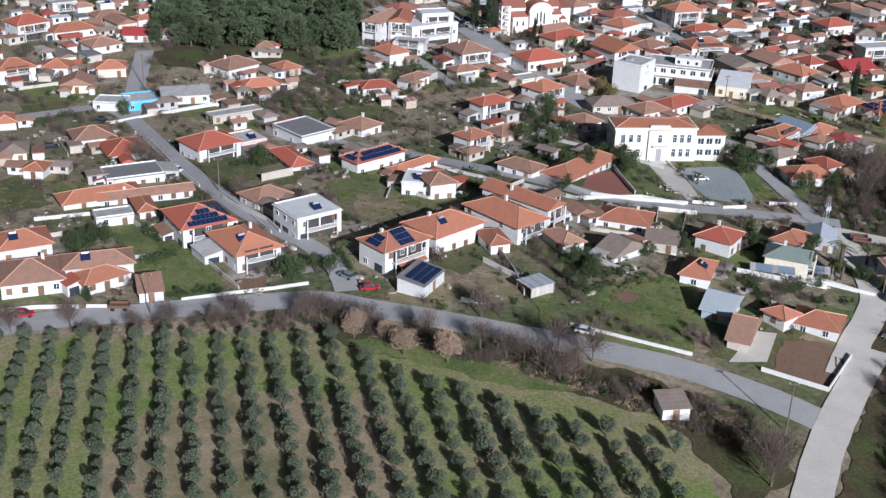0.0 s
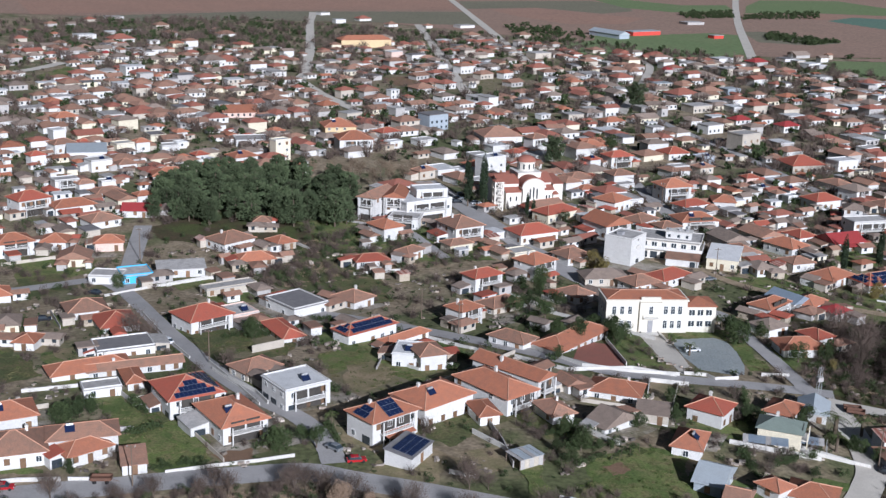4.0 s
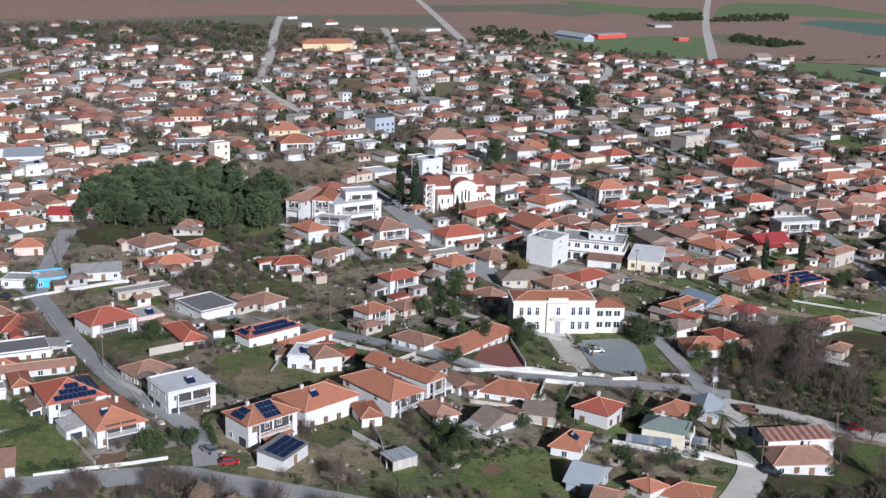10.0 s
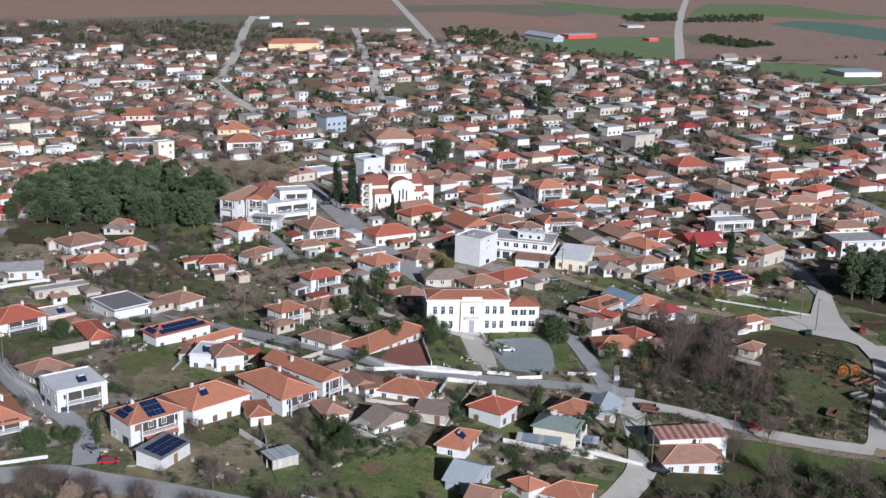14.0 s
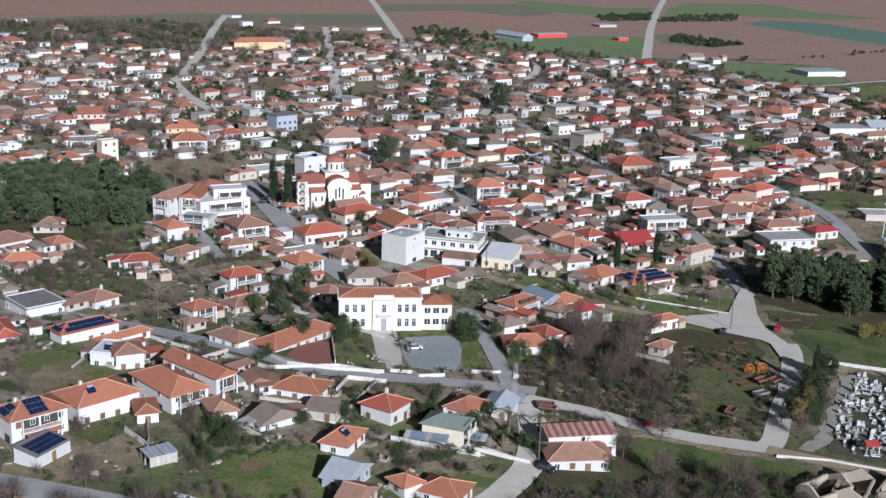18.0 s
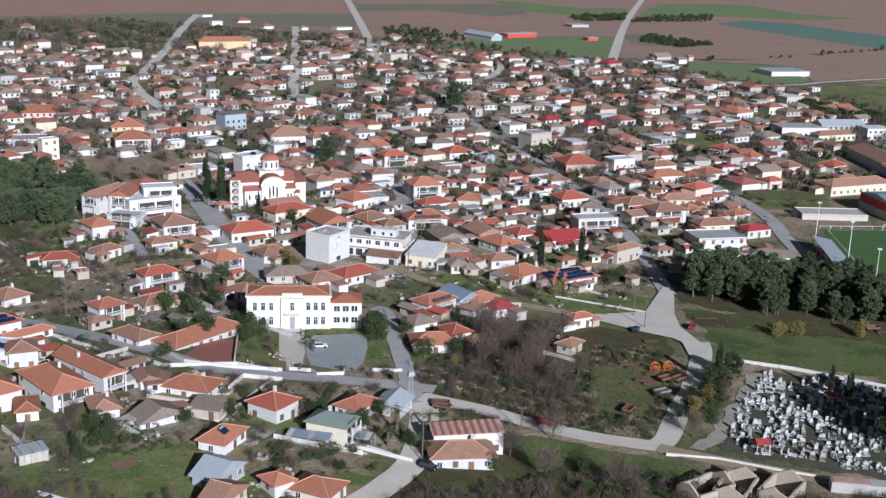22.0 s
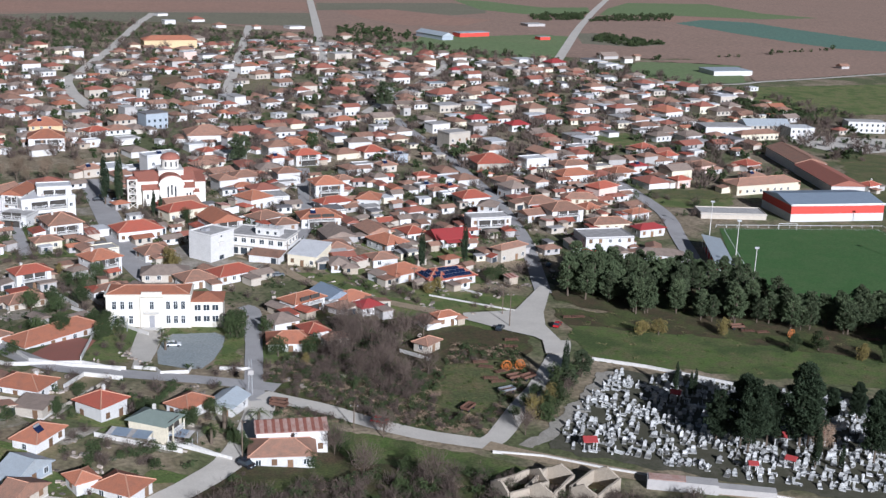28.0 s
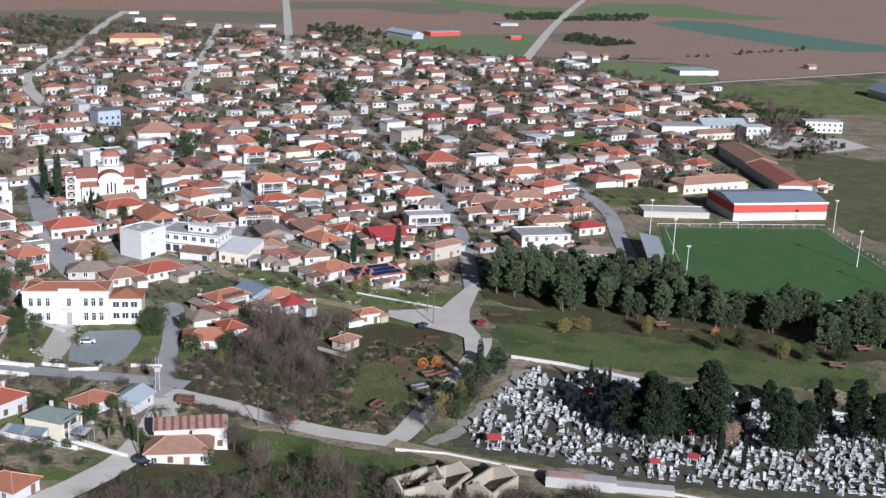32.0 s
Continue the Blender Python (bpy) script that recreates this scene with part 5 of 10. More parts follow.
house(-62.8, 271.2, 7.6, 6.4, 46, 5.05, 'hip', 'orange', extras="cb")
house(-52.3, 283.5, 11.5, 7.0, 43, 2.75, 'hip', 'brown', wall='beige')
house(-57.1, 301.4, 10.4, 6.4, 39, 5.15, 'hip', 'red', extras="cb")
house(-40.5, 316.9, 9.9, 8.7, 44, 5.55, 'hip', 'orange', extras="cb")
house(-50.2, 255.2, 6.4, 10.8, 54, 2.75, 'hip', 'brown')
house(-34.7, 258.5, 23.9, 9.0, 54, 2.75, 'hip', 'orange')
house(-29.7, 294.6, 6.7, 8.2, 40, 2.75, 'hip', 'brown')
house(-27.7, 334.5, 9.6, 8.1, 36, 2.75, 'hip', 'brown')
house(-39.5, 359.6, 15.3, 9.8, 31, 3.55, 'hip', 'red', extras="c")
house(-64.4, 356.4, 11.2, 12.3, 33, 6.05, 'hip', 'brown', extras="cb")
house(-92.5, 321.2, 10.6, 6.0, 23, 2.55, 'hip', 'red')
house(-80.5, 331.4, 7.8, 5.1, 56, 2.85, 'hip', 'brown')
house(-128.7, 317.7, 11.3, 7.0, 25, 2.55, 'hip', 'orange', wall='beige')
house(-140.0, 336.8, 12.4, 10.0, 49, 3.15, 'hip', 'brown', extras="c")
house(-123.4, 338.2, 6.8, 7.2, 41, 2.55, 'hip', 'orange', wall='beige')
house(-133.9, 362.6, 5.6, 5.0, 9, 2.75, 'hip', 'brown', wall='pink')
house(-183.6, 311.7, 9.1, 8.0, 11, 2.75, 'gable', 'brown', wall='cream', ridge=False)
house(-178.2, 329.7, 8.7, 7.0, 16, 2.95, 'hip', 'orange', wall='pink')
house(-195.3, 328.4, 7.8, 8.0, 8, 2.95, 'hip', 'orange')
house(-206.4, 320.2, 11.2, 9.0, 36, 4.55, 'hip', 'orange', extras="b")
house(-219.2, 370.7, 12.0, 9.3, 47, 6.05, 'hip', 'red', extras="b")
house(-204.9, 374.5, 14.7, 8.0, 37, 3.05, 'hip', 'orange')
house(-179.6, 373.7, 12.2, 8.0, 5, 2.55, 'gable', 'crimson')
house(-193.2, 275.1, 5.3, 8.0, 26, 2.75, 'hip', 'orange')
house(-182.4, 252.2, 6.3, 8.0, 17, 2.75, 'hip', 'grey', wall='cream')
house(-172.2, 239.3, 5.0, 6.0, -1, 2.45, 'hip', 'orange')
house(-161.1, 297.8, 9.2, 9.0, 27, 2.95, 'flat', 'concrete', wall='blue')
house(-168.4, 295.2, 9.5, 7.0, 0, 2.75, 'flat', 'concrete')
house(-149.0, 305.2, 14.3, 7.0, 18, 2.75, 'shed', 'concrete', extras="n")
house(-131.3, 289.8, 15.8, 5.0, 36, 2.55, 'flat', 'concrete', wall='beige')
house(25.5, 287.5, 11.2, 6.8, 47, 3.75, 'hip', 'orange', extras="b")
house(33.0, 295.0, 7.3, 10.0, 37, 3.05, 'gable', 'blue', ridge=False)
house(38.6, 294.0, 8.9, 7.0, 50, 2.55, 'hip', 'orange')
house(44.4, 287.0, 6.7, 6.0, 33, 2.55, 'hip', 'crimson')
house(21.6, 272.0, 7.5, 7.0, 35, 2.55, 'hip', 'grey')
house(25.9, 257.0, 11.7, 8.0, 9, 2.75, 'hip', 'orange')
house(31.3, 261.2, 5.8, 7.0, 33, 4.15, 'hip', 'red')
house(66.4, 278.2, 6.3, 3.5, 31, 3.15, 'hip', 'orange')
house(61.6, 257.7, 5.8, 4.4, 55, 2.55, 'hip', 'brown', wall='beige')
house(-9.2, 307.5, 9.9, 8.0, 35, 2.75, 'hip', 'brown')
house(0.5, 315.0, 13.2, 8.0, 43, 2.75, 'hip', 'red')
house(-19.6, 312.9, 13.6, 8.0, 11, 2.55, 'hip', 'grey', wall='beige')
house(32.4, 329.1, 6.0, 8.0, 17, 2.55, 'hip', 'grey')
house(52.8, 321.7, 11.8, 9.0, 43, 2.75, 'hip', 'orange')
house(68.3, 317.9, 12.1, 5.6, 39, 2.55, 'hip', 'red', extras="s")
house(47.3, 355.5, 8.6, 11.8, 39, 3.15, 'hip', 'orange', extras="c")
house(68.4, 364.1, 12.3, 10.0, 23, 3.15, 'gable', 'crimson', extras="p")
house(55.6, 369.3, 7.4, 8.0, 29, 2.95, 'hip', 'red')
house(82.9, 382.5, 15.4, 8.0, 17, 5.95, 'flat', 'concrete', extras="b")
house(84.0, 402.3, 6.6, 8.0, -13, 5.55, 'hip', 'grey')
house(88.8, 347.2, 12.1, 4.1, 43, 4.55, 'hip', 'brown', wall='beige')
house(122.9, 363.8, 17.8, 12.0, 14, 5.55, 'flat', 'concrete')
house(115.0, 339.2, 5.9, 6.0, -18, 5.05, 'flat', 'dark', wall='red')
house(142.3, 385.1, 10.7, 5.6, 26, 3.05, 'hip', 'crimson')
house(140.7, 351.9, 15.6, 6.0, -8, 2.55, 'hip', 'grey')
house(128.4, 391.2, 14.4, 7.0, 17, 3.05, 'hip', 'brown', wall='cream')
house(141.9, 408.8, 8.8, 4.9, 33, 2.95, 'hip', 'orange')
house(112.3, 403.4, 13.4, 9.6, 23, 4.95, 'hip', 'brown', extras="b")
house(124.2, 416.0, 7.1, 7.0, 28, 2.55, 'hip', 'orange', wall='cream')
house(104.7, 422.4, 12.9, 9.0, 24, 2.75, 'hip', 'brown')
house(122.3, 431.8, 13.7, 7.0, 8, 2.75, 'hip', 'brown', wall='cream')
house(95.7, 438.3, 8.2, 9.8, 32, 5.05, 'hip', 'grey', extras="b")
house(133.0, 444.1, 11.5, 7.4, 42, 5.05, 'hip', 'red', wall='pink')
house(124.5, 473.4, 15.8, 9.0, 25, 3.75, 'hip', 'orange')
house(78.2, 424.0, 12.0, 9.0, 26, 3.75, 'hip', 'red')
house(88.7, 495.6, 16.4, 14.0, 18, 3.75, 'hip', 'red', wall='beige')
house(109.1, 501.2, 11.8, 8.0, 28, 4.55, 'flat', 'white')
house(-29.6, 389.0, 15.5, 8.2, 42, 3.7, 'hip', 'red', wall='cream', extras="n")
wall_line([(-20.5, 386.5), (-10.5, 398.5)], 2.6, 0.3, WALL['white'], "tall white yard wall beside the church hall")
house(-12.5, 370.1, 11.3, 13.0, 34, 5.15, 'gable', 'orange', extras="b")
house(-6.4, 408.8, 10.1, 9.9, 48, 4.15, 'hip', 'orange')
house(1.1, 384.2, 10.5, 8.0, 49, 2.75, 'hip', 'brown')
house(21.1, 384.0, 14.5, 10.0, 17, 3.75, 'hip', 'orange', extras="hb")
house(19.9, 429.3, 11.8, 10.0, 22, 6.05, 'hip', 'orange', extras="b")
house(24.0, 409.9, 12.6, 7.0, 37, 3.05, 'hip', 'red')
house(37.9, 416.3, 8.3, 9.0, -4, 3.55, 'hip', 'orange')
house(-95.5, 385.0, 7.4, 16.0, -23, 8.5, 'gable', 'brown', ridge=False, extras="b")
house(-88.4, 386.1, 7.4, 14.0, -4, 8.6, 'gable', 'orange', ridge=False, extras="b")
house(-79.5, 385.5, 19.3, 13.0, 34, 7.5, 'flat', 'white', extras="b")
house(-76.6, 388.7, 11.9, 8.0, 21, 10.5, 'flat', 'white', extras="b")
house(-84.1, 371.2, 10.8, 9.0, -9, 4.05, 'flat', 'concrete', extras="b")
house(-90.1, 356.0, 8.1, 9.6, 40, 4.55, 'hip', 'orange')
house(-217, 403, 9.3, 6.7, 35, 5.55, 'flat', 'concrete', extras="b", detail=1)
house(-209, 402, 6.0, 4.0, 41, 4.55, 'hip', 'brown', detail=1)
house(-202, 407, 5.5, 4.5, 36, 4.55, 'flat', 'concrete', extras="h", detail=1)
house(-183, 389, 6.0, 4.6, 39, 4.05, 'hip', 'orange', detail=1)
house(-180, 419, 14.1, 10.4, 18, 5.55, 'hip', 'orange', extras="b", detail=1)
house(-206, 447, 7.5, 6.7, 34, 3.05, 'hip', 'brown', detail=1)
house(-217, 445, 9.1, 7.7, 40, 4.55, 'flat', 'concrete', extras="h", detail=1)
house(-229, 468, 16.5, 12.4, 18, 3.55, 'shed', 'metal', extras="c", detail=1)
house(-243, 477, 10.1, 7.2, 45, 4.55, 'hip', 'brown', detail=1)
house(-245, 450, 6.5, 5.4, 43, 4.55, 'hip', 'red', extras="c", detail=1)
house(-238, 491, 5.2, 4.3, 42, 2.55, 'hip', 'red', detail=1)
house(-217, 481, 8.3, 7.0, 39, 4.55, 'flat', 'concrete', wall='cream', detail=1)
house(-210, 486, 6.2, 5.3, 35, 4.55, 'hip', 'orange', detail=1)
house(-262, 537, 11.2, 8.2, 42, 5.55, 'hip', 'orange', extras="bc", detail=1)
house(-271, 577, 10.6, 8.5, 39, 2.75, 'hip', 'red', detail=1)
house(-245, 553, 4.9, 4.0, 36, 2.75, 'hip', 'orange', detail=1)
house(-211, 569, 10.9, 7.8, 45, 4.05, 'hip', 'orange', extras="c", detail=1)
house(-200, 518, 5.6, 4.5, 41, 3.55, 'hip', 'orange', detail=1)
house(-193, 566, 10.5, 7.9, 35, 2.75, 'hip', 'red', extras="h", detail=1)
house(-185, 587, 18.0, 13.0, 18, 2.75, 'gable', 'red', wall='pink', detail=1)
house(-174, 535, 7.2, 5.3, 36, 2.75, 'hip', 'grey', detail=1)
house(-165, 512, 15.5, 13.8, 18, 2.75, 'flat', 'concrete', detail=1)
house(-195, 497, 4.9, 4.0, 37, 2.75, 'flat', 'white', detail=1)
house(-185, 456, 7.8, 6.4, 35, 3.05, 'hip', 'brown', detail=1)
house(-180, 470, 6.0, 4.9, 42, 3.05, 'hip', 'red', detail=1)
house(-170, 449, 8.7, 6.8, 36, 2.75, 'hip', 'red', detail=1)
house(-161, 468, 10.8, 8.6, 40, 3.55, 'hip', 'orange', extras="h", detail=1)
house(-146, 479, 7.5, 5.3, 40, 9, 'flat', 'white', wall='cream', detail=1)
house(-157, 534, 7.1, 5.3, 39, 2.75, 'hip', 'orange', detail=1)
house(-231, 589, 8.9, 6.6, 38, 2.75, 'hip', 'orange', extras="h", detail=1)
house(-220, 619, 7.6, 6.7, 41, 3.05, 'hip', 'red', detail=1)
house(-233, 632, 11.3, 9.7, 45, 4.05, 'hip', 'orange', detail=0)
house(-256, 618, 9.6, 7.5, 37, 2.75, 'hip', 'brown', detail=1)
house(-273, 631, 11.1, 8.2, 41, 4.05, 'hip', 'red', detail=0)
house(-286, 603, 9.0, 6.8, 35, 4.55, 'flat', 'concrete', detail=1)
house(-293, 577, 11.0, 7.6, 42, 2.55, 'flat', 'concrete', detail=1)
house(-304, 596, 6.4, 4.8, 40, 2.75, 'hip', 'brown', detail=1)
house(-303, 617, 8.0, 5.7, 38, 2.75, 'hip', 'brown', detail=1)
house(-188, 641, 6.6, 4.5, 37, 2.75, 'hip', 'brown', detail=0)
house(-179, 643, 6.8, 6.0, 40, 2.75, 'hip', 'brown', wall='pink', detail=0)
house(-164, 608, 7.8, 6.4, 39, 4.05, 'hip', 'orange', detail=1)
house(-258, 663, 9.4, 8.1, 40, 4.05, 'hip', 'brown', detail=0)
house(-228, 672, 7.0, 6.1, 43, 2.55, 'hip', 'orange', extras="h", detail=0)
house(-208, 681, 6.3, 4.7, 35, 4.55, 'flat', 'white', detail=0)
house(-430, 940, 8.1, 6.6, 37, 2.55, 'hip', 'orange', detail=0)
house(-411, 880, 9.3, 6.9, 42, 3.05, 'hip', 'orange', detail=0)
house(-428, 1000, 8.6, 6.7, 43, 2.55, 'hip', 'brown', detail=0)
house(-398, 922, 6.1, 5.3, 39, 2.55, 'hip', 'orange', detail=0)
house(-374, 863, 8.8, 6.5, 34, 2.55, 'hip', 'orange', detail=0)
house(-387, 810, 5.4, 4.4, 41, 2.55, 'hip', 'orange', detail=0)
house(-365, 784, 9.6, 7.7, 41, 2.75, 'hip', 'grey', detail=0)
house(-347, 794, 7.8, 6.3, 38, 2.75, 'shed', 'dark', detail=0)
house(-347, 837, 8.9, 6.9, 43, 3.05, 'hip', 'brown', detail=0)
house(-372, 916, 14.9, 11.3, 42, 3.55, 'flat', 'white', detail=0)
house(-412, 1004, 7.2, 4.9, 43, 2.55, 'gable', 'grey', detail=0)
house(-410, 1050, 8.7, 7.7, 45, 2.55, 'hip', 'red', detail=0)
house(-397, 1081, 15.2, 13.2, 35, 2.55, 'flat', 'concrete', detail=0)
house(-340, 905, 18.3, 13.9, 37, 2.75, 'hip', 'red', detail=0)
house(-362, 953, 10.3, 8.0, 36, 2.55, 'flat', 'white', detail=0)
house(-349, 968, 12.7, 8.5, 43, 2.55, 'flat', 'concrete', detail=0)
house(-323, 810, 6.6, 5.0, 39, 2.75, 'hip', 'crimson', detail=0)
house(-322, 839, 4.8, 4.1, 37, 2.55, 'hip', 'red', detail=0)
house(-335, 1011, 11.7, 9.4, 36, 3.55, 'hip', 'orange', detail=0)
house(-313, 955, 9.9, 8.6, 41, 3.05, 'hip', 'red', detail=0)
house(-312, 898, 7.9, 6.4, 39, 2.55, 'flat', 'concrete', detail=0)
house(-281, 727, 12.7, 10.3, 38, 5.55, 'flat', 'white', extras="b", detail=0)
house(-296, 698, 10.1, 7.9, 42, 4.05, 'hip', 'brown', detail=0)
house(-269, 742, 10.4, 7.3, 36, 2.75, 'hip', 'brown', detail=0)
house(-260, 670, 11.4, 8.3, 37, 4.05, 'hip', 'red', detail=0)
house(-259, 704, 4.5, 4.0, 44, 2.75, 'hip', 'orange', detail=0)
house(-245, 684, 7.4, 6.3, 44, 4.05, 'flat', 'concrete', detail=0)
house(-243, 717, 5.5, 4.4, 40, 2.55, 'hip', 'orange', detail=0)
house(-260, 780, 6.7, 5.9, 40, 2.55, 'flat', 'concrete', detail=0)
house(-241, 780, 16.0, 13.1, 34, 4.55, 'hip', 'red', extras="c", detail=0)
house(-229, 736, 10.8, 8.4, 46, 3.05, 'hip', 'orange', detail=0)
house(-269, 967, 14.8, 10.1, 43, 2.55, 'hip', 'brown', detail=0)
house(-284, 996, 7.0, 5.7, 40, 2.55, 'hip', 'red', detail=0)
house(-227, 833, 7.3, 6.1, 42, 4.05, 'hip', 'orange', extras="c", detail=0)
house(-190, 812, 30, 10, 22, 4.0, 'hip', 'red', detail=0)
house(-198, 753, 11.5, 8.7, 35, 2.55, 'flat', 'concrete', detail=0)
house(-179, 714, 14.9, 11.4, 40, 2.55, 'shed', 'brown', detail=0)
house(-207, 684, 10.7, 9.4, 35, 5.55, 'flat', 'white', extras="bh", detail=0)
house(-224, 663, 8.6, 6.4, 45, 2.75, 'hip', 'orange', extras="h", detail=0)
house(-194, 700, 8.9, 7.3, 39, 2.55, 'hip', 'orange', detail=0)
house(-180, 673, 7.6, 5.7, 36, 2.55, 'hip', 'red', detail=0)
house(-167, 680, 6.2, 5.3, 34, 2.55, 'hip', 'orange', detail=0)
house(-158, 659, 8.6, 7.0, 37, 3.55, 'hip', 'brown', extras="c", detail=0)
house(-310, 654, 5.9, 4.2, 38, 2.55, 'hip', 'orange', detail=0)
house(-300, 660, 9.8, 8.1, 45, 3.55, 'hip', 'brown', extras="c", detail=0)
house(-158, 614, 10.2, 8.5, 41, 3.55, 'hip', 'brown', detail=1)
house(-148, 652, 7.3, 4.9, 46, 2.75, 'hip', 'grey', extras="h", detail=0)
house(-142, 618, 10.5, 8.2, 43, 2.75, 'hip', 'orange', detail=1)
house(-137, 663, 9.1, 6.2, 43, 4.55, 'hip', 'red', detail=0)
house(-123, 663, 10.1, 7.8, 39, 4.55, 'hip', 'brown', extras="c", detail=0)
house(-123, 619, 8.4, 6.5, 45, 3.05, 'hip', 'red', detail=1)
house(-111, 622, 8.5, 5.9, 45, 3.55, 'flat', 'white', detail=0)
house(-108, 662, 6.2, 4.5, 43, 5.55, 'flat', 'white', extras="h", detail=0)
house(-92, 690, 13.2, 11.2, 35, 3.55, 'hip', 'red', extras="ch", detail=0)
house(-78, 713, 10.0, 8.4, 45, 3.55, 'hip', 'orange', extras="c", detail=0)
house(-126, 590, 9.9, 8.1, 43, 3.55, 'flat', 'concrete', detail=1)
house(-127, 540, 15.3, 13.6, 18, 5.55, 'hip', 'orange', wall='yellow', extras="ch", detail=1)
house(-116, 506, 15.7, 13.1, 18, 6.05, 'hip', 'orange', extras="b", detail=1)
house(-95, 561, 11.8, 8.6, 38, 5.55, 'hip', 'brown', wall='beige', detail=1)
house(-103, 541, 10.4, 7.2, 44, 3.05, 'hip', 'red', extras="c", detail=1)
house(-98, 515, 7.0, 5.2, 39, 3.05, 'flat', 'white', detail=1)
house(-114, 551, 9.1, 6.5, 45, 2.75, 'hip', 'grey', detail=1)
house(-81, 568, 12.1, 9.6, 40, 8.2, 'flat', 'dark', wall='steel', detail=0)
house(-48, 536, 19.3, 15.9, 18, 4.55, 'hip', 'brown', detail=1)
house(-81, 452, 8.3, 5.6, 42, 3.55, 'hip', 'brown', wall='beige', extras="ch", detail=1)
house(-31, 512, 8.6, 7.2, 35, 8, 'hip', 'brown', extras="b", detail=1)
house(-53, 449, 10.5, 7.5, 39, 11, 'flat', 'white', extras="h", detail=1)
house(-41, 501, 7.1, 6.1, 36, 2.75, 'hip', 'red', detail=1)
house(-38, 483, 6.7, 4.8, 39, 2.75, 'hip', 'brown', detail=1)
house(-52, 607, 6.5, 4.8, 42, 2.75, 'hip', 'red', detail=1)
house(-75, 629, 8.4, 6.7, 39, 2.75, 'hip', 'orange', detail=0)
house(-86, 640, 5.9, 5.2, 45, 2.75, 'hip', 'red', detail=0)
house(-54, 638, 7.5, 5.6, 34, 2.75, 'hip', 'orange', detail=0)
house(-31, 645, 9.1, 6.2, 41, 3.55, 'hip', 'orange', detail=0)
house(-36, 610, 7.3, 4.9, 43, 2.55, 'flat', 'concrete', detail=1)
house(-22, 611, 7.3, 4.9, 43, 2.55, 'flat', 'white', detail=1)
house(-18, 689, 8.2, 6.7, 30, 4.55, 'hip', 'orange', extras="c", detail=0)
house(-215, 1195, 11.2, 8.4, 42, 2.55, 'flat', 'concrete', detail=0)
house(-190, 1116, 10.8, 7.8, 34, 3.55, 'flat', 'white', detail=0)
house(-170, 1148, 13.2, 10.4, 35, 2.55, 'hip', 'orange', detail=0)
house(-139, 1099, 10.3, 8.4, 37, 2.55, 'hip', 'brown', detail=0)
house(-149, 926, 42, 13, 24, 6.2, 'hip', 'orange', wall='yellow', detail=0)
house(-136, 970, 11.8, 8.8, 46, 3.55, 'hip', 'orange', extras="ch", detail=0)
house(-120, 854, 10.7, 7.3, 43, 5.55, 'flat', 'white', wall='pink', detail=0)
house(-137, 806, 7.5, 6.1, 35, 2.55, 'hip', 'orange', detail=0)
house(-128, 817, 8.7, 6.5, 39, 3.55, 'hip', 'red', detail=0)
house(-143, 788, 6.6, 4.5, 43, 2.55, 'hip', 'brown', extras="h", detail=0)
house(-163, 774, 7.0, 5.8, 37, 2.55, 'flat', 'concrete', detail=0)
house(-95, 844, 10.0, 6.8, 46, 3.05, 'hip', 'orange', detail=0)
house(-86, 956, 7.0, 5.9, 38, 2.55, 'hip', 'orange', wall='pink', detail=0)
house(-80, 898, 9.5, 6.6, 40, 2.55, 'hip', 'red', detail=0)
house(-76, 867, 10.0, 7.5, 44, 2.55, 'flat', 'concrete', detail=0)
house(-63, 1011, 12.7, 9.2, 42, 4.05, 'hip', 'brown', extras="c", detail=0)
house(-70, 1113, 16.6, 11.7, 36, 2.55, 'flat', 'concrete', detail=0)
house(-104, 1097, 6.9, 5.8, 34, 2.55, 'hip', 'red', extras="h", detail=0)
house(-67, 803, 12.2, 9.6, 46, 3.55, 'hip', 'red', detail=0)
house(-54, 764, 11.7, 7.9, 43, 3.55, 'hip', 'orange', extras="ch", detail=0)
house(-39, 769, 9.3, 6.8, 44, 4.05, 'hip', 'orange', detail=0)
house(-35, 846, 9.3, 8.2, 42, 3.05, 'hip', 'red', detail=0)
house(-10, 893, 15.2, 12.2, 34, 4.05, 'flat', 'concrete', detail=0)
house(-17, 1034, 11.2, 9.1, 29, 3.55, 'hip', 'red', detail=0)
house(-15, 801, 14.3, 9.9, 27, 4.55, 'hip', 'orange', detail=0)
house(-2, 809, 8.9, 7.1, 32, 2.55, 'hip', 'brown', detail=0)
house(-99, 770, 8.0, 6.5, 40, 3.05, 'hip', 'brown', extras="c", detail=0)
house(-86, 761, 8.9, 7.0, 43, 3.55, 'hip', 'orange', extras="c", detail=0)
house(32, 874, 11.1, 8.1, 25, 3.05, 'hip', 'red', extras="c", detail=0)
house(11, 888, 7.3, 4.9, 29, 2.55, 'hip', 'brown', extras="h", detail=0)
house(21, 793, 16.0, 14.3, 28, 2.55, 'shed', 'concrete', detail=0)
house(3, 769, 8.9, 6.3, 29, 2.55, 'hip', 'brown', detail=0)
house(58, 865, 10.6, 8.6, 29, 4.55, 'hip', 'brown', wall='cream', detail=0)
house(72, 902, 8.0, 6.8, 34, 2.55, 'hip', 'orange', detail=0)
house(83, 857, 10.1, 7.1, 30, 4.55, 'hip', 'orange', extras="c", detail=0)
house(100, 897, 6.7, 5.1, 26, 2.55, 'hip', 'brown', detail=0)
house(111, 891, 8.8, 6.7, 24, 2.55, 'hip', 'orange', detail=0)
house(78, 820, 6.8, 5.3, 25, 3.55, 'hip', 'crimson', extras="ch", detail=0)
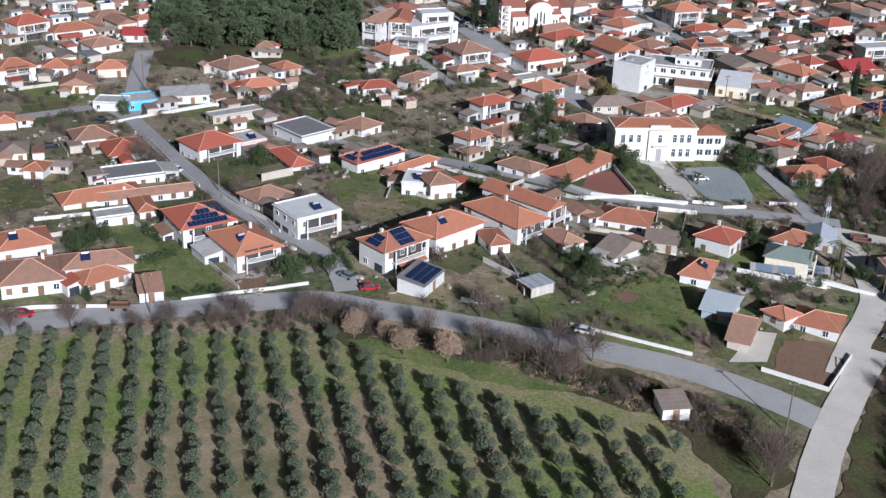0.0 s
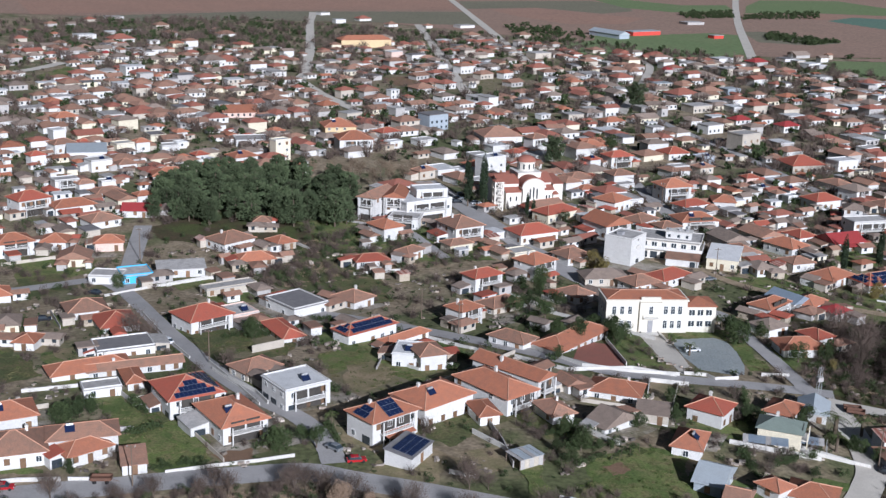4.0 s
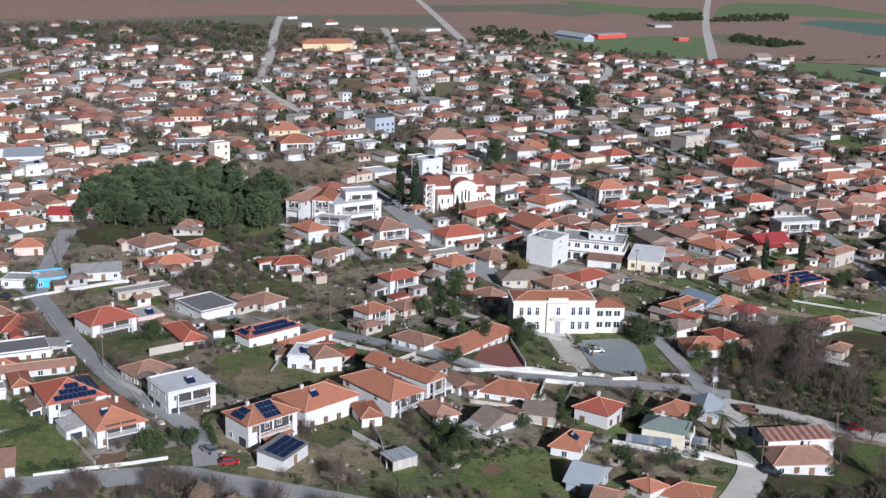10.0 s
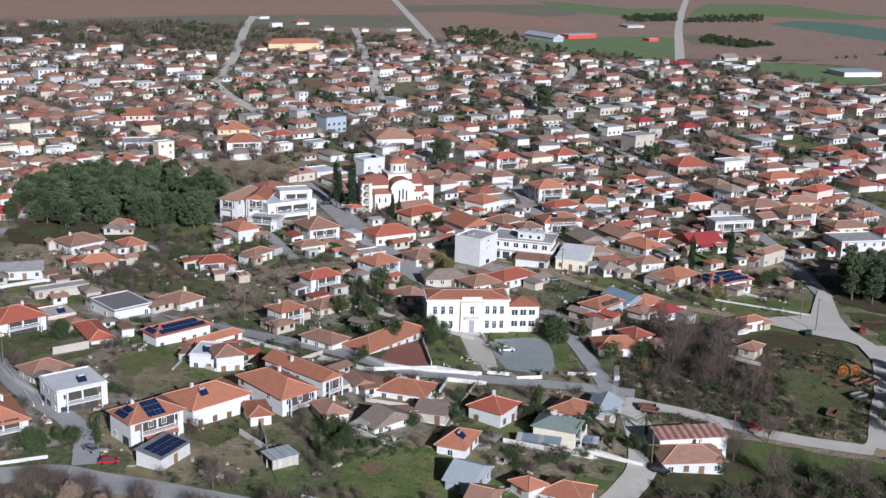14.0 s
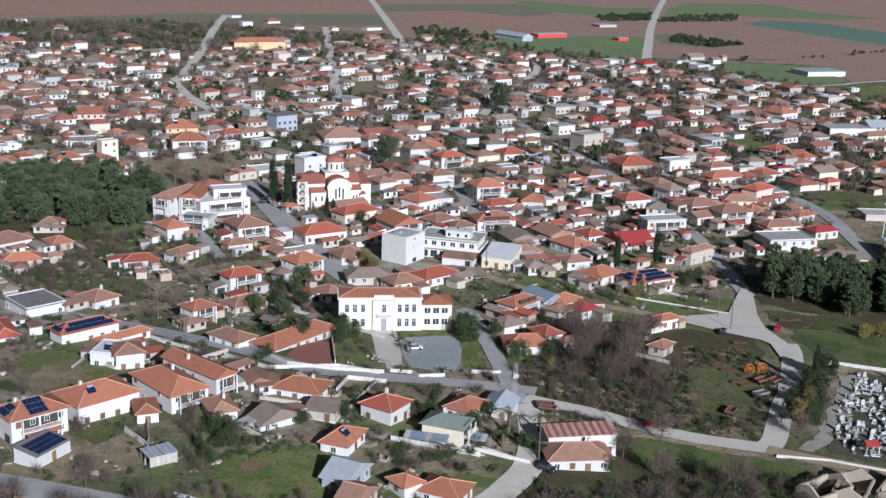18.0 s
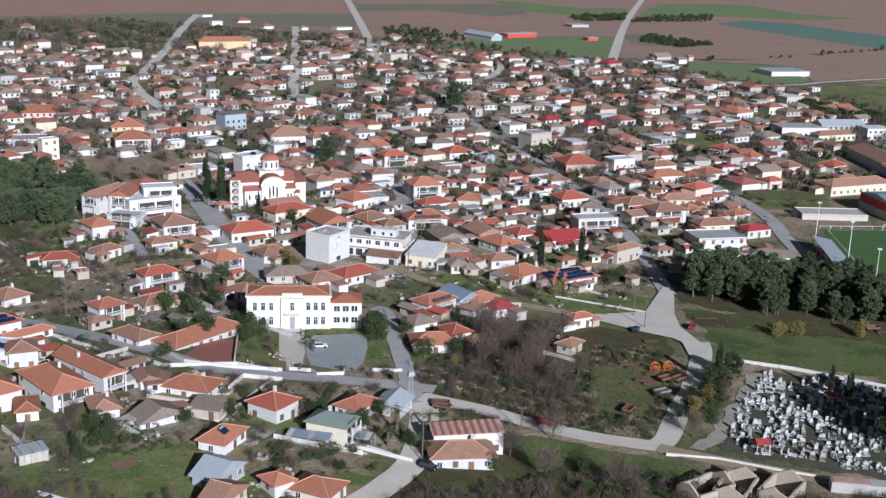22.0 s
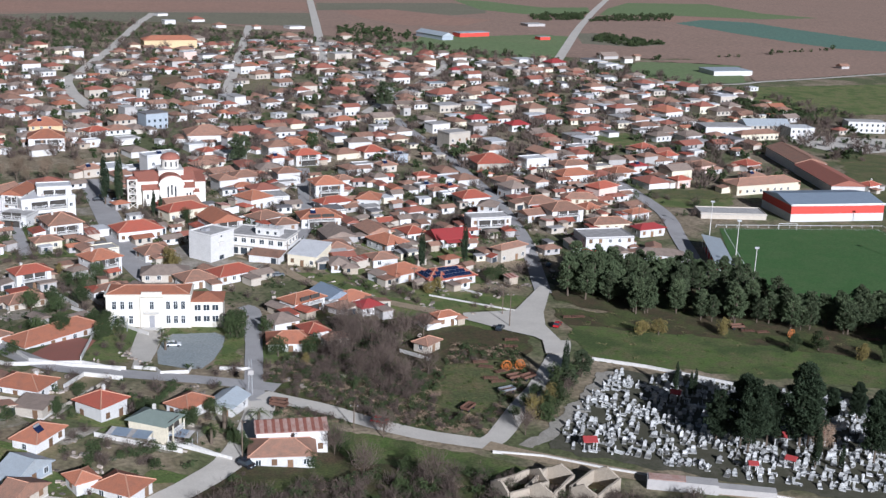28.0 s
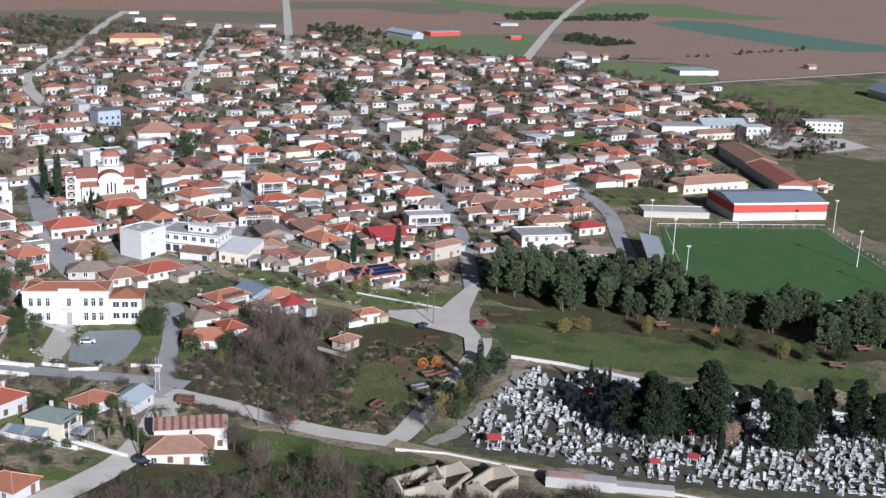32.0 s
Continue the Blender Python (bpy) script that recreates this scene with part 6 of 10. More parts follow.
house(39, 767, 12.5, 10.3, 29, 4.05, 'hip', 'red', detail=0)
house(53, 811, 10.5, 7.5, 24, 2.55, 'hip', 'red', detail=0)
house(133, 902, 14.3, 11.2, 31, 3.55, 'flat', 'white', detail=0)
house(149, 916, 5.8, 4.2, 25, 3.55, 'hip', 'brown', detail=0)
house(156, 883, 14.7, 10.3, 35, 4.05, 'hip', 'crimson', extras="c", detail=0)
house(189, 925, 12.0, 10.6, 32, 2.55, 'flat', 'dark', detail=0)
house(202, 954, 6.0, 4.8, 26, 3.55, 'gable', 'grey', extras="c", detail=0)
house(219, 929, 8.1, 5.5, 28, 3.55, 'gable', 'grey', extras="c", detail=0)
house(198, 887, 13.2, 9.4, 35, 3.55, 'flat', 'white', detail=0)
house(69, 704, 17.5, 13.0, 34, 3.55, 'hip', 'red', extras="c", detail=0)
house(64, 755, 12.3, 8.7, 26, 2.55, 'shed', 'metal', detail=0)
house(90, 726, 14.8, 10.0, 35, 2.75, 'hip', 'red', detail=0)
house(105, 732, 10.5, 8.8, 29, 3.55, 'shed', 'metal', wall='steel', detail=0)
house(98, 694, 11.1, 8.0, 26, 2.55, 'hip', 'grey', detail=0)
house(170, 793, 11.1, 8.3, 30, 2.55, 'hip', 'red', detail=0)
house(156, 718, 7.1, 6.1, 34, 3.55, 'flat', 'white', detail=0)
house(46, 685, 9.2, 8.1, 36, 3.05, 'hip', 'red', extras="h", detail=0)
house(47, 635, 4.7, 4.1, 34, 4.55, 'hip', 'red', detail=0)
house(70, 655, 13.9, 11.0, 30, 4.05, 'flat', 'concrete', extras="h", detail=0)
house(121, 652, 11.6, 10.2, 28, 4.55, 'hip', 'brown', extras="ch", detail=0)
house(159, 687, 10.3, 8.3, 30, 3.05, 'hip', 'orange', detail=0)
house(176, 695, 11.6, 9.3, 32, 2.75, 'hip', 'orange', extras="h", detail=0)
house(195, 738, 8.6, 6.9, 25, 3.55, 'flat', 'white', detail=0)
house(200, 708, 8.9, 7.3, 29, 3.05, 'hip', 'orange', extras="c", detail=0)
house(98, 1098, 34, 12, 34, 4.0, 'flat', 'metal', wall='red', detail=0)
house(167, 1231, 20.9, 15.3, 26, 2.55, 'flat', 'concrete', detail=0)
house(165, 1090, 11.6, 8.5, 31, 3.05, 'flat', 'concrete', wall='red', detail=0)
house(-6, 608, 9.5, 7.7, 27, 4.05, 'flat', 'concrete', wall='beige', detail=1)
house(6, 633, 9.1, 7.6, 35, 3.55, 'flat', 'concrete', detail=0)
house(14, 597, 11.9, 8.0, 31, 2.75, 'hip', 'red', detail=1)
house(27, 609, 5.6, 4.1, 33, 2.75, 'hip', 'orange', extras="h", detail=1)
house(-1, 559, 8.9, 6.7, 32, 2.75, 'flat', 'concrete', detail=1)
house(-4, 521, 12.4, 9.3, 25, 3.55, 'hip', 'orange', detail=1)
house(5, 491, 11.7, 8.1, 28, 5.05, 'hip', 'red', extras="b", detail=1)
house(-7, 483, 5.7, 4.8, 32, 4.55, 'hip', 'red', extras="h", detail=1)
house(-13, 533, 5.3, 4.6, 26, 2.55, 'hip', 'grey', detail=1)
house(34, 575, 7.5, 6.1, 33, 4.05, 'flat', 'concrete', detail=1)
house(34, 514, 11.3, 9.9, 25, 3.05, 'hip', 'red', detail=1)
house(45, 547, 9.3, 6.2, 33, 3.05, 'hip', 'brown', wall='cream', detail=1)
house(46, 503, 8.1, 6.8, 33, 3.55, 'flat', 'concrete', wall='steel', extras="h", detail=1)
house(65, 586, 11.1, 7.7, 35, 4.55, 'flat', 'concrete', detail=1)
house(87, 618, 10.8, 7.8, 29, 2.55, 'hip', 'crimson', detail=1)
house(101, 620, 8.1, 6.5, 26, 3.05, 'hip', 'brown', detail=1)
house(108, 598, 10.8, 7.9, 29, 3.55, 'hip', 'crimson', detail=1)
house(73, 543, 12.7, 10.2, 35, 8, 'flat', 'concrete', wall='beige', detail=1)
house(81, 514, 4.5, 4.0, 28, 2.55, 'hip', 'brown', detail=1)
house(58, 461, 6.2, 4.5, 25, 3.55, 'hip', 'red', wall='pink', extras="c", detail=1)
house(31, 483, 8.5, 5.9, 29, 2.75, 'flat', 'concrete', detail=1)
house(42, 482, 7.6, 5.6, 32, 3.05, 'hip', 'brown', wall='beige', extras="h", detail=1)
house(40, 455, 6.3, 5.2, 25, 3.55, 'hip', 'grey', detail=1)
house(25, 450, 7.3, 5.7, 35, 3.05, 'hip', 'brown', detail=1)
house(-3, 458, 4.5, 4.0, 30, 2.55, 'flat', 'white', detail=1)
house(2, 443, 7.5, 5.7, 28, 2.55, 'flat', 'concrete', detail=1)
house(-10, 456, 4.5, 4.0, 32, 2.55, 'hip', 'red', detail=1)
house(-14, 432, 6.7, 5.0, 24, 2.75, 'hip', 'orange', detail=1)
house(59, 446, 6.6, 5.3, 31, 2.55, 'flat', 'concrete', extras="h", detail=1)
house(48, 425, 4.5, 4.0, 28, 3.55, 'gable', 'grey', detail=1)
house(64, 437, 4.5, 4.0, 31, 2.55, 'hip', 'brown', detail=1)
house(70, 440, 4.7, 4.0, 36, 3.55, 'hip', 'red', extras="ch", detail=1)
house(68, 432, 4.5, 4.0, 26, 2.55, 'flat', 'white', detail=1)
house(45, 384, 5.3, 4.0, 26, 2.55, 'gable', 'red', detail=1)
house(52, 385, 4.5, 4.0, 30, 3.55, 'gable', 'grey', extras="c", detail=1)
house(149, 665, 11.2, 8.7, 28, 3.55, 'hip', 'orange', extras="c", detail=0)
house(161, 717, 9.5, 7.5, 36, 3.55, 'flat', 'white', extras="h", detail=0)
house(169, 700, 5.5, 4.1, 35, 2.55, 'hip', 'orange', detail=0)
house(181, 690, 11.1, 9.1, 35, 3.55, 'hip', 'red', detail=0)
house(198, 724, 6.8, 5.5, 29, 3.55, 'flat', 'white', detail=0)
house(209, 701, 12.4, 10.7, 25, 3.55, 'hip', 'red', detail=0)
house(201, 660, 14.0, 12.2, 36, 4.05, 'hip', 'red', extras="h", detail=0)
house(220, 696, 5.6, 4.7, 29, 3.55, 'flat', 'concrete', detail=0)
house(227, 682, 10.6, 8.9, 25, 4.55, 'hip', 'orange', wall='cream', extras="c", detail=0)
house(251, 728, 13.6, 10.2, 25, 4.55, 'flat', 'white', extras="bh", detail=0)
house(179, 631, 10.9, 7.6, 36, 3.05, 'hip', 'red', detail=0)
house(176, 599, 7.8, 5.8, 30, 2.55, 'flat', 'concrete', detail=1)
house(188, 597, 10.0, 8.9, 26, 3.05, 'hip', 'grey', detail=1)
house(199, 586, 12.4, 8.5, 28, 3.05, 'hip', 'grey', detail=1)
house(167, 543, 9.2, 7.9, 33, 3.55, 'hip', 'red', extras="c", detail=1)
house(176, 525, 7.4, 6.4, 31, 3.55, 'hip', 'red', detail=1)
house(192, 537, 6.1, 5.1, 31, 3.55, 'flat', 'white', detail=1)
house(188, 504, 8.7, 7.5, 35, 3.55, 'hip', 'brown', wall='pink', detail=1)
house(157, 497, 7.0, 4.7, 25, 3.55, 'hip', 'crimson', extras="ch", detail=1)
house(164, 489, 4.5, 4.0, 30, 3.05, 'gable', 'grey', detail=1)
house(171, 470, 7.3, 5.6, 30, 3.55, 'hip', 'red', wall='pink', detail=1)
house(211, 512, 9.5, 8.3, 36, 3.05, 'hip', 'red', extras="c", detail=1)
house(207, 488, 8.6, 7.2, 30, 2.55, 'hip', 'brown', extras="h", detail=1)
house(291, 621, 6.5, 5.2, 32, 2.55, 'hip', 'orange', detail=0)
house(287, 878, 33.2, 22.8, 18, 3.55, 'shed', 'metal', extras="h", detail=0)
house(207, 955, 14.5, 10.5, 28, 2.55, 'gable', 'grey', detail=0)
house(195, 911, 8.8, 7.3, 32, 2.55, 'flat', 'white', detail=0)
house(205, 885, 8.2, 6.7, 33, 2.55, 'flat', 'white', detail=0)
house(230, 950, 5.1, 4.5, 33, 3.55, 'gable', 'orange', detail=0)
house(174, 789, 8.1, 6.1, 31, 2.55, 'hip', 'orange', detail=0)
house(284, 788, 7.2, 6.3, 28, 2.55, 'flat', 'white', detail=0)
house(142, 762, 7.5, 6.4, 31, 3.55, 'hip', 'orange', detail=0)
house(262, 604, 14, 11, 12, 6.2, 'flat', 'white', detail=1)
house(144, 578, 4.6, 4.0, 35, 2.55, 'hip', 'grey', detail=1)
house(398, 939, 8.5, 6.1, 28, 2.55, 'gable', 'orange', detail=0)
house(119, 717, 8.5, 7.3, 30, 2.75, 'hip', 'orange', detail=0)
house(192, 781, 5.4, 4.6, 34, 2.55, 'hip', 'grey', detail=0)
house(256, 474, 7.0, 5.5, 33, 3.05, 'hip', 'red', extras="c", detail=1)
house(222, 607, 26, 14, 10, 5.2, 'flat', 'concrete', wall='white', extras="", detail=1)
house(246, 614, 25, 12, 10, 5.4, 'gable', 'metal', wall='beige', extras="", detail=1)
house(236.9, 594.8, 24.4, 7.0, 23, 3.6, 'hip', 'brown', wall='cream', extras="", detail=1)
house(308.1, 631.6, 21.4, 9.0, 2, 6.2, 'flat', 'concrete', wall='white', extras="b", detail=1)
house(205.8, 466.3, 33.0, 9.0, 24, 4.2, 'hip', 'brown', wall='cream', extras="", detail=1)
house(63.5, 1071.0, 41.3, 12.0, -54, 4, 'gable', 'metal', wall='steel', extras="", detail=1)
house(405.0, 773.1, 35.8, 20.0, -77, 5, 'gable', 'blue', wall='white', extras="", detail=1)

# ---------------------------------------------------------------- school
def school():
    root = thing("school", pose(-24.3, 268.3, 0, 0, 0, 6.5), "long cream two-storey neoclassical school with red tile roof", "school")
    W, D, Hh = 22.6, 9.6, 9.9
    part("wall", Geo().box(0, 0, -0.5, W, D, Hh), WALL['school'], root)
    part("cornice", Geo().box(-0.35, -0.35, Hh, W + 0.35, D + 0.35, Hh + 0.45), WALL['school'], root)
    part("plinth", Geo().box(-0.1, -0.1, -0.5, W + 0.1, D, 1.2), WALL['school'], root)
    g, k, h = roof_geo(W, D, 0.24, 'hip', -0.2)
    r = part("roof", g, ROOF['orange'], root, "red-orange tile roof", pose(W / 2, D / 2, Hh + 0.62))
    part("ridge_cap", k, RIDGE, r)
    part("attic", Geo().box(9.5, -0.36, Hh + 0.45, 15.0, 0.3, Hh + 1.2), WALL['school'], root)
    part("entrance_bay", Geo().box(9.2, -0.7, -0.4, 15.4, 0, Hh - 0.2), WALL['school'], root)
    part("wing", Geo().box(W, 1.2, -0.5, W + 8.6, D, 7.9), WALL['school'], root, "lower side wing")
    g, k, h = roof_geo(8.6, D - 1.2, 0.34, 'hip', 0.4)
    r = part("wing_roof", g, ROOF['orange'], root, "", pose(W + 4.3, 1.2 + (D - 1.2) / 2, 8.07))
    tall = Geo().box(-0.52, -0.06, 0, 0.52, 0.02, 2.2).mesh("window_pane", GLASS)
    sill = Geo().box(-0.7, -0.2, -0.15, 0.7, 0.02, 0).box(-0.64, -0.1, 2.2, 0.64, 0.02, 2.34).box(-0.64, -0.1, 0, -0.52, 0.02, 2.2).box(0.52, -0.1, 0, 0.64, 0.02, 2.2) \
        .box(-0.03, -0.09, 0, 0.03, 0, 2.2).box(-0.52, -0.09, 1.45, 0.52, 0, 1.53).mesh("window", FRAME)
    for z in (2.1, 6.2):
        for x in (2.2, 4.4, 6.6, 16.6, 18.6, 20.6):
            w = part("window", sill, None, root, "", pose(x, 0, z))
            part("pane", tall, None, w)
        for y in (2.5, 5.0, 7.5):
            w = part("window", sill, None, root, "", pose(0, y, z, 0, 0, -90))
            part("pane", tall, None, w)
    w = part("window", sill, None, root, "", pose(12.3, -0.7, 6.4))
    part("pane", tall, None, w)
    wide = Geo().box(-0.8, -0.06, 0, 0.8, 0.02, 1.6).mesh("pane", GLASS)
    widef = Geo().box(-0.9, -0.12, -0.12, 0.9, 0.02, 0).box(-0.9, -0.12, 1.6, 0.9, 0.02, 1.7).box(-0.05, -0.1, 0, 0.05, 0, 1.6).mesh("window", FRAME)
    for z in (2.2, 5.4):
        for x in (W + 1.8, W + 4.2, W + 6.6):
            w = part("window", widef, None, root, "", pose(x, 1.2, z))
            part("pane", wide, None, w)
    part("door", Geo().box(11.6, -0.85, 1.2, 13.0, -0.7, 4.6), GREY_BOX, root, "tall dark entrance door")
    b = part("balcony", Geo().box(10.3, -1.7, 5.3, 14.3, -0.7, 5.5), TRIM, root)
    part("railing", Geo().box(10.3, -1.7, 6.2, 14.3, -1.62, 6.3).box(10.3, -1.66, 5.5, 10.4, -1.6, 6.2).box(14.2, -1.66, 5.5, 14.3, -1.6, 6.2).box(11.6, -1.66, 5.5, 11.7, -1.6, 6.2).box(12.9, -1.66, 5.5, 13.0, -1.6, 6.2), FRAME, b)
    for i in range(7):
        part("step", Geo().box(10.0, -3.0 - 0.4 * (i + 1), -0.2, 14.6, -3.0 - 0.4 * i, 1.05 - i * 0.15), TRIM, root)
    part("landing", Geo().box(10.0, -3.0, -0.2, 14.6, -0.7, 1.2), TRIM, root)
    for x in (9.7, 14.6):
        part("stair_wall", Geo().box(x, -6.4, -0.3, x + 0.3, -0.7, 1.5), TRIM, root, "low pale wall beside the stairs")


def flat_block():
    """Long two-storey flat-roofed building with a continuous balcony and a roof room."""
    root = thing("flat_roofed_building", pose(-4.5, 343.2, 0, 0, 0, -14.5), "long two-storey white flat-roofed building with a roof room", "building", "village houses")
    root['plain'] = 1
    W, D, top = 19.5, 11.5, 6.6
    part("wall", Geo().box(0, 0, -0.4, W, D, top), WALL['church'], root)
    part("roof", Geo().box(-0.7, -0.8, top, W + 0.7, D + 0.5, top + 0.28), ROOF['concrete'], root)
    for q in ((-0.7, -0.8, W + 0.7, -0.6), (-0.7, D + 0.3, W + 0.7, D + 0.5), (-0.7, -0.6, -0.5, D + 0.3), (W + 0.5, -0.6, W + 0.7, D + 0.3)):
        part("parapet", Geo().box(q[0], q[1], top + 0.28, q[2], q[3], top + 0.6), TRIM, root)
    bal = part("balcony", Geo().box(-0.6, -1.3, 3.5, W + 1.2, -0.02, 3.72).box(W + 0.02, -0.02, 3.5, W + 1.2, D, 3.72), TRIM, root)
    part("balustrade", Geo().box(-0.6, -1.3, 3.72, W + 1.2, -1.16, 4.6).box(W + 1.06, -1.16, 3.72, W + 1.2, D, 4.6), WALL['white'], bal)
    for i in range(6):
        x = 1.7 + i * 3.2
        f = part("window", WINDOW_FRAME, None, root, "", pose(x, -0.03, 4.3) @ Matrix.Diagonal((1.5, 1, 1.2, 1)))
        part("pane", WINDOW_PANE, None, f)
        # dark sheet paints the balcony's shade on the shop front
        part("opening", WIDE_OPENING_SHADE, None, root, "dark sheet painted as shop-front shade below the balcony", pose(x, -0.03, 0.3) @ Matrix.Diagonal((0.9, 1, 1, 1)))
    for i in range(4):
        f = part("window", WINDOW_FRAME, None, root, "", pose(W + 0.03, 1.6 + i * 2.8, 4.4, 0, 0, 90))
        part("pane", WINDOW_PANE, None, f)
    room = part("roof_room", Geo().box(8.2, 2.2, top + 0.28, 16.6, 6.2, top + 2.6), WALL['white'], root, "small white room on the roof")
    part("roof_room_slab", Geo().box(7.9, 1.9, top + 2.6, 16.9, 6.5, top + 2.8), TRIM, room)
    for x in (9.4, 12.4, 15.2):
        part("pane", WINDOW_PANE, None, room, "", pose(x, 2.18, top + 0.7) @ Matrix.Diagonal((0.8, 1, 0.8, 1)))
    a = part("annex", wedge(9.6, -7.0, 20.0, -1.35, 2.5, 3.3), WALL['white'], root, "low white annex in front")
    part("annex_roof", shed_slab(9.6, -7.0, 20.0, -1.35, 2.52, 3.3, 0.4), ROOF['brown'], a)
    part("opening", WIDE_OPENING_SHADE, None, a, "", pose(18.2, -7.03, 0.1) @ Matrix.Diagonal((0.7, 1, 0.9, 1)))
    for x, y, h in ((9.4, 4, 1.0), (12.6, 4.6, 1.3), (15, 4.2, 0.9)):
        part("roof_box", Geo().box(x - 0.4, y - 0.4, top + 2.8, x + 0.4, y + 0.4, top + 2.8 + h * 0.6), GREY_BOX, root)


def blank_tower():
    """Tall white block with almost no windows beside the flat-roofed building."""
    root = thing("white_block", pose(-8.8, 331.5, 0, 0, 0, 57), "tall windowless white rendered block with a flat grey roof", "building", "village houses")
    root['plain'] = 1
    part("wall", Geo().box(0, 0, -0.4, 10.9, 9.6, 8.8), WALL['white'], root)
    part("roof", Geo().box(-0.02, -0.02, 8.8, 10.92, 9.62, 8.95), ROOF['concrete'], root)
    for q in ((0, 0, 10.9, 0.25), (0, 9.35, 10.9, 9.6), (0, 0.25, 0.25, 9.35), (10.65, 0.25, 10.9, 9.35)):
        part("parapet", Geo().box(q[0], q[1], 8.95, q[2], q[3], 9.35), WALL['white'], root)
    part("hatch", Geo().box(3.0, 5.0, 8.95, 5.0, 7.0, 9.9), GREY_BOX, root)
    part("wall_unit", Geo().box(3.6, -0.5, 5.2, 6.0, 0, 6.2), TRIM, root, "small balcony box on the wall")
    part("window", WINDOW_PANE, None, root, "", pose(5.0, -0.03, 7.6) @ Matrix.Diagonal((0.6, 1, 0.5, 1)))
    part("opening", WIDE_OPENING_SHADE, None, root, "", pose(5.0, -0.03, 0.2) @ Matrix.Diagonal((0.8, 1, 0.6, 1)))


GREY_BOX = mat("grey_roof_box", (0.30, 0.30, 0.31), None, 0.8)
WALL['school'] = mat("pale_cream_school_render", (0.66, 0.62, 0.53), (0.58, 0.54, 0.46), 0.85, amount=0.5)
school()


# ---------------------------------------------------------------- church
def shed_slab(x0, y0, x1, y1, z_front, z_back, over=0.3, thick=0.2):
    """A roof slab that rises from its front edge to its back edge."""
    return Geo().quadstrip([(x0 - over, y0 - over, z_front), (x1 + over, y0 - over, z_front), (x1 + over, y1, z_back), (x0 - over, y1, z_back),
                            (x0 - over, y0 - over, z_front + thick), (x1 + over, y0 - over, z_front + thick), (x1 + over, y1, z_back + thick), (x0 - over, y1, z_back + thick)],
                           [(0, 3, 2, 1), (4, 5, 6, 7), (0, 1, 5, 4), (1, 2, 6, 5), (2, 3, 7, 6), (3, 0, 4, 7)])


def wedge(x0, y0, x1, y1, z_front, z_back):
    """A wall block whose top rises from front to back."""
    return Geo().quadstrip([(x0, y0, -0.5), (x1, y0, -0.5), (x1, y1, -0.5), (x0, y1, -0.5), (x0, y0, z_front), (x1, y0, z_front), (x1, y1, z_back), (x0, y1, z_back)],
                           [(0, 3, 2, 1), (4, 5, 6, 7), (0, 1, 5, 4), (1, 2, 6, 5), (2, 3, 7, 6), (3, 0, 4, 7)])


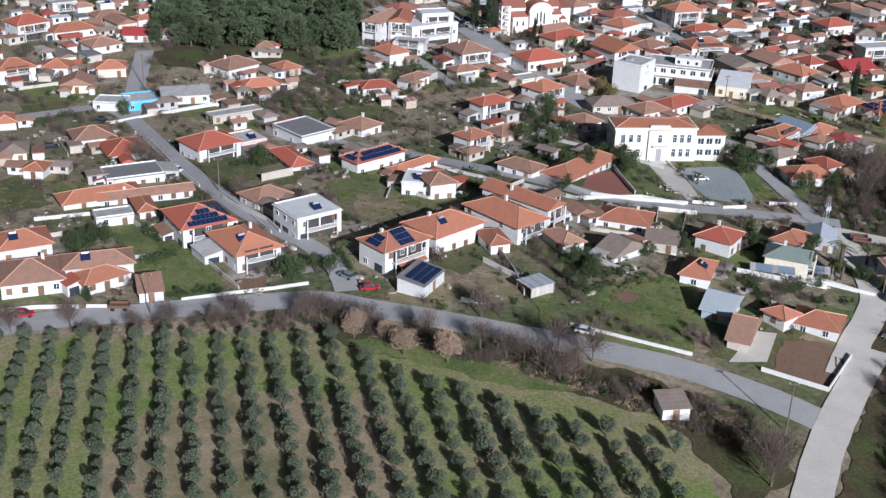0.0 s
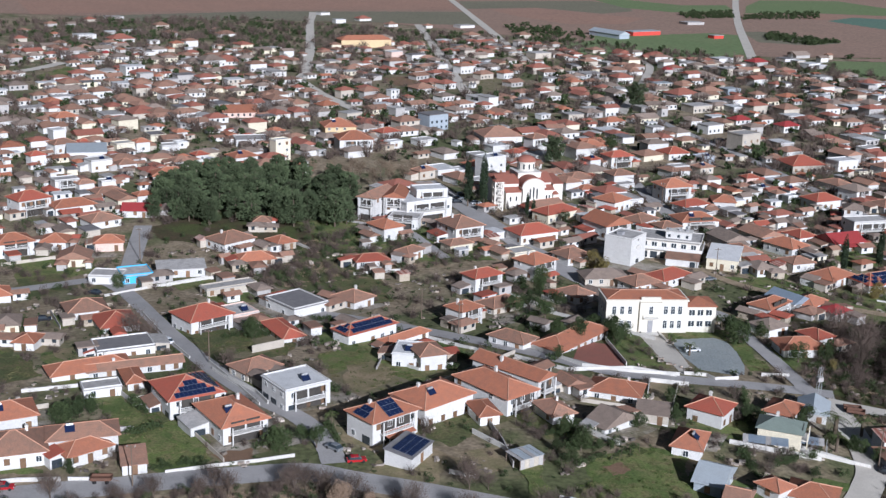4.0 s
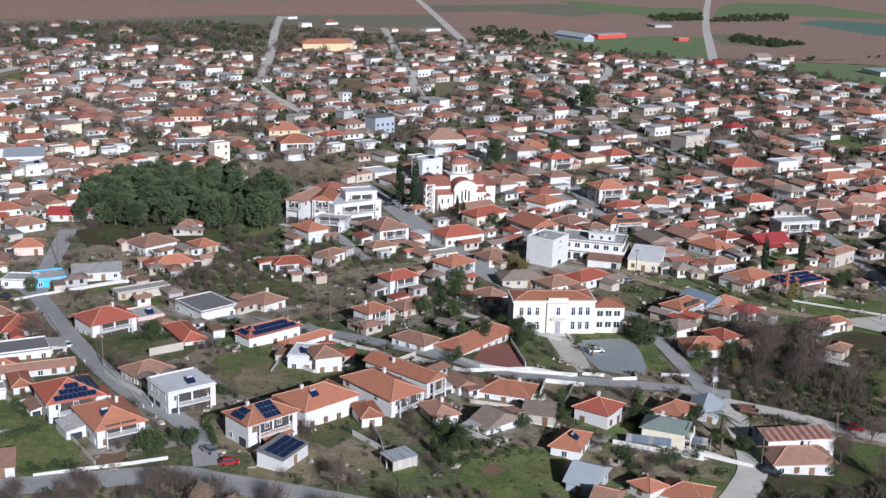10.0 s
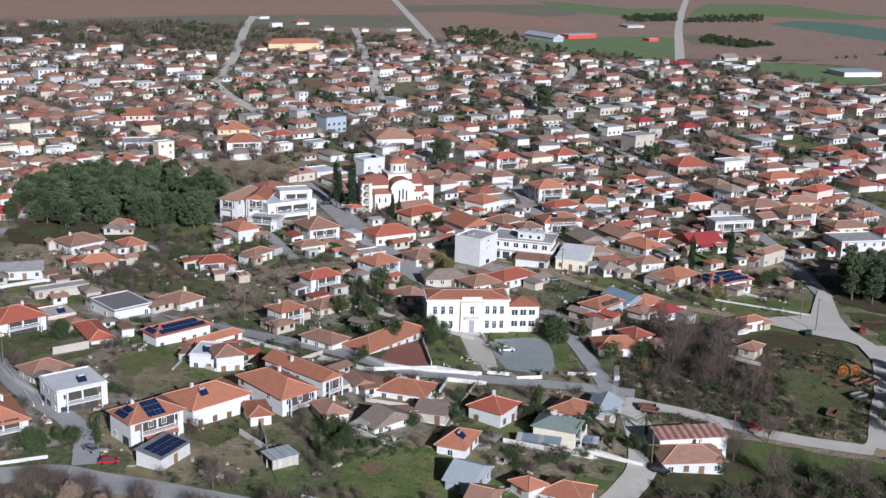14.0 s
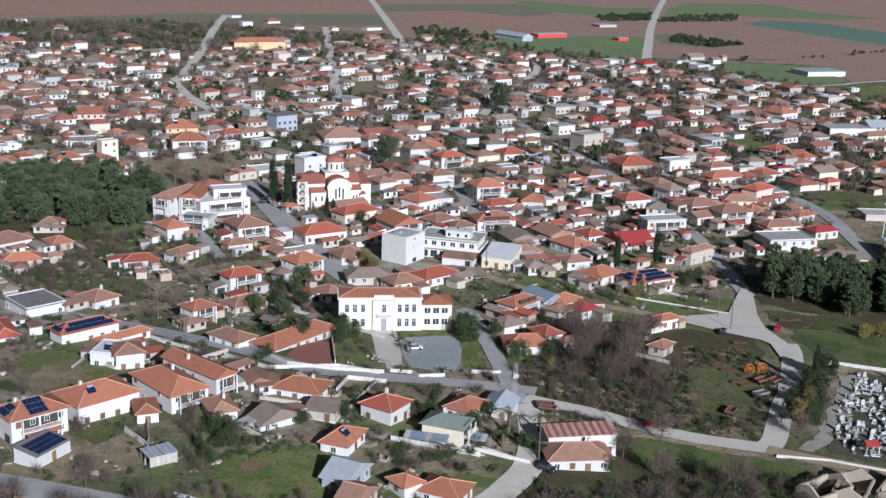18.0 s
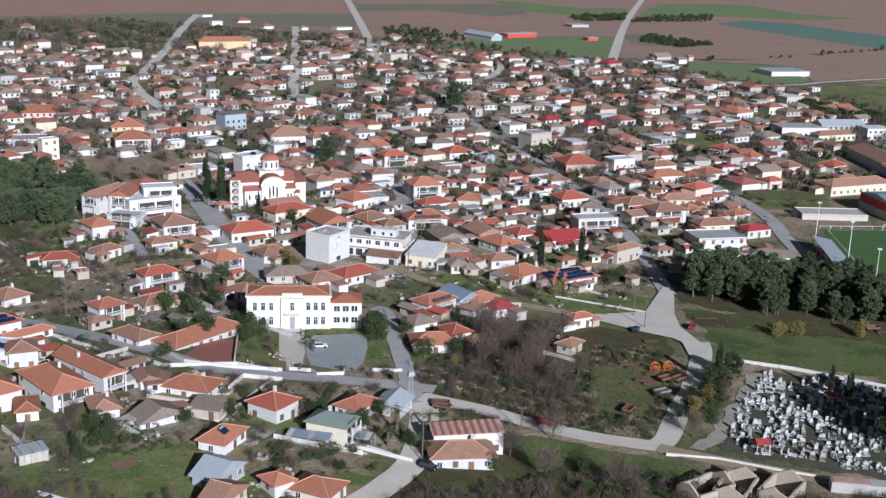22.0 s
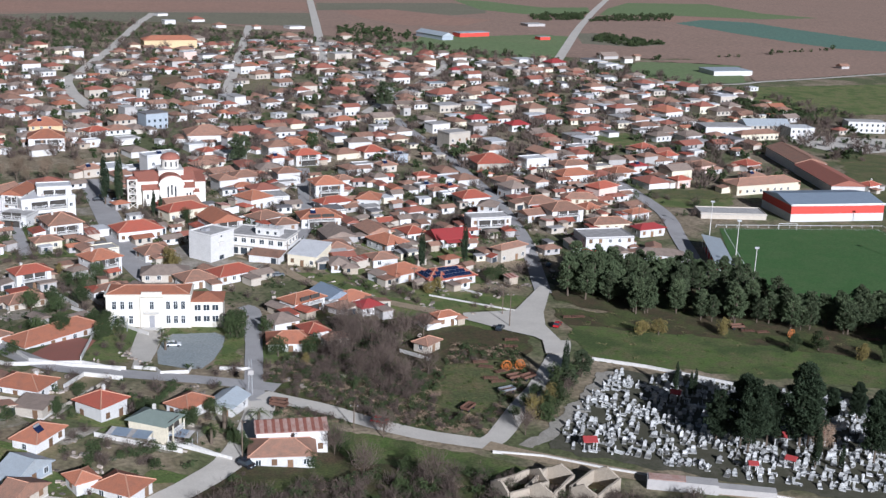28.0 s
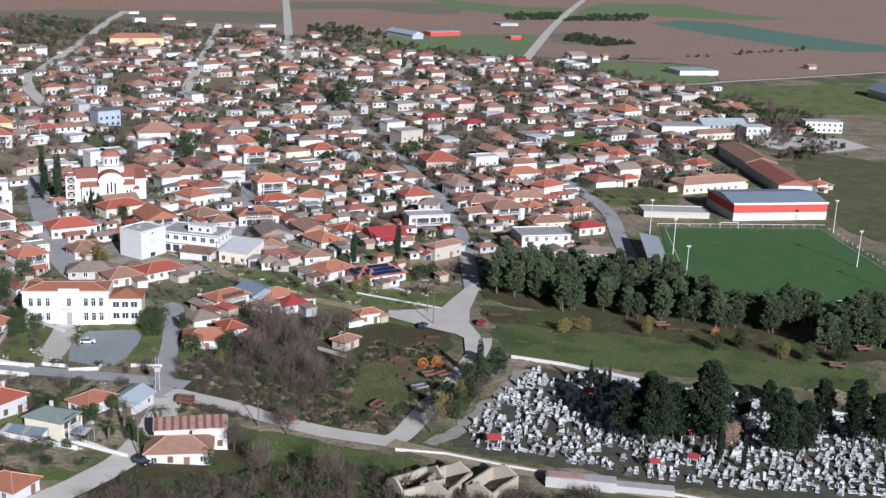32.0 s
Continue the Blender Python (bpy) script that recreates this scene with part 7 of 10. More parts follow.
def church():
    root = thing("church", pose(-51.7, 401.5, 0, 0, 0, 19), "large cream-white church with red tile roofs and a tiled dome", "church")
    w = WALL['church']
    red = ROOF['hall']
    part("left_arm", wedge(2.6, 3, 11, 9, 9.0, 11.4), w, root)
    part("left_arm_roof", shed_slab(2.6, 3, 11, 9, 9.02, 11.42), red, root)
    part("rear_arm", Geo().box(2.6, 9, -0.5, 25, 19, 9.6), w, root)
    g, k, h = roof_geo(22.4, 10, 0.26, 'hip', 0.3)
    part("rear_roof", g, red, root, "", pose(13.8, 14, 9.78))
    part("left_aisle", wedge(4.6, 0.2, 10.8, 3, 6.2, 7.6), w, root)
    part("left_aisle_roof", shed_slab(4.6, 0.2, 10.8, 3, 6.22, 7.62), red, root)
    part("right_arm", wedge(19.8, 3, 24.4, 9, 9.0, 11.8), w, root)
    part("right_arm_roof", shed_slab(19.8, 3, 24.4, 9, 9.02, 11.82), red, root)
    part("right_aisle", wedge(19.8, 0.2, 24.0, 3, 6.6, 8.0), w, root)
    part("right_aisle_roof", shed_slab(19.8, 0.2, 24.0, 3, 6.62, 8.02), red, root)
    part("end_block", wedge(24.4, 1.6, 28.4, 13, 8.6, 10.2), w, root)
    part("end_roof", shed_slab(24.4, 1.6, 28.4, 13, 8.62, 10.22), red, root)
    part("end_porch", wedge(23.6, -0.9, 25.6, 1.6, 5.0, 5.6), w, root)
    part("end_porch_roof", shed_slab(23.6, -0.9, 25.6, 1.6, 5.02, 5.62, 0.2), red, root)
    # vaulted front bay between two shoulders
    n = 16
    cx, r, rise, sh = 15.3, 4.4, 3.4, 8.2

    def arch(rr, hh, z, y):
        return [(cx + rr * math.cos(math.pi * i / n), y, z + hh * math.sin(math.pi * i / n)) for i in range(n + 1)]
    pts = [(cx - r, -1.0, -0.5), (cx + r, -1.0, -0.5)] + arch(r, rise, sh, -1.0)
    back = [(x, 10.0, z) for x, y, z in pts]
    q = len(pts)
    part("arched_front", Geo().quadstrip(pts + back, [tuple(range(q)), tuple(range(2 * q - 1, q - 1, -1))] + [(i, q + i, q + (i + 1) % q, (i + 1) % q) for i in range(q)]), w, root)

    def vault(r0, h0, r1, h1, y0, y1, z):
        c = arch(r0, h0, z, y0) + arch(r1, h1, z, y0) + arch(r0, h0, z, y1) + arch(r1, h1, z, y1)
        m = n + 1
        f = []
        for i in range(n):
            f += [(i, i + 1, m + i + 1, m + i), (m + i, m + i + 1, 3 * m + i + 1, 3 * m + i), (2 * m + i + 1, 2 * m + i, 3 * m + i, 3 * m + i + 1), (i + 1, i, 2 * m + i, 2 * m + i + 1)]
        return Geo().quadstrip(c, f + [(0, m, 3 * m, 2 * m), (n, 2 * m + n, 3 * m + n, m + n)])
    part("vault_roof", vault(4.42, 3.42, 4.75, 3.75, -0.6, 10, sh), red, root, "curved red tile roof over the front bay")
    part("arch_cornice", vault(4.42, 3.42, 4.9, 3.7, -1.35, -0.62, sh - 0.25), w, root)
    part("arch_moulding", vault(3.1, 2.2, 3.3, 2.4, -1.1, -0.98, 7.3), TRIM, root)
    part("crossing", Geo().box(11.2, 5.5, 8, 20.6, 15, 12.4), w, root)
    part("crossing_roof", Geo().box(11.0, 5.3, 12.4, 20.8, 15.2, 12.65), TRIM, root)
    part("drum", Geo().tube((16.2, 10.4, 12.6), (16.2, 10.4, 16.0), 3.4, 3.4, 16), w, root)
    part("drum_cornice", Geo().tube((16.2, 10.4, 16.0), (16.2, 10.4, 16.25), 3.75, 3.75, 16), w, root)
    dome = Geo()
    for i in range(5):
        a, b = math.pi / 2 * i / 5, math.pi / 2 * (i + 1) / 5
        dome.tube((16.2, 10.4, 16.25 + 2.3 * math.sin(a)), (16.2, 10.4, 16.25 + 2.3 * math.sin(b)), 3.8 * math.cos(a), max(0.05, 3.8 * math.cos(b)), 16)
    part("dome", dome, ROOF['dome'], root, "low red-brown tiled dome")
    part("cross", Geo().box(16.15, 10.35, 18.4, 16.25, 10.45, 20.2).box(15.75, 10.35, 19.4, 16.65, 10.45, 19.52), STEEL, root)
    slim = Geo().box(-0.3, -0.06, 0, 0.3, 0.02, 3.8).quadstrip([(0.3 * math.cos(math.pi * i / 6), y, 3.8 + 0.3 * math.sin(math.pi * i / 6)) for y in (-0.06, 0.02) for i in range(7)],
                                                             [tuple(range(7)), tuple(range(13, 6, -1))] + [(i, 7 + i, 8 + i, i + 1) for i in range(6)]).mesh("window", GLASS)
    for x, z in ((13.9, 3.6), (15.3, 4.2), (16.7, 3.6)):
        part("window", slim, None, root, "tall narrow arched window", pose(x, -1.04, z))
    for x, y in ((6.4, 0.16), (8.8, 0.16), (21.2, 0.16), (22.4, 0.16)):
        part("window", slim, None, root, "", pose(x, y, 2.8) @ Matrix.Diagonal((1, 1, 0.45, 1)))
    for i in range(10):
        a = 2 * math.pi * i / 10
        part("drum_window", slim, None, root, "", pose(16.2 + 3.37 * math.sin(a), 10.4 - 3.37 * math.cos(a), 13.4, 0, 0, math.degrees(a)) @ Matrix.Diagonal((1, 1, 0.5, 1)))
    part("door", DOOR_MESH, None, root, "dark arched front door", pose(15.3, -1.06, 0) @ Matrix.Diagonal((1.7, 1, 1.3, 1)))
    tower = thing("bell_tower", pose(-50.6, 400.6, 0, 0, 0, 19), "open white concrete bell tower with crossed braces beside the church", "tower")
    for x in (-1.8, 1.4):
        for y in (-1.4, 1.4):
            part("post", Geo().box(x - 0.25, y - 0.25, -0.3, x + 0.25, y + 0.25, 11.4), w, tower)
    for z in (2.7, 5.4, 8.1, 10.8):
        part("floor_slab", Geo().box(-2.1, -1.7, z, 1.7, 1.7, z + 0.3), w, tower)
    for z in (0, 3.0, 5.7, 8.4):
        part("brace", Geo().tube((-1.8, -1.5, z), (1.4, -1.5, z + 2.4), 0.14, 0.14, 4).tube((1.4, -1.5, z), (-1.8, -1.5, z + 2.4), 0.14, 0.14, 4), w, tower)
    part("tower_roof", Geo().quadstrip([(-2.3, -1.9, 11.4), (1.9, -1.9, 11.4), (1.9, 1.9, 11.4), (-2.3, 1.9, 11.4), (-0.2, 0, 12.4)], [(0, 3, 2, 1), (0, 1, 4), (1, 2, 4), (2, 3, 4), (3, 0, 4)]), red, tower)


ROOF['dome'] = mat("red_brown_dome_tile", (0.33, 0.13, 0.095), (0.26, 0.12, 0.09), 0.85, courses=2.4)
WALL['church'] = mat("warm_white_church_render", (0.70, 0.66, 0.59), (0.60, 0.56, 0.50), 0.85, amount=0.4)
church()

flat_block()
blank_tower()
house(22.6, 336.6, 10.0, 12.5, -18, 3.7, 'shed', 'white', wall='cream', extras="n")

# ---------------------------------------------------------------- sports ground
PITCH = mat("mown_pitch_turf", (0.052, 0.12, 0.032), (0.072, 0.128, 0.042), 0.9, scale=0.12, fine=1.5, amount=0.9)
LINE = mat("white_line_paint", (0.75, 0.77, 0.75), None, 0.8)
patch("pitch", [(172, 398), (236, 405), (246, 300), (163, 296), (163, 330)], PITCH, 0.12, "mown green football pitch", "pitch")


def goal(x, y, rot):
    g = thing("football_goal", pose(x, y, 0, 0, 0, rot), "white football goal with a net frame", "goal", "football goals")
    for s in (-1, 1):
        part("post", Geo().tube((s * 3.66, 0, 0), (s * 3.66, 0, 2.44), 0.09, 0.09, 6), FRAME, g)
        part("stay", Geo().tube((s * 3.66, 0, 2.4), (s * 3.66, 1.6, 0.05), 0.05, 0.05, 4), FRAME, g)
    part("crossbar", Geo().tube((-3.66, 0, 2.44), (3.66, 0, 2.44), 0.09, 0.09, 6), FRAME, g)


goal(198.5, 399.6, 6)
goal(210, 306, 186)


def hall():
    root = thing("sports_hall", pose(203, 412, 0, 0, 0, 11), "red and white sports hall with a blue-grey metal roof", "sports hall")
    part("lower_wall", Geo().box(0, 0, -0.3, 40, 25, 3.2), WALL['white'], root)
    part("upper_wall", Geo().box(0.02, 0.02, 3.2, 39.98, 24.98, 6.4), WALL['red'], root, "red cladding band")
    part("fascia", Geo().box(-0.3, -0.3, 6.4, 40.3, -0.05, 7.2), FRAME, root)
    g, k, h = roof_geo(40, 25, 0.16, 'gable', 0.3)
    part("roof", g, ROOF['blue'], root, "", pose(20, 12.5, 6.75))
    gb = Geo()
    for s in (0.05, 39.75):
        gb.quadstrip([(s, 0, 6.4), (s, 25, 6.4), (s, 12.5, 8.4), (s + 0.2, 0, 6.4), (s + 0.2, 25, 6.4), (s + 0.2, 12.5, 8.4)], [(0, 1, 2), (5, 4, 3), (0, 2, 5, 3), (1, 4, 5, 2)])
    part("gable", gb, WALL['red'], root)


hall()


def stand():
    root = thing("spectator_stand", pose(160.5, 352, 0, 0, 0, 85), "covered spectator stand with a pale sheet roof beside the pitch", "stand")
    part("roof", Geo().quadstrip([(-18, -3.5, 3.6), (18, -3.5, 3.6), (18, 3.5, 4.8), (-18, 3.5, 4.8), (-18, -3.5, 3.75), (18, -3.5, 3.75), (18, 3.5, 4.95), (-18, 3.5, 4.95)],
                                 [(0, 3, 2, 1), (4, 5, 6, 7), (0, 1, 5, 4), (1, 2, 6, 5), (2, 3, 7, 6), (3, 0, 4, 7)]), ROOF['metal'], root)
    for i in range(6):
        part("post", Geo().tube((-17 + i * 6.8, 2.8, 0), (-17 + i * 6.8, 2.8, 4.7), 0.12, 0.12, 6), STEEL, root)
        part("post", Geo().tube((-17 + i * 6.8, -3, 0), (-17 + i * 6.8, -3, 3.65), 0.12, 0.12, 6), STEEL, root)
    for i in range(4):
        part("bench_row", Geo().box(-17, -2.5 + i * 1.2, -0.2, 17, -1.3 + i * 1.2, 1.7 - i * 0.42), WALL['red'] if i % 2 else TRIM, root)


stand()


def light_pole(x, y, h):
    p = thing("floodlight_pole", pose(x, y, 0), "slim pale floodlight pole beside the pitch", "pole", "floodlight poles")
    part("shaft", Geo().tube((0, 0, -0.3), (0, 0, h), 0.2, 0.11, 8), TRIM, p)
    part("lamp_head", Geo().box(-0.7, -0.2, h - 0.5, 0.7, 0.15, h + 0.1), STEEL, p)


for x, y in ((166, 388), (169, 360), (166, 325), (238, 398), (231, 352), (235, 318)):
    light_pole(x, y, 13)

# ---------------------------------------------------------------- cemetery
MARBLE = mat("white_grave_marble", (0.54, 0.54, 0.53), (0.26, 0.26, 0.24), 0.5, scale=1.2, vary=0.45, island=True, amount=0.9)
GREYSTONE = mat("grey_grave_stone", (0.22, 0.215, 0.20), (0.12, 0.12, 0.10), 0.4, scale=1.5, vary=0.2)
cr = random.Random(77)
CEMETERY = [(110, 245), (101, 228), (92, 206), (91, 200), (104, 195.5), (126, 187.5), (146, 181.5), (158, 183), (179, 180), (199, 216), (192, 222), (176, 226), (146, 237.5), (113, 246)]
KERB = Geo().box(-0.55, -1.1, 0, 0.55, -0.95, 0.32).box(-0.55, 0.8, 0, 0.55, 1.1, 0.5).box(-0.55, -0.95, 0, -0.42, 0.8, 0.32).box(0.42, -0.95, 0, 0.55, 0.8, 0.32).box(-0.42, -0.95, 0, 0.42, 0.8, 0.2)
HEAD = Geo().box(-0.45, 0.95, 0, 0.45, 1.12, 1.1).box(-0.3, 0.97, 1.1, 0.3, 1.1, 1.3).mesh("headstone", MARBLE)
CROSS = Geo().box(-0.06, 0.98, 0.4, 0.06, 1.1, 1.6).box(-0.35, 0.98, 1.15, 0.35, 1.1, 1.27).box(-0.45, 0.9, 0, 0.45, 1.15, 0.9).mesh("cross_stone", MARBLE)
SHRINE = Geo().box(-0.4, 0.75, 0, 0.4, 1.35, 1.3).quadstrip([(-0.5, 0.65, 1.3), (0.5, 0.65, 1.3), (0.5, 1.45, 1.3), (-0.5, 1.45, 1.3), (0, 0.65, 1.75), (0, 1.45, 1.75)],
                                                        [(0, 1, 4), (2, 3, 5), (1, 2, 5, 4), (3, 0, 4, 5), (0, 3, 2, 1)]).mesh("shrine", MARBLE)
KERBS = [KERB.mesh("grave", MARBLE), KERB.mesh("grave", GREYSTONE), KERB.mesh("grave", GREYSTONE)]
MORE = Geo()
made = 0
along, across = Vector((0.943, -0.333, 0)), Vector((0.333, 0.943, 0))
for j in range(29):
    row_gap = cr.uniform(0.0, 0.5)
    for i in range(70):
        p = Vector((82, 197, 0)) + along * (1.8 * i + cr.uniform(-0.75, 0.75)) + across * (2.5 * j + row_gap + 1.1 * math.sin(i * 0.31 + j) + cr.uniform(-0.6, 0.6))
        if not inside(p.x, p.y, CEMETERY) or cr.random() < 0.24:
            continue
        at = pose(p.x, p.y, 0.1, 0, 0, -19 + cr.choice((0, 0, 0, 90)) + cr.uniform(-14, 14)) @ Matrix.Diagonal((cr.uniform(0.65, 1.25), cr.uniform(0.6, 1.0), cr.uniform(0.45, 1.15), 1))
        kerb, stone = cr.choice(KERBS), cr.choice([HEAD, CROSS, SHRINE, HEAD, SHRINE])
        near = p.x < 131 and p.y < 228
        if near and made < 290:
            g = part("grave", kerb, None, None, "", at)
            tagged(g, "white marble grave with kerb and headstone", "grave", "cemetery graves")
            part("headstone", stone, None, g)
            made += 1
        else:
            for me in (kerb, stone):
                k = len(MORE.v)
                MORE.v += [tuple(at @ v.co) for v in me.vertices]
                MORE.f += [tuple(k + i for i in q.vertices) for q in me.polygons]
        for n in range(cr.choice((0, 1, 2))):
            a, b, h = cr.uniform(0.06, 0.2), cr.uniform(0.06, 0.2), cr.uniform(0.3, 0.8)
            px, py = p.x + cr.uniform(-0.9, 0.9), p.y + cr.uniform(-1.2, 1.2)
            MORE.box(px - a, py - b, 0.05, px + a, py + b, h)


tagged(part("more_graves", MORE, MARBLE), "crowded white marble graves of the cemetery", "graves", kind="stuff")


def chapel(x, y, rot, s):
    c = thing("grave_chapel", pose(x, y, 0, 0, 0, rot), "tiny white grave canopy with a red pitched roof", "grave canopy", "grave canopies")
    for a in (-1, 1):
        for b in (-1, 1):
            part("post", Geo().box(a * s - 0.1, b * s - 0.1, 0, a * s + 0.1, b * s + 0.1, 2.2), MARBLE, c)
    g, k, h = roof_geo(2 * s, 2 * s, 0.5, 'gable', 0.2)
    part("roof", g, ROOF['crimson'], c, "", pose(0, 0, 2.37))


for x, y, s in ((97.5, 199.5, 1.4), (122, 228, 1.1), (141, 205, 1.3), (147, 212, 1.1), (140, 193, 1.0), (150, 206, 1.2), (131, 190, 0.9)):
    chapel(x, y, cr.uniform(-30, 10), s)


def pitch_marks():
    f = thing("pitch_fence", pose(0, 0, 0), "low pale rail fence round the football pitch", "fence")
    corners = [Vector((171, 399.5, 0)), Vector((237.5, 406.5, 0)), Vector((247.5, 299, 0))]
    for a, b in zip(corners, corners[1:]):
        n = int((b - a).length / 4)
        part("rail", Geo().tube(a + Vector((0, 0, 1.05)), b + Vector((0, 0, 1.05)), 0.08, 0.08, 4), FRAME, f)
        for i in range(n + 1):
            p = a + (b - a) * i / n
            part("post", Geo().box(p.x - 0.06, p.y - 0.06, 0, p.x + 0.06, p.y + 0.06, 1.05), FRAME, f)
    for a, b in (((173.5, 397), (235, 403.8)), ((235, 403.8), (244.5, 301)), ((173.5, 397), (165, 297))):
        strip("pitch_line", [a, ((a[0] + b[0]) / 2, (a[1] + b[1]) / 2), b], 0.14, LINE, 0.16, "white painted pitch line", "line")


pitch_marks()
# two long tile-roofed halls beyond the sports hall
house(241.5, 486, 44, 15, 94, 4.0, 'gable', 'hall', 'white', ridge=True, pitch=0.30, extras="n", detail=1)
house(239, 529.5, 41, 15, 94, 4.6, 'gable', 'brown', 'white', ridge=True, pitch=0.30, extras="n", detail=1)
house(181, 419, 26, 11, 2, 1.9, 'flat', 'concrete', 'beige', extras="n", detail=0)


# ---------------------------------------------------------------- plants
HOUSES = [ob for ob in bpy.data.objects if ob.parent is None and ob.get("group") == "village houses"]
HX = np.array([tuple(ob.matrix_basis.translation[:2]) for ob in HOUSES] + [(a, b) for a, b, c in FAR_AT])
HR = []
for ob in HOUSES:
    body = [c for c in ob.children if c.name.split(".")[0] == "wall"][0].data
    HR.append(max(math.hypot(v.co.x, v.co.y) for v in body.vertices))
HR = np.array(HR + [c for a, b, c in FAR_AT])
KEEP_CLEAR = [[(-133.5, 464.9), (-82.2, 487.3), (-74.5, 447.7), (-98.5, 423.6), (-125.2, 422.8)], [(-28, 262), (8, 268), (6, 285), (-30, 282)], [(-54, 396), (-22, 406), (-30, 432), (-60, 424)], [(200, 408), (246, 418), (240, 446), (194, 436)], [(156, 332), (166, 334), (168, 374), (158, 372)], [(-90, 380), (-55, 380), (-55, 415), (-68, 400)]] + [[(52, 244), (66, 244), (68, 262), (54, 262)]] + OPEN_GROUND


def clear(x, y, r, roads=True):
    return bool((np.hypot(HX[:, 0] - x, HX[:, 1] - y) > HR * 0.85 + r).all()) and (not roads or off_road(x, y, r * 0.8)) and not any(inside(x, y, p) for p in KEEP_CLEAR)


# more houses of the far town, where the street blocks have room
fill = random.Random(91)
FAR_TOWN = [(-330, 470), (-190, 452), (-100, 440), (30, 452), (140, 470), (230, 560), (275, 640), (290, 720), (215, 830), (150, 880), (40, 960), (-60, 1000), (-190, 900), (-330, 880), (-520, 800), (-520, 700), (-420, 560)]
MID_TOWN = [(-300, 330), (-190, 340), (-185, 455), (-100, 445), (-100, 385), (-60, 330), (20, 330), (110, 345), (150, 440), (200, 520), (30, 455), (-330, 480)]


def fill_houses(poly, tries, want, gap, detail, small=0.0):
    global HX, HR
    xs, ys = [p[0] for p in poly], [p[1] for p in poly]
    n = 0
    for k in range(tries):
        x, y = fill.uniform(min(xs), max(xs)), fill.uniform(min(ys), max(ys))
        if n >= want:
            break
        if not inside(x, y, poly) or not clear(x, y, gap):
            continue
        low = fill.random() < small
        w = fill.uniform(3.5, 7.0) if low else fill.uniform(8, 12.5)
        two = fill.random() < 0.10 and not low
        kind = fill.choice(['hip', 'gable', 'flat', 'gable']) if low else fill.choice(['hip', 'hip', 'hip', 'gable', 'flat'])
        roof = fill.choice(['orange', 'hall', 'brown', 'brown', 'hall', 'grey', 'brown', 'grey']) if kind != 'flat' else fill.choice(['concrete', 'white', 'concrete', 'dark'])
        turn = (38 if x < -20 else 28) + fill.uniform(-6, 6) + fill.choice((0, 0, 90))
        wall = fill.choice(['white', 'grey', 'cream', 'white', 'white', 'beige' if low else 'white'])
        if low:
            far_house(x, y, w, w * fill.uniform(0.55, 0.8), turn, fill.uniform(1.9, 2.5), kind, roof, wall, None, 0.34)
        else:
            house(x, y, w, w * fill.uniform(0.65, 0.9), turn, 5.2 if two else fill.uniform(2.5, 3.1), kind, roof, wall, detail=detail, pitch=0.36)
        HX = np.vstack([HX, [(x, y)]])
        HR = np.append(HR, w * 0.6)
        n += 1


fill_houses(MID_TOWN, 6000, 52, 3.6, 1)
fill_houses(FAR_TOWN, 26000, 560, 2.7, 0)
fill_houses(MID_TOWN, 9000, 230, 1.0, 0, 1.0)
fill_houses(FAR_TOWN, 20000, 430, 1.0, 0, 0.85)
# small sheds in the yards
for k in range(4000):
    if k % 4000 == 0:
        sheds = 0
    x, y = fill.uniform(-185, 150), fill.uniform(175, 450)
    if sheds < 34 and y > 300 and inside(x, y, [(-190, 245), (-170, 180), (-60, 180), (-20, 172), (18, 180), (20, 270), (110, 335), (150, 440), (60, 450), (-60, 450), (-100, 340), (-190, 340)]) and clear(x, y, 2.4):
        w = fill.uniform(2.8, 5.0)
        house(x, y, w, w * fill.uniform(0.6, 0.9), fill.choice((25, 38, 45, 128)) + fill.uniform(-6, 6), fill.uniform(2.0, 2.6), fill.choice(['shed', 'gable', 'shed']), fill.choice(['brown', 'grey', 'brown', 'rust', 'grey']),
              fill.choice(['beige', 'grey', 'stone']), detail=0)
        HX = np.vstack([HX, [(x, y)]])
        HR = np.append(HR, w * 0.6)
        sheds += 1
# low outbuildings leaning against the houses of the middle town
lean = random.Random(17)
for k, ob in enumerate(list(HOUSES)):
    x, y = ob.matrix_basis.translation[:2]
    if y < 225 or 'plain' in ob:
        continue
    for n in range(3):
        a, w = lean.uniform(0, 6.28), lean.uniform(3.0, 6.5)
        u, v = x + math.cos(a) * (HR[k] * 0.8 + w * 0.4), y + math.sin(a) * (HR[k] * 0.8 + w * 0.4)
        near = np.hypot(HX[:, 0] - u, HX[:, 1] - v) > HR * 0.75 + w * 0.3
        near[k] = True
        if near.all() and off_road(u, v, w * 0.5) and not any(inside(u, v, p) for p in KEEP_CLEAR):
            far_house(u, v, w, w * lean.uniform(0.55, 0.8), math.degrees(ob.matrix_basis.to_euler().z) + lean.choice((0, 90)), lean.uniform(1.9, 2.5), lean.choice(['gable', 'hip', 'flat', 'gable']),
                      lean.choice(['brown', 'grey', 'brown', 'red', 'grey', 'brown']), lean.choice(['beige', 'grey', 'white', 'stone']), None, 0.36)
            HX = np.vstack([HX, [(u, v)]])
            HR = np.append(HR, w * 0.55)
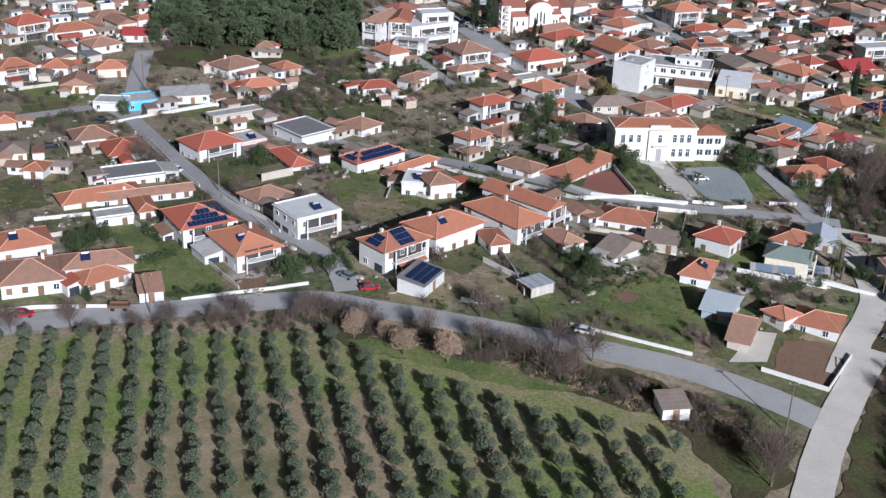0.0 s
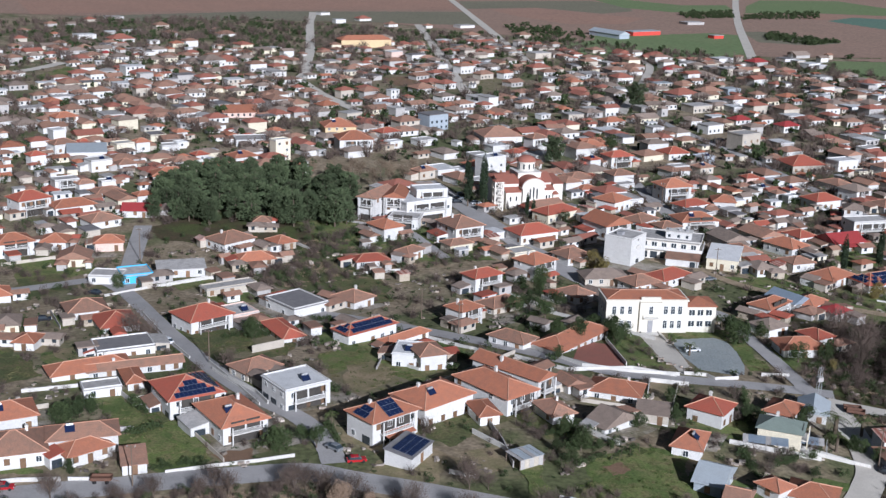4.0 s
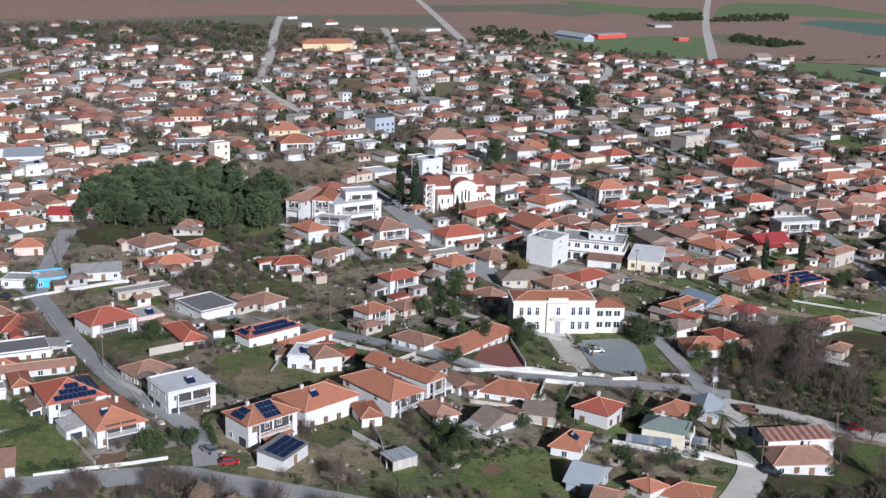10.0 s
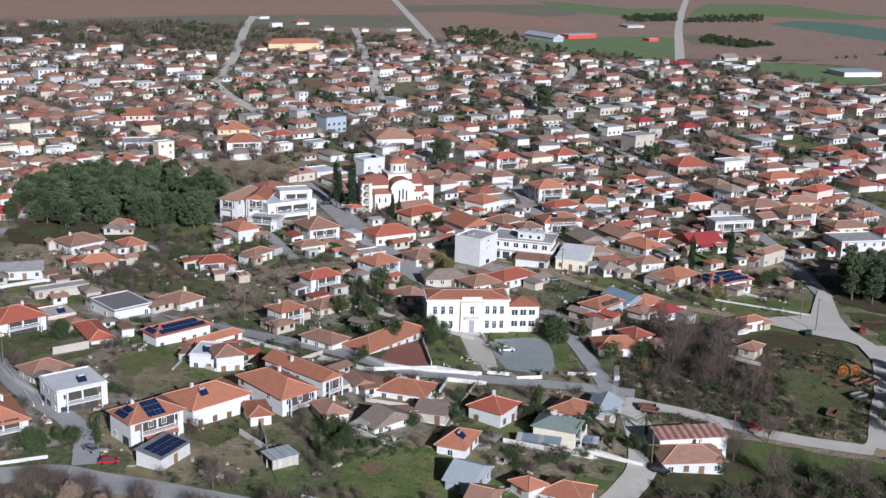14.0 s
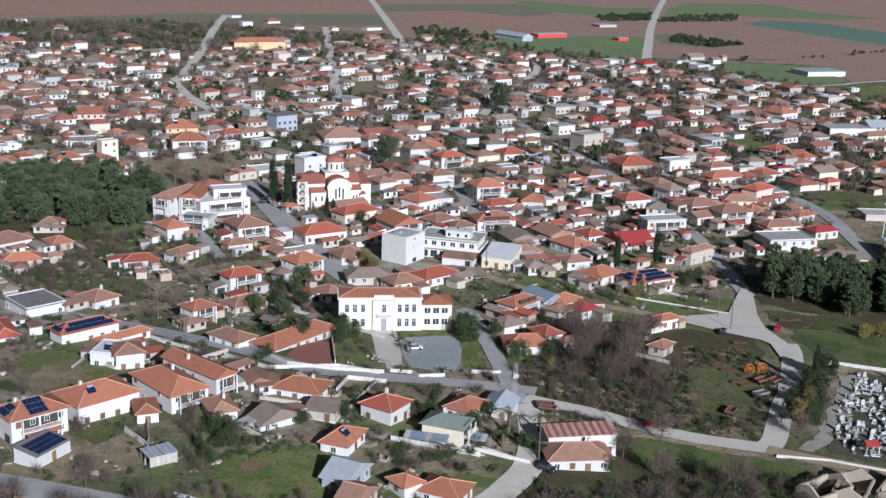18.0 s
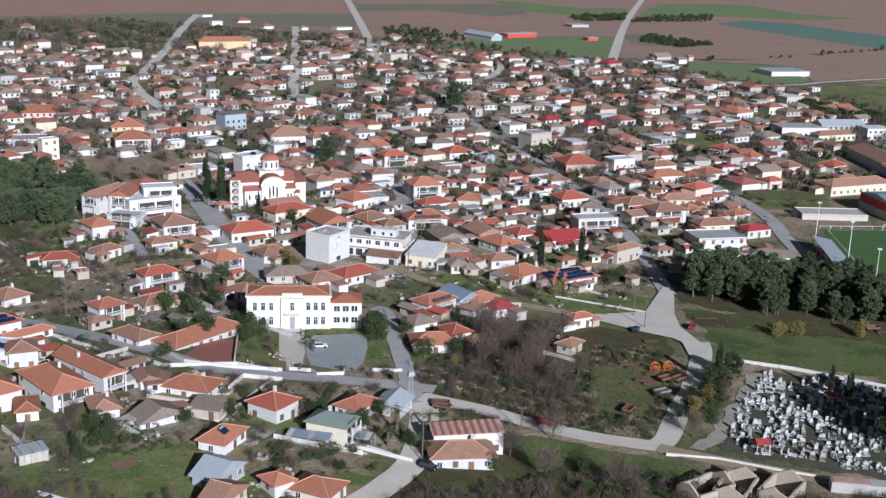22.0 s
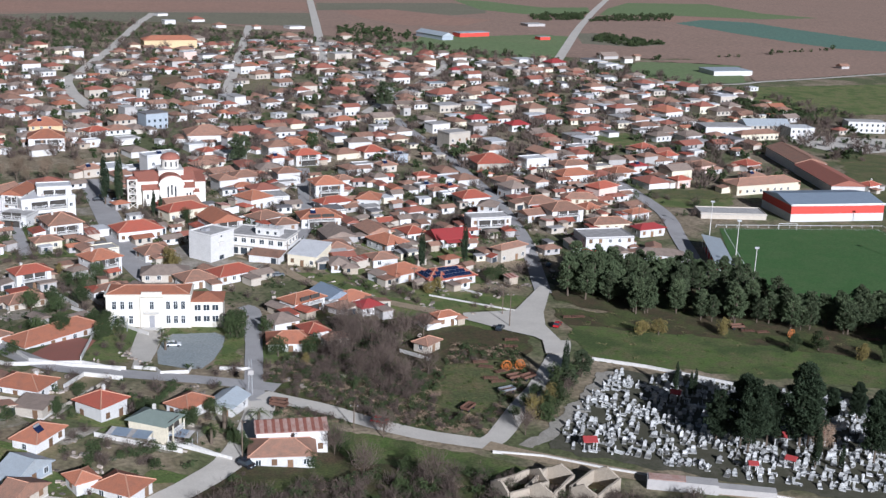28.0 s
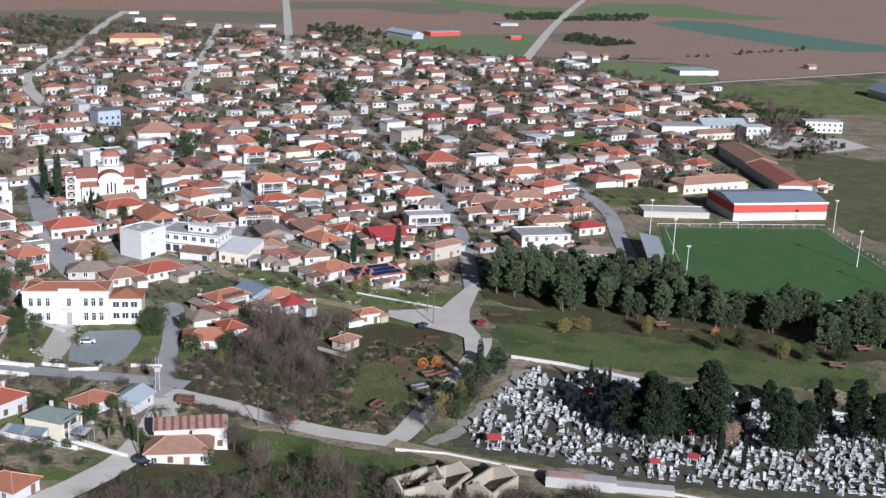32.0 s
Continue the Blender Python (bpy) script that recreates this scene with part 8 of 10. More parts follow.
# yards and garden walls round the nearer houses
yr = random.Random(31)
for i, ob in enumerate(HOUSES):
    x, y = ob.matrix_basis.translation[:2]
    if y > 400:
        continue
    m = ob.matrix_basis
    r = HR[i]
    a, b = r * yr.uniform(1.0, 1.5), r * yr.uniform(0.9, 1.4)
    ox, oy = yr.uniform(-0.5, 0.5) * r, yr.uniform(-0.6, 0.5) * r
    quad = [(m @ Vector((ox + u * a, oy + v * b, 0))).xy for u, v in ((-1, -1), (1, -1), (1, 1), (-1, 1))]
    patch("yard", [(q.x, q.y) for q in quad], yr.choice([YARD, YARD, GRASS, SOIL2, LAWN, DIRT2, GRASS]), 0.01 + 0.002 * (i % 22), "house yard of concrete, earth and grass")
    for s in range(4 if y > 180 else 0):
        p, q = quad[s], quad[(s + 1) % 4]
        if yr.random() < (0.28 if 'plain' not in ob else 0.0):
            ok = all(off_road(p.x + (q.x - p.x) * t, p.y + (q.y - p.y) * t, 0.4) and bool((np.hypot(HX[:, 0] - (p.x + (q.x - p.x) * t), HX[:, 1] - (p.y + (q.y - p.y) * t)) > HR * 0.8).all()) for t in (0, 0.2, 0.4, 0.6, 0.8, 1))
            if ok:
                wall_line([(p.x, p.y), (q.x, q.y)], yr.uniform(0.8, 1.2), 0.2, yr.choice([TRIM, WALL['stone'], WALL['grey'], WALL['beige']]), "low rendered garden wall round a house yard")



def pine_crown(g, height, width, n, puffs, shape):
    """Flat puffs of needles in uneven whorls round a stem, narrowing to the top, with gaps between them."""
    bits = []
    for k in range(puffs):
        u = (k + g.uniform(0, 1)) / puffs
        z = height * (0.24 + 0.70 * u)
        reach = width * max(0.12, 1 - ((u - 0.38) / shape) ** 2) ** 0.5 * g.uniform(0.35, 1.0)
        a = k * 2.4 + g.uniform(-0.5, 0.5)
        r = width * g.uniform(0.32, 0.5) * (1.1 - 0.3 * u)
        m = n // puffs
        p = g.normal(size=(m, 3))
        p /= np.linalg.norm(p, axis=1)[:, None]
        p *= g.uniform(0.55, 1.05, (m, 1)) * np.array([r, r, r * 0.62])
        p += np.array([reach * math.cos(a), reach * math.sin(a), z - 0.12 * reach])
        d = p - np.array([0, 0, z - 1.6])
        d = d / np.linalg.norm(d, axis=1)[:, None] + g.normal(size=(m, 3)) * 0.55
        d /= np.linalg.norm(d, axis=1)[:, None]
        w = np.cross(d, g.normal(size=(m, 3)))
        w /= np.linalg.norm(w, axis=1)[:, None]
        q = g.uniform(0.28, 0.6, (m, 1))
        bits.append(np.concatenate([p - d * q * 0.5 - w * q * 0.3, p - d * q * 0.5 + w * q * 0.3, p + d * q * 0.7], 1).reshape(-1, 3))
    return np.concatenate(bits)


def pine_kinds(name, label, leaf, height, width, n, puffs, variants, group, shape=0.66):
    made = []
    for i in range(variants):
        g = np.random.default_rng(hash_seed(name) + i)
        root = thing(name, pose(0, 0, 0), label, "tree", group)
        stem = Geo().tube((0, 0, -0.3), (0.2, 0.1, height * 0.5), 0.28, 0.18, 6).tube((0.2, 0.1, height * 0.5), (0, 0, height * 0.96), 0.18, 0.04, 5)
        for k in range(7):
            a, z = k * 2.4, height * (0.3 + 0.09 * k)
            stem.tube((0.1, 0.05, z), (width * 0.6 * math.cos(a), width * 0.6 * math.sin(a), z + 0.8), 0.09, 0.03, 3)
        part("trunk", stem, BARK, root)
        part("crown", leaf_mesh("crown", pine_crown(g, height, width, n, puffs, shape), LEAF[leaf]), None, root)
        made.append(root)
        TREE_ROOTS.append(root)
    return made


OLIVES = tree_kinds("olive_tree", "pruned grey-green olive tree on the grove grass", "tree", 'olive', 0.8, (1.62, 1.62, 1.75), 1900, 16, 0.115, 4, group="olive grove")
PINES = pine_kinds("pine_tree", "tall dark green pine tree in a dense grove", 'pine', 10.8, 3.7, 4800, 26, 6, "pine grove", 0.72)
CYPRESS = tree_kinds("cypress_tree", "tall narrow dark cypress", "tree", 'cypress', 1.0, (1.5, 1.5, 7.0), 4200, 26, 0.26, 2, slim=0.5, low=-1, trunk_r=0.25, crown_z=7.4, group="cypresses")
BELT_PINES = pine_kinds("pine_tree", "slender dark green pine in the belt behind the pitch", 'pine', 11.5, 2.75, 3800, 32, 5, "pine belt", 0.64)
CEDAR = pine_kinds("conifer_tree", "tall broad dark conifer among the graves", 'cypress', 19.0, 3.4, 15000, 60, 3, "cemetery conifers", 0.63)
DRY = tree_kinds("dry_leaved_tree", "small tree with dry tan leaves beside the road", "tree", 'dry', 0.6, (2.9, 2.9, 3.0), 4200, 40, 0.11, 2, crown_z=3.6, group="roadside trees")
BUSHY = tree_kinds("evergreen_tree", "rounded evergreen garden tree", "tree", 'bush', 1.2, (2.2, 2.2, 2.2), 2800, 20, 0.11, 3, group="garden trees")
BARE = tree_kinds("bare_tree", "leafless grey-brown winter tree", "tree", 'twig', 1.5, (2.8, 2.8, 2.6), 1200, 1, 1, 3, bare=True, crown_z=4.0, trunk_r=0.15, group="bare trees")
PLANES = tree_kinds("plane_tree", "tall plane tree with sparse brown winter leaves", "tree", 'plane', 2.2, (3.6, 3.6, 3.6), 1500, 26, 0.2, 3, slim=0.5, crown_z=6.0, trunk_r=0.25, group="square trees")
rng = random.Random(11)
OB = Vector((-146.0, 154.2, 0))
UX, UY = Vector((0.996, 0.09, 0)), Vector((0.222, -0.975, 0))
for j in range(13):
    for i in range(-1, 27):
        q = OB + UX * (5.1 * i) + UY * (4.7 * j + 0.8 * (i % 2))
        if q.y < 102 or q.x > -30 or q.x < -153 or (q.x > -88 and q.y > 154 - 0.48 * (q.x + 88)):
            continue
        put(OLIVES, q.x + rng.uniform(-0.4, 0.4), q.y + rng.uniform(-0.4, 0.4), rng, 0.97, 0.2)
GROVE = [(-176, 368), (-150, 360), (-106, 366), (-101, 380), (-112, 430), (-150, 440), (-186, 430)]
n = 0
while n < 120:
    x, y = rng.uniform(-190, -100), rng.uniform(358, 442)
    if inside(x, y, GROVE) and clear(x, y, 1.5):
        put(PINES, x, y, rng, 0.95, 0.2)
        n += 1
BELT = [(104, 332), (103, 307), (139, 279), (177, 266), (222, 262), (235, 285), (190, 297), (165, 322), (140, 330)]
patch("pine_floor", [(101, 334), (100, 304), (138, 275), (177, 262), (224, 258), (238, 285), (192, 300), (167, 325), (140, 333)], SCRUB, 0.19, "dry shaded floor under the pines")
n = 0
while n < 176:
    x, y = rng.uniform(103, 236), rng.uniform(261, 333)
    if inside(x, y, BELT) and clear(x, y, 1.5):
        put(BELT_PINES, x, y, rng, 1.12 if x < 118 else 0.84, 0.22)
        n += 1


def stuff(name, label, category, makers, spots, material, seed):
    """Joins many plants that nobody could count into one mesh."""
    g = np.random.default_rng(seed)
    bits = [makers(g) for k in range(7)]
    out = []
    for x, y, s in spots:
        v = bits[g.integers(0, 7)] * (s * g.uniform(0.8, 1.2))
        a = g.uniform(0, 6.28)
        c, q = math.cos(a), math.sin(a)
        out.append(np.stack([v[:, 0] * c - v[:, 1] * q + x, v[:, 0] * q + v[:, 1] * c + y, v[:, 2]], 1))
    if out:
        tagged(part(name, leaf_mesh(name, np.concatenate(out), material), None), label, category, kind="stuff")


def scatter(poly, count, r, s0, s1, seed, roads=True, ratio=1.0):
    g = random.Random(seed)
    xs, ys = [p[0] for p in poly], [p[1] for p in poly]
    spots = []
    for k in range(count * 6):
        x, y = g.uniform(min(xs), max(xs)), g.uniform(min(ys), max(ys))
        if inside(x, y, poly) and clear(x, y, r, roads):
            spots.append((x, y, g.uniform(s0, s1)))
            if len(spots) >= count:
                break
    return spots


def brush(g):
    return np.concatenate([twigs(g, 205, (1.9, 1.9, 1.5), 1.5, 0.9, 0.034), twigs(g, 70, (1.2, 1.2, 0.9), 0.7, 0.8, 0.04)])


def far_brush(g):
    return twigs(g, 115, (1.9, 1.9, 1.6), 1.6, 1.5, 0.07)


def shrub(g):
    return cloud(g, 185, (1.6, 1.6, 1.4), 11, 0.18, low=-0.9) + np.array([0, 0, 1.1])


def far_shrub(g):
    return cloud(g, 100, (1.9, 1.9, 1.5), 7, 0.42,  low=-0.9) + np.array([0, 0, 1.3])


def grass_tuft(g):
    return twigs(g, 60, (1.4, 1.4, 0.25), 0.25, 0.5, 0.05)


TOWN = [(-300, 260), (-175, 215), (-160, 172), (-60, 172), (-30, 165), (60, 190), (75, 250), (110, 330), (160, 400), (300, 560), (330, 700), (200, 900), (60, 1000), (-300, 1130), (-520, 1000), (-420, 500)]
NEARTOWN = [(-190, 245), (-170, 172), (-60, 172), (-20, 165), (25, 170), (60, 270), (110, 330), (160, 440), (60, 480), (-60, 460), (-100, 340), (-190, 340)]
THICKET = [(22, 225), (30, 215), (60, 203), (75, 208), (88, 232), (80, 250), (60, 262), (36, 262), (24, 245)]
TALLBRUSH = [(25, 261), (33, 275), (54, 275), (63, 248), (58, 225), (44, 227), (29, 237)]
SLOPE = [(-135, 300), (-118, 290), (-60, 330), (-75, 355), (-105, 358), (-130, 340)]
BANK = [(42, 160), (36, 180), (70, 186), (90, 176), (120, 176), (120, 150), (60, 145)]
VERGE = [(-88, 173), (-60, 160), (-30, 146), (-12, 138), (-20, 128), (-45, 145), (-85, 163), (-150, 158), (-150, 162), (-110, 168)]
EAST = [(2, 110), (12, 150), (22, 172), (40, 176), (44, 110)]
FARTOWN = [(-330, 470), (-190, 445), (160, 445), (300, 560), (330, 700), (200, 900), (60, 1000), (-300, 1130), (-520, 1000), (-420, 500)]
MIDTOWN = [(-300, 260), (-190, 250), (-190, 340), (-100, 345), (-60, 330), (160, 400), (200, 470), (-330, 480)]
SCRUBLAND = [(22, 225), (30, 212), (75, 200), (90, 232), (85, 262), (40, 266), (24, 245)]
bare = scatter(MIDTOWN, 380, 0.8, 0.6, 1.5, 1) + scatter(NEARTOWN, 620, 0.4, 0.35, 1.15, 2) + scatter(TALLBRUSH, 100, 0.5, 0.6, 1.4, 3) + scatter(THICKET, 420, 0.4, 0.25, 0.7, 33) + scatter(SLOPE, 110, 0.6, 0.5, 1.2, 4) \
    + scatter(BANK, 420, 0.5, 0.5, 1.3, 5) + scatter(VERGE, 170, 0.6, 0.45, 1.1, 6) + scatter(EAST, 260, 0.5, 0.5, 1.4, 7)
stuff("bare_brush", "leafless grey-brown bushes and saplings in gardens and verges", "bushes", brush, bare, LEAF['twig'], 21)
stuff("far_bare_trees", "leafless trees among the distant houses", "trees", far_brush, scatter(FARTOWN, 2600, 0.0, 0.5, 1.7, 16) + scatter(FARTOWN, 800, -1.5, 1.2, 2.4, 56), LEAF['twig'], 24)
stuff("far_trees", "dark evergreen trees among the distant houses", "trees", far_shrub, scatter(FARTOWN, 2000, 0.0, 0.4, 1.3, 8) + scatter(FARTOWN, 500, -1.5, 1.0, 2.2, 58), LEAF['bush'], 27)
green = scatter(TALLBRUSH, 160, 0.4, 0.4, 1.0, 59) + scatter(MIDTOWN, 380, 0.8, 0.5, 1.5, 17) + scatter(NEARTOWN, 640, 0.4, 0.3, 1.0, 9) + scatter(SCRUBLAND, 420, 0.4, 0.25, 0.8, 10) + scatter(BANK, 330, 0.5, 0.4, 1.3, 12) \
    + scatter(VERGE, 110, 0.6, 0.3, 0.8, 13) + scatter(EAST, 120, 0.6, 0.5, 1.5, 14) + scatter(SLOPE, 90, 0.6, 0.4, 1.1, 15)
for (ax, ay), (bx, by) in [((-137.4, 207.1), (-132.0, 201.9)), ((-133.3, 190.6), (-127.9, 194.8)), ((-123.7, 175.4), (-114.4, 178.7)), ((-105.3, 186.8), (-98.8, 190.0)), ((-45.5, 198.6), (-30.4, 202.7)), ((-41.9, 191.8), (-30.8, 195.4)), ((-40.9, 183.8), (-34.8, 189.0)), ((-4.2, 194.7), (-4.0, 181.5)), ((3.6, 226.5), (-0.3, 203.7)), ((0.4, 187.0), (7.3, 191.5)), ((18.9, 205.2), (21.7, 196.8)), ((-125.0, 251.4), (-113.8, 254.7)), ((-69.9, 241.3), (-60.3, 244.2)), ((-44.9, 264.7), (-33.1, 275.1)), ((-48.8, 273.6), (-41.3, 279.2)), ((-90.8, 264.8), (-103.9, 268.1)), ((-109.7, 258.5), (-105.0, 263.4)), ((-73.9, 241.9), (-64.9, 235.0)), ((-97.6, 221.2), (-91.8, 218.3)), ((-91.9, 199.2), (-88.7, 190.8))]:
    n = int(math.hypot(bx - ax, by - ay) / 0.9) + 1
    green += [(ax + (bx - ax) * i / n + rng.uniform(-0.5, 0.5), ay + (by - ay) * i / n + rng.uniform(-0.5, 0.5), rng.uniform(0.5, 1.0)) for i in range(n + 1)]
stuff("garden_bushes", "dark evergreen bushes in gardens and along walls", "bushes", shrub, green, LEAF['bush'], 22)
DRYGRASS = scatter(SCRUBLAND, 420, 0.4, 0.6, 1.4, 18) + scatter(VERGE, 260, 0.4, 0.5, 1.2, 19) + scatter(BANK, 260, 0.4, 0.5, 1.2, 20) + scatter(SLOPE, 200, 0.4, 0.5, 1.2, 25)
stuff("dry_grass", "tall dry winter grass and weeds", "grass", grass_tuft, DRYGRASS, LEAF['dry'], 23)
WEEDS = scatter(NEARTOWN, 1000, 0.2, 0.4, 1.1, 51) + scatter(EAST, 300, 0.2, 0.5, 1.2, 52) + scatter(SCRUBLAND, 300, 0.2, 0.5, 1.2, 53) + scatter(BANK, 300, 0.2, 0.5, 1.3, 54)


def weed_tuft(g):
    return np.concatenate([cloud(g, 34, (0.9, 0.9, 0.3), 4, 0.14, low=-0.2) + np.array([0.4 * k, 0.5 * k * (-1) ** k, 0.15]) for k in range(2)])


stuff("weeds", "low green weeds and herbs in yards and plots", "weeds", weed_tuft, WEEDS, LEAF['bush'], 28)

og = random.Random(71)
open_spots = []
for poly in OPEN_FIELDS:
    xs, ys = [p[0] for p in poly], [p[1] for p in poly]
    for k in range(int(min(260, (max(xs) - min(xs)) * (max(ys) - min(ys)) / 5))):
        x, y = og.uniform(min(xs), max(xs)), og.uniform(min(ys), max(ys))
        if inside(x, y, poly) and off_road(x, y, 0.5) and bool((np.hypot(HX[:, 0] - x, HX[:, 1] - y) > HR * 0.8).all()):
            open_spots.append((x, y, og.uniform(0.35, 1.0)))
stuff("meadow_grass", "tufts of rough winter grass in meadows and lawns", "grass", grass_tuft, open_spots[::2], LEAF['tuft'], 29)
stuff("meadow_herbs", "low green herbs in meadows and lawns", "weeds", weed_tuft, open_spots[1::2], LEAF['herb'], 30)


def yard_clutter():
    """Planks, crates, pots and sheets lying about the yards, too small to pick apart."""
    g, q = Geo(), random.Random(61)
    for x, y, s in scatter(NEARTOWN, 520, 0.3, 0.5, 1.0, 62):
        for k in range(q.randint(2, 5)):
            a, b, h = q.uniform(0.2, 0.9) * s, q.uniform(0.15, 0.6) * s, q.uniform(0.15, 0.8) * s
            m = pose(x + q.uniform(-1.4, 1.4), y + q.uniform(-1.2, 1.2), 0.05, 0, 0, q.uniform(0, 180))
            piece = Geo().box(-a, -b, 0, a, b, h)
            n = len(g.v)
            g.v += [tuple(m @ Vector(v)) for v in piece.v]
            g.f += [tuple(n + i for i in f) for f in piece.f]
    tagged(part("yard_clutter", g, CLUTTER), "planks, crates, pots and sheets lying about the yards", "clutter", kind="stuff")


yard_clutter()
far_town()
ORCHARDS = [[(-31.2, 1132.9), (-3.1, 1161.4), (51.0, 1085.5), (46.5, 1033.7), (1.3, 990.8), (-18.9, 1002.3)], [(228.1, 1363.5), (354.7, 1440.8), (334.9, 1354.7), (220.2, 1294.4)], [(175.7, 1364.6), (248.2, 1419.8), (237.1, 1329.7), (169.7, 1288.2)], [(-380.5, 1032.4), (-335.0, 1072.9), (-286.0, 1116.6), (-215.5, 1091.1), (-184.4, 889.3), (-226.5, 857.3), (-302.5, 979.5)], [(227.2, 1159.0), (280.5, 1082.5), (243.8, 1051.4), (212.7, 1089.8)], [(256.6, 737.6), (269.8, 716.9), (294.2, 678.5), (288.6, 649.5), (255.8, 676.7)], [(242.7, 956.6), (325.4, 1005.7), (445.9, 1101.9), (440.7, 1085.9), (322.1, 992.2), (240.6, 944.3)], [(-423.1, 936.0), (-379.5, 1055.2), (-312.3, 929.9), (-343.7, 803.9)]]
trees = []
for k, poly in enumerate(ORCHARDS):
    trees += scatter(poly, 45 if k == 6 else 170, 0.3, 0.8, 1.7, 40 + k, True)
stuff("far_orchards", "dark distant orchards and hedge trees on the plain", "trees", far_shrub, trees, LEAF['bush'], 26)



def free_spot(x, y, r):
    """The spot nearest to x, y at which no house stands."""
    for k in range(60):
        d, a = 0.16 * k, 2.4 * k
        u, v = x + d * math.cos(a), y + d * math.sin(a)
        if bool((np.hypot(HX[:, 0] - u, HX[:, 1] - v) > HR * 0.8 + r).all()):
            return u, v
    return x, y


# single trees that stand out
for t_kind, spots in (
        (CYPRESS, ((59.5, 330, 0.95), (73.5, 338, 1.0), (-62, 404, 1.3), (-56, 402, 1.3), (-40, 388, 0.7), (-37, 389, 0.6), (96, 236, 0.75), (123.0, 232.8, 0.62), (125.9, 229.5, 0.5), (127.4, 231.4, 0.45), (145.3, 193.1, 0.78), (150.4, 191.5, 0.42))),
        (CEDAR, ((126.3, 203.8, 0.75), (137.5, 203.2, 0.85), (173.2, 211.9, 0.7), (132.4, 199.4, 1.05), (131.5, 202.7, 0.9), (144.0, 200.8, 1.15), (146.9, 203.9, 1), (159.1, 196.2, 0.9), (164.7, 198.0, 0.8), (162.6, 218.0, 0.55), (156.3, 216.8, 0.5), (179.0, 206.2, 0.8), (183.1, 203.6, 0.8))),
        (PINES, ((100.8, 241.6, 0.75), (97, 233, 0.5), (-24, 487, 1.3), (36, 650, 1.6))),
        (BUSHY, ((88, 226, 1.0), (85, 219, 1.0), (90, 222, 0.9), (82, 214, 0.8), (10, 268, 1.5), (-33, 259, 1.5), (-30, 262, 1.4), (-38, 258, 1.3), (-48, 278, 1.5), (-44, 283, 1.4), (-40, 276, 1.4), (-36, 284, 1.4), (-93, 188, 1.2), (-96, 190, 1.0), (6, 520, 2.0), (16, 212, 1.0))),
        (BARE, ((-62, 172, 1.0), (-48, 160, 1.1), (-42, 156, 1.2), (-46, 152, 1.0), (-95, 170, 0.9), (-110, 168, 0.8), (-150, 245, 1.3), (-148, 242, 1.1), (-118, 228, 1.0), (50, 238, 1.4), (45, 236, 1.3), (56, 232, 1.3), (62, 240, 1.2), (84, 206, 0.9))),
        (PLANES, ((-119.1, 441.2, 0.9), (-111.9, 430.8, 1), (-107.0, 437.7, 1.1), (-100.4, 430.3, 1), (-93.8, 433.3, 1.1), (-88.6, 440.3, 1), (-85.3, 453.8, 0.9), (-128.3, 447.5, 0.8), (-99.1, 451.8, 0.9), (-111.6, 456.6, 0.8))),
        (DRY, ((149, 201, 1.2),))):
    for x, y, s in spots:
        x, y = free_spot(x, y, 1.2 * s)
        put(t_kind, x, y, rng, s, 0.05)


# ---------------------------------------------------------------- vehicles, farm tools and small things
PAINT = {
    'red': mat("red_car_paint", (0.42, 0.02, 0.025), None, 0.25, bump=0, spec=0.6),
    'white': mat("white_car_paint", (0.72, 0.73, 0.74), None, 0.25, bump=0, spec=0.6),
    'grey': mat("silver_car_paint", (0.36, 0.38, 0.40), None, 0.25, metal=0.5, bump=0, spec=0.6),
    'dark': mat("dark_car_paint", (0.025, 0.028, 0.035), None, 0.25, bump=0, spec=0.6),
    'orange': mat("orange_machine_paint", (0.45, 0.15, 0.03), (0.30, 0.11, 0.05), 0.55),
    'rust': mat("rusty_machine_iron", (0.15, 0.075, 0.05), (0.09, 0.06, 0.045), 0.8),
}
TYRE = mat("black_tyre_rubber", (0.02, 0.02, 0.02), None, 0.9)
CAR_BODY = Geo()
for (z, hw), (z2, hw2), a, b in (((0.28, 0.82), (0.85, 0.84), 2.05, 2.0),):
    CAR_BODY.quadstrip([(-2.05, -0.8, 0.3), (2.05, -0.8, 0.3), (2.05, 0.8, 0.3), (-2.05, 0.8, 0.3), (-2.0, -0.84, 0.85), (1.95, -0.84, 0.78), (1.95, 0.84, 0.78), (-2.0, 0.84, 0.85)],
                       [(0, 3, 2, 1), (4, 5, 6, 7), (0, 1, 5, 4), (1, 2, 6, 5), (2, 3, 7, 6), (3, 0, 4, 7)])
CAR_ROOF = Geo().quadstrip([(-1.3, -0.68, 1.36), (0.4, -0.68, 1.36), (0.4, 0.68, 1.36), (-1.3, 0.68, 1.36), (-1.2, -0.62, 1.44), (0.3, -0.62, 1.44), (0.3, 0.62, 1.44), (-1.2, 0.62, 1.44)],
                           [(0, 3, 2, 1), (4, 5, 6, 7), (0, 1, 5, 4), (1, 2, 6, 5), (2, 3, 7, 6), (3, 0, 4, 7)])
CAR_CABIN = Geo().quadstrip([(-1.85, -0.78, 0.82), (1.05, -0.78, 0.8), (1.05, 0.78, 0.8), (-1.85, 0.78, 0.82), (-1.32, -0.66, 1.37), (0.42, -0.66, 1.37), (0.42, 0.66, 1.37), (-1.32, 0.66, 1.37)],
                            [(4, 5, 6, 7), (0, 1, 5, 4), (1, 2, 6, 5), (2, 3, 7, 6), (3, 0, 4, 7)]).mesh("cabin_glass", GLASS)
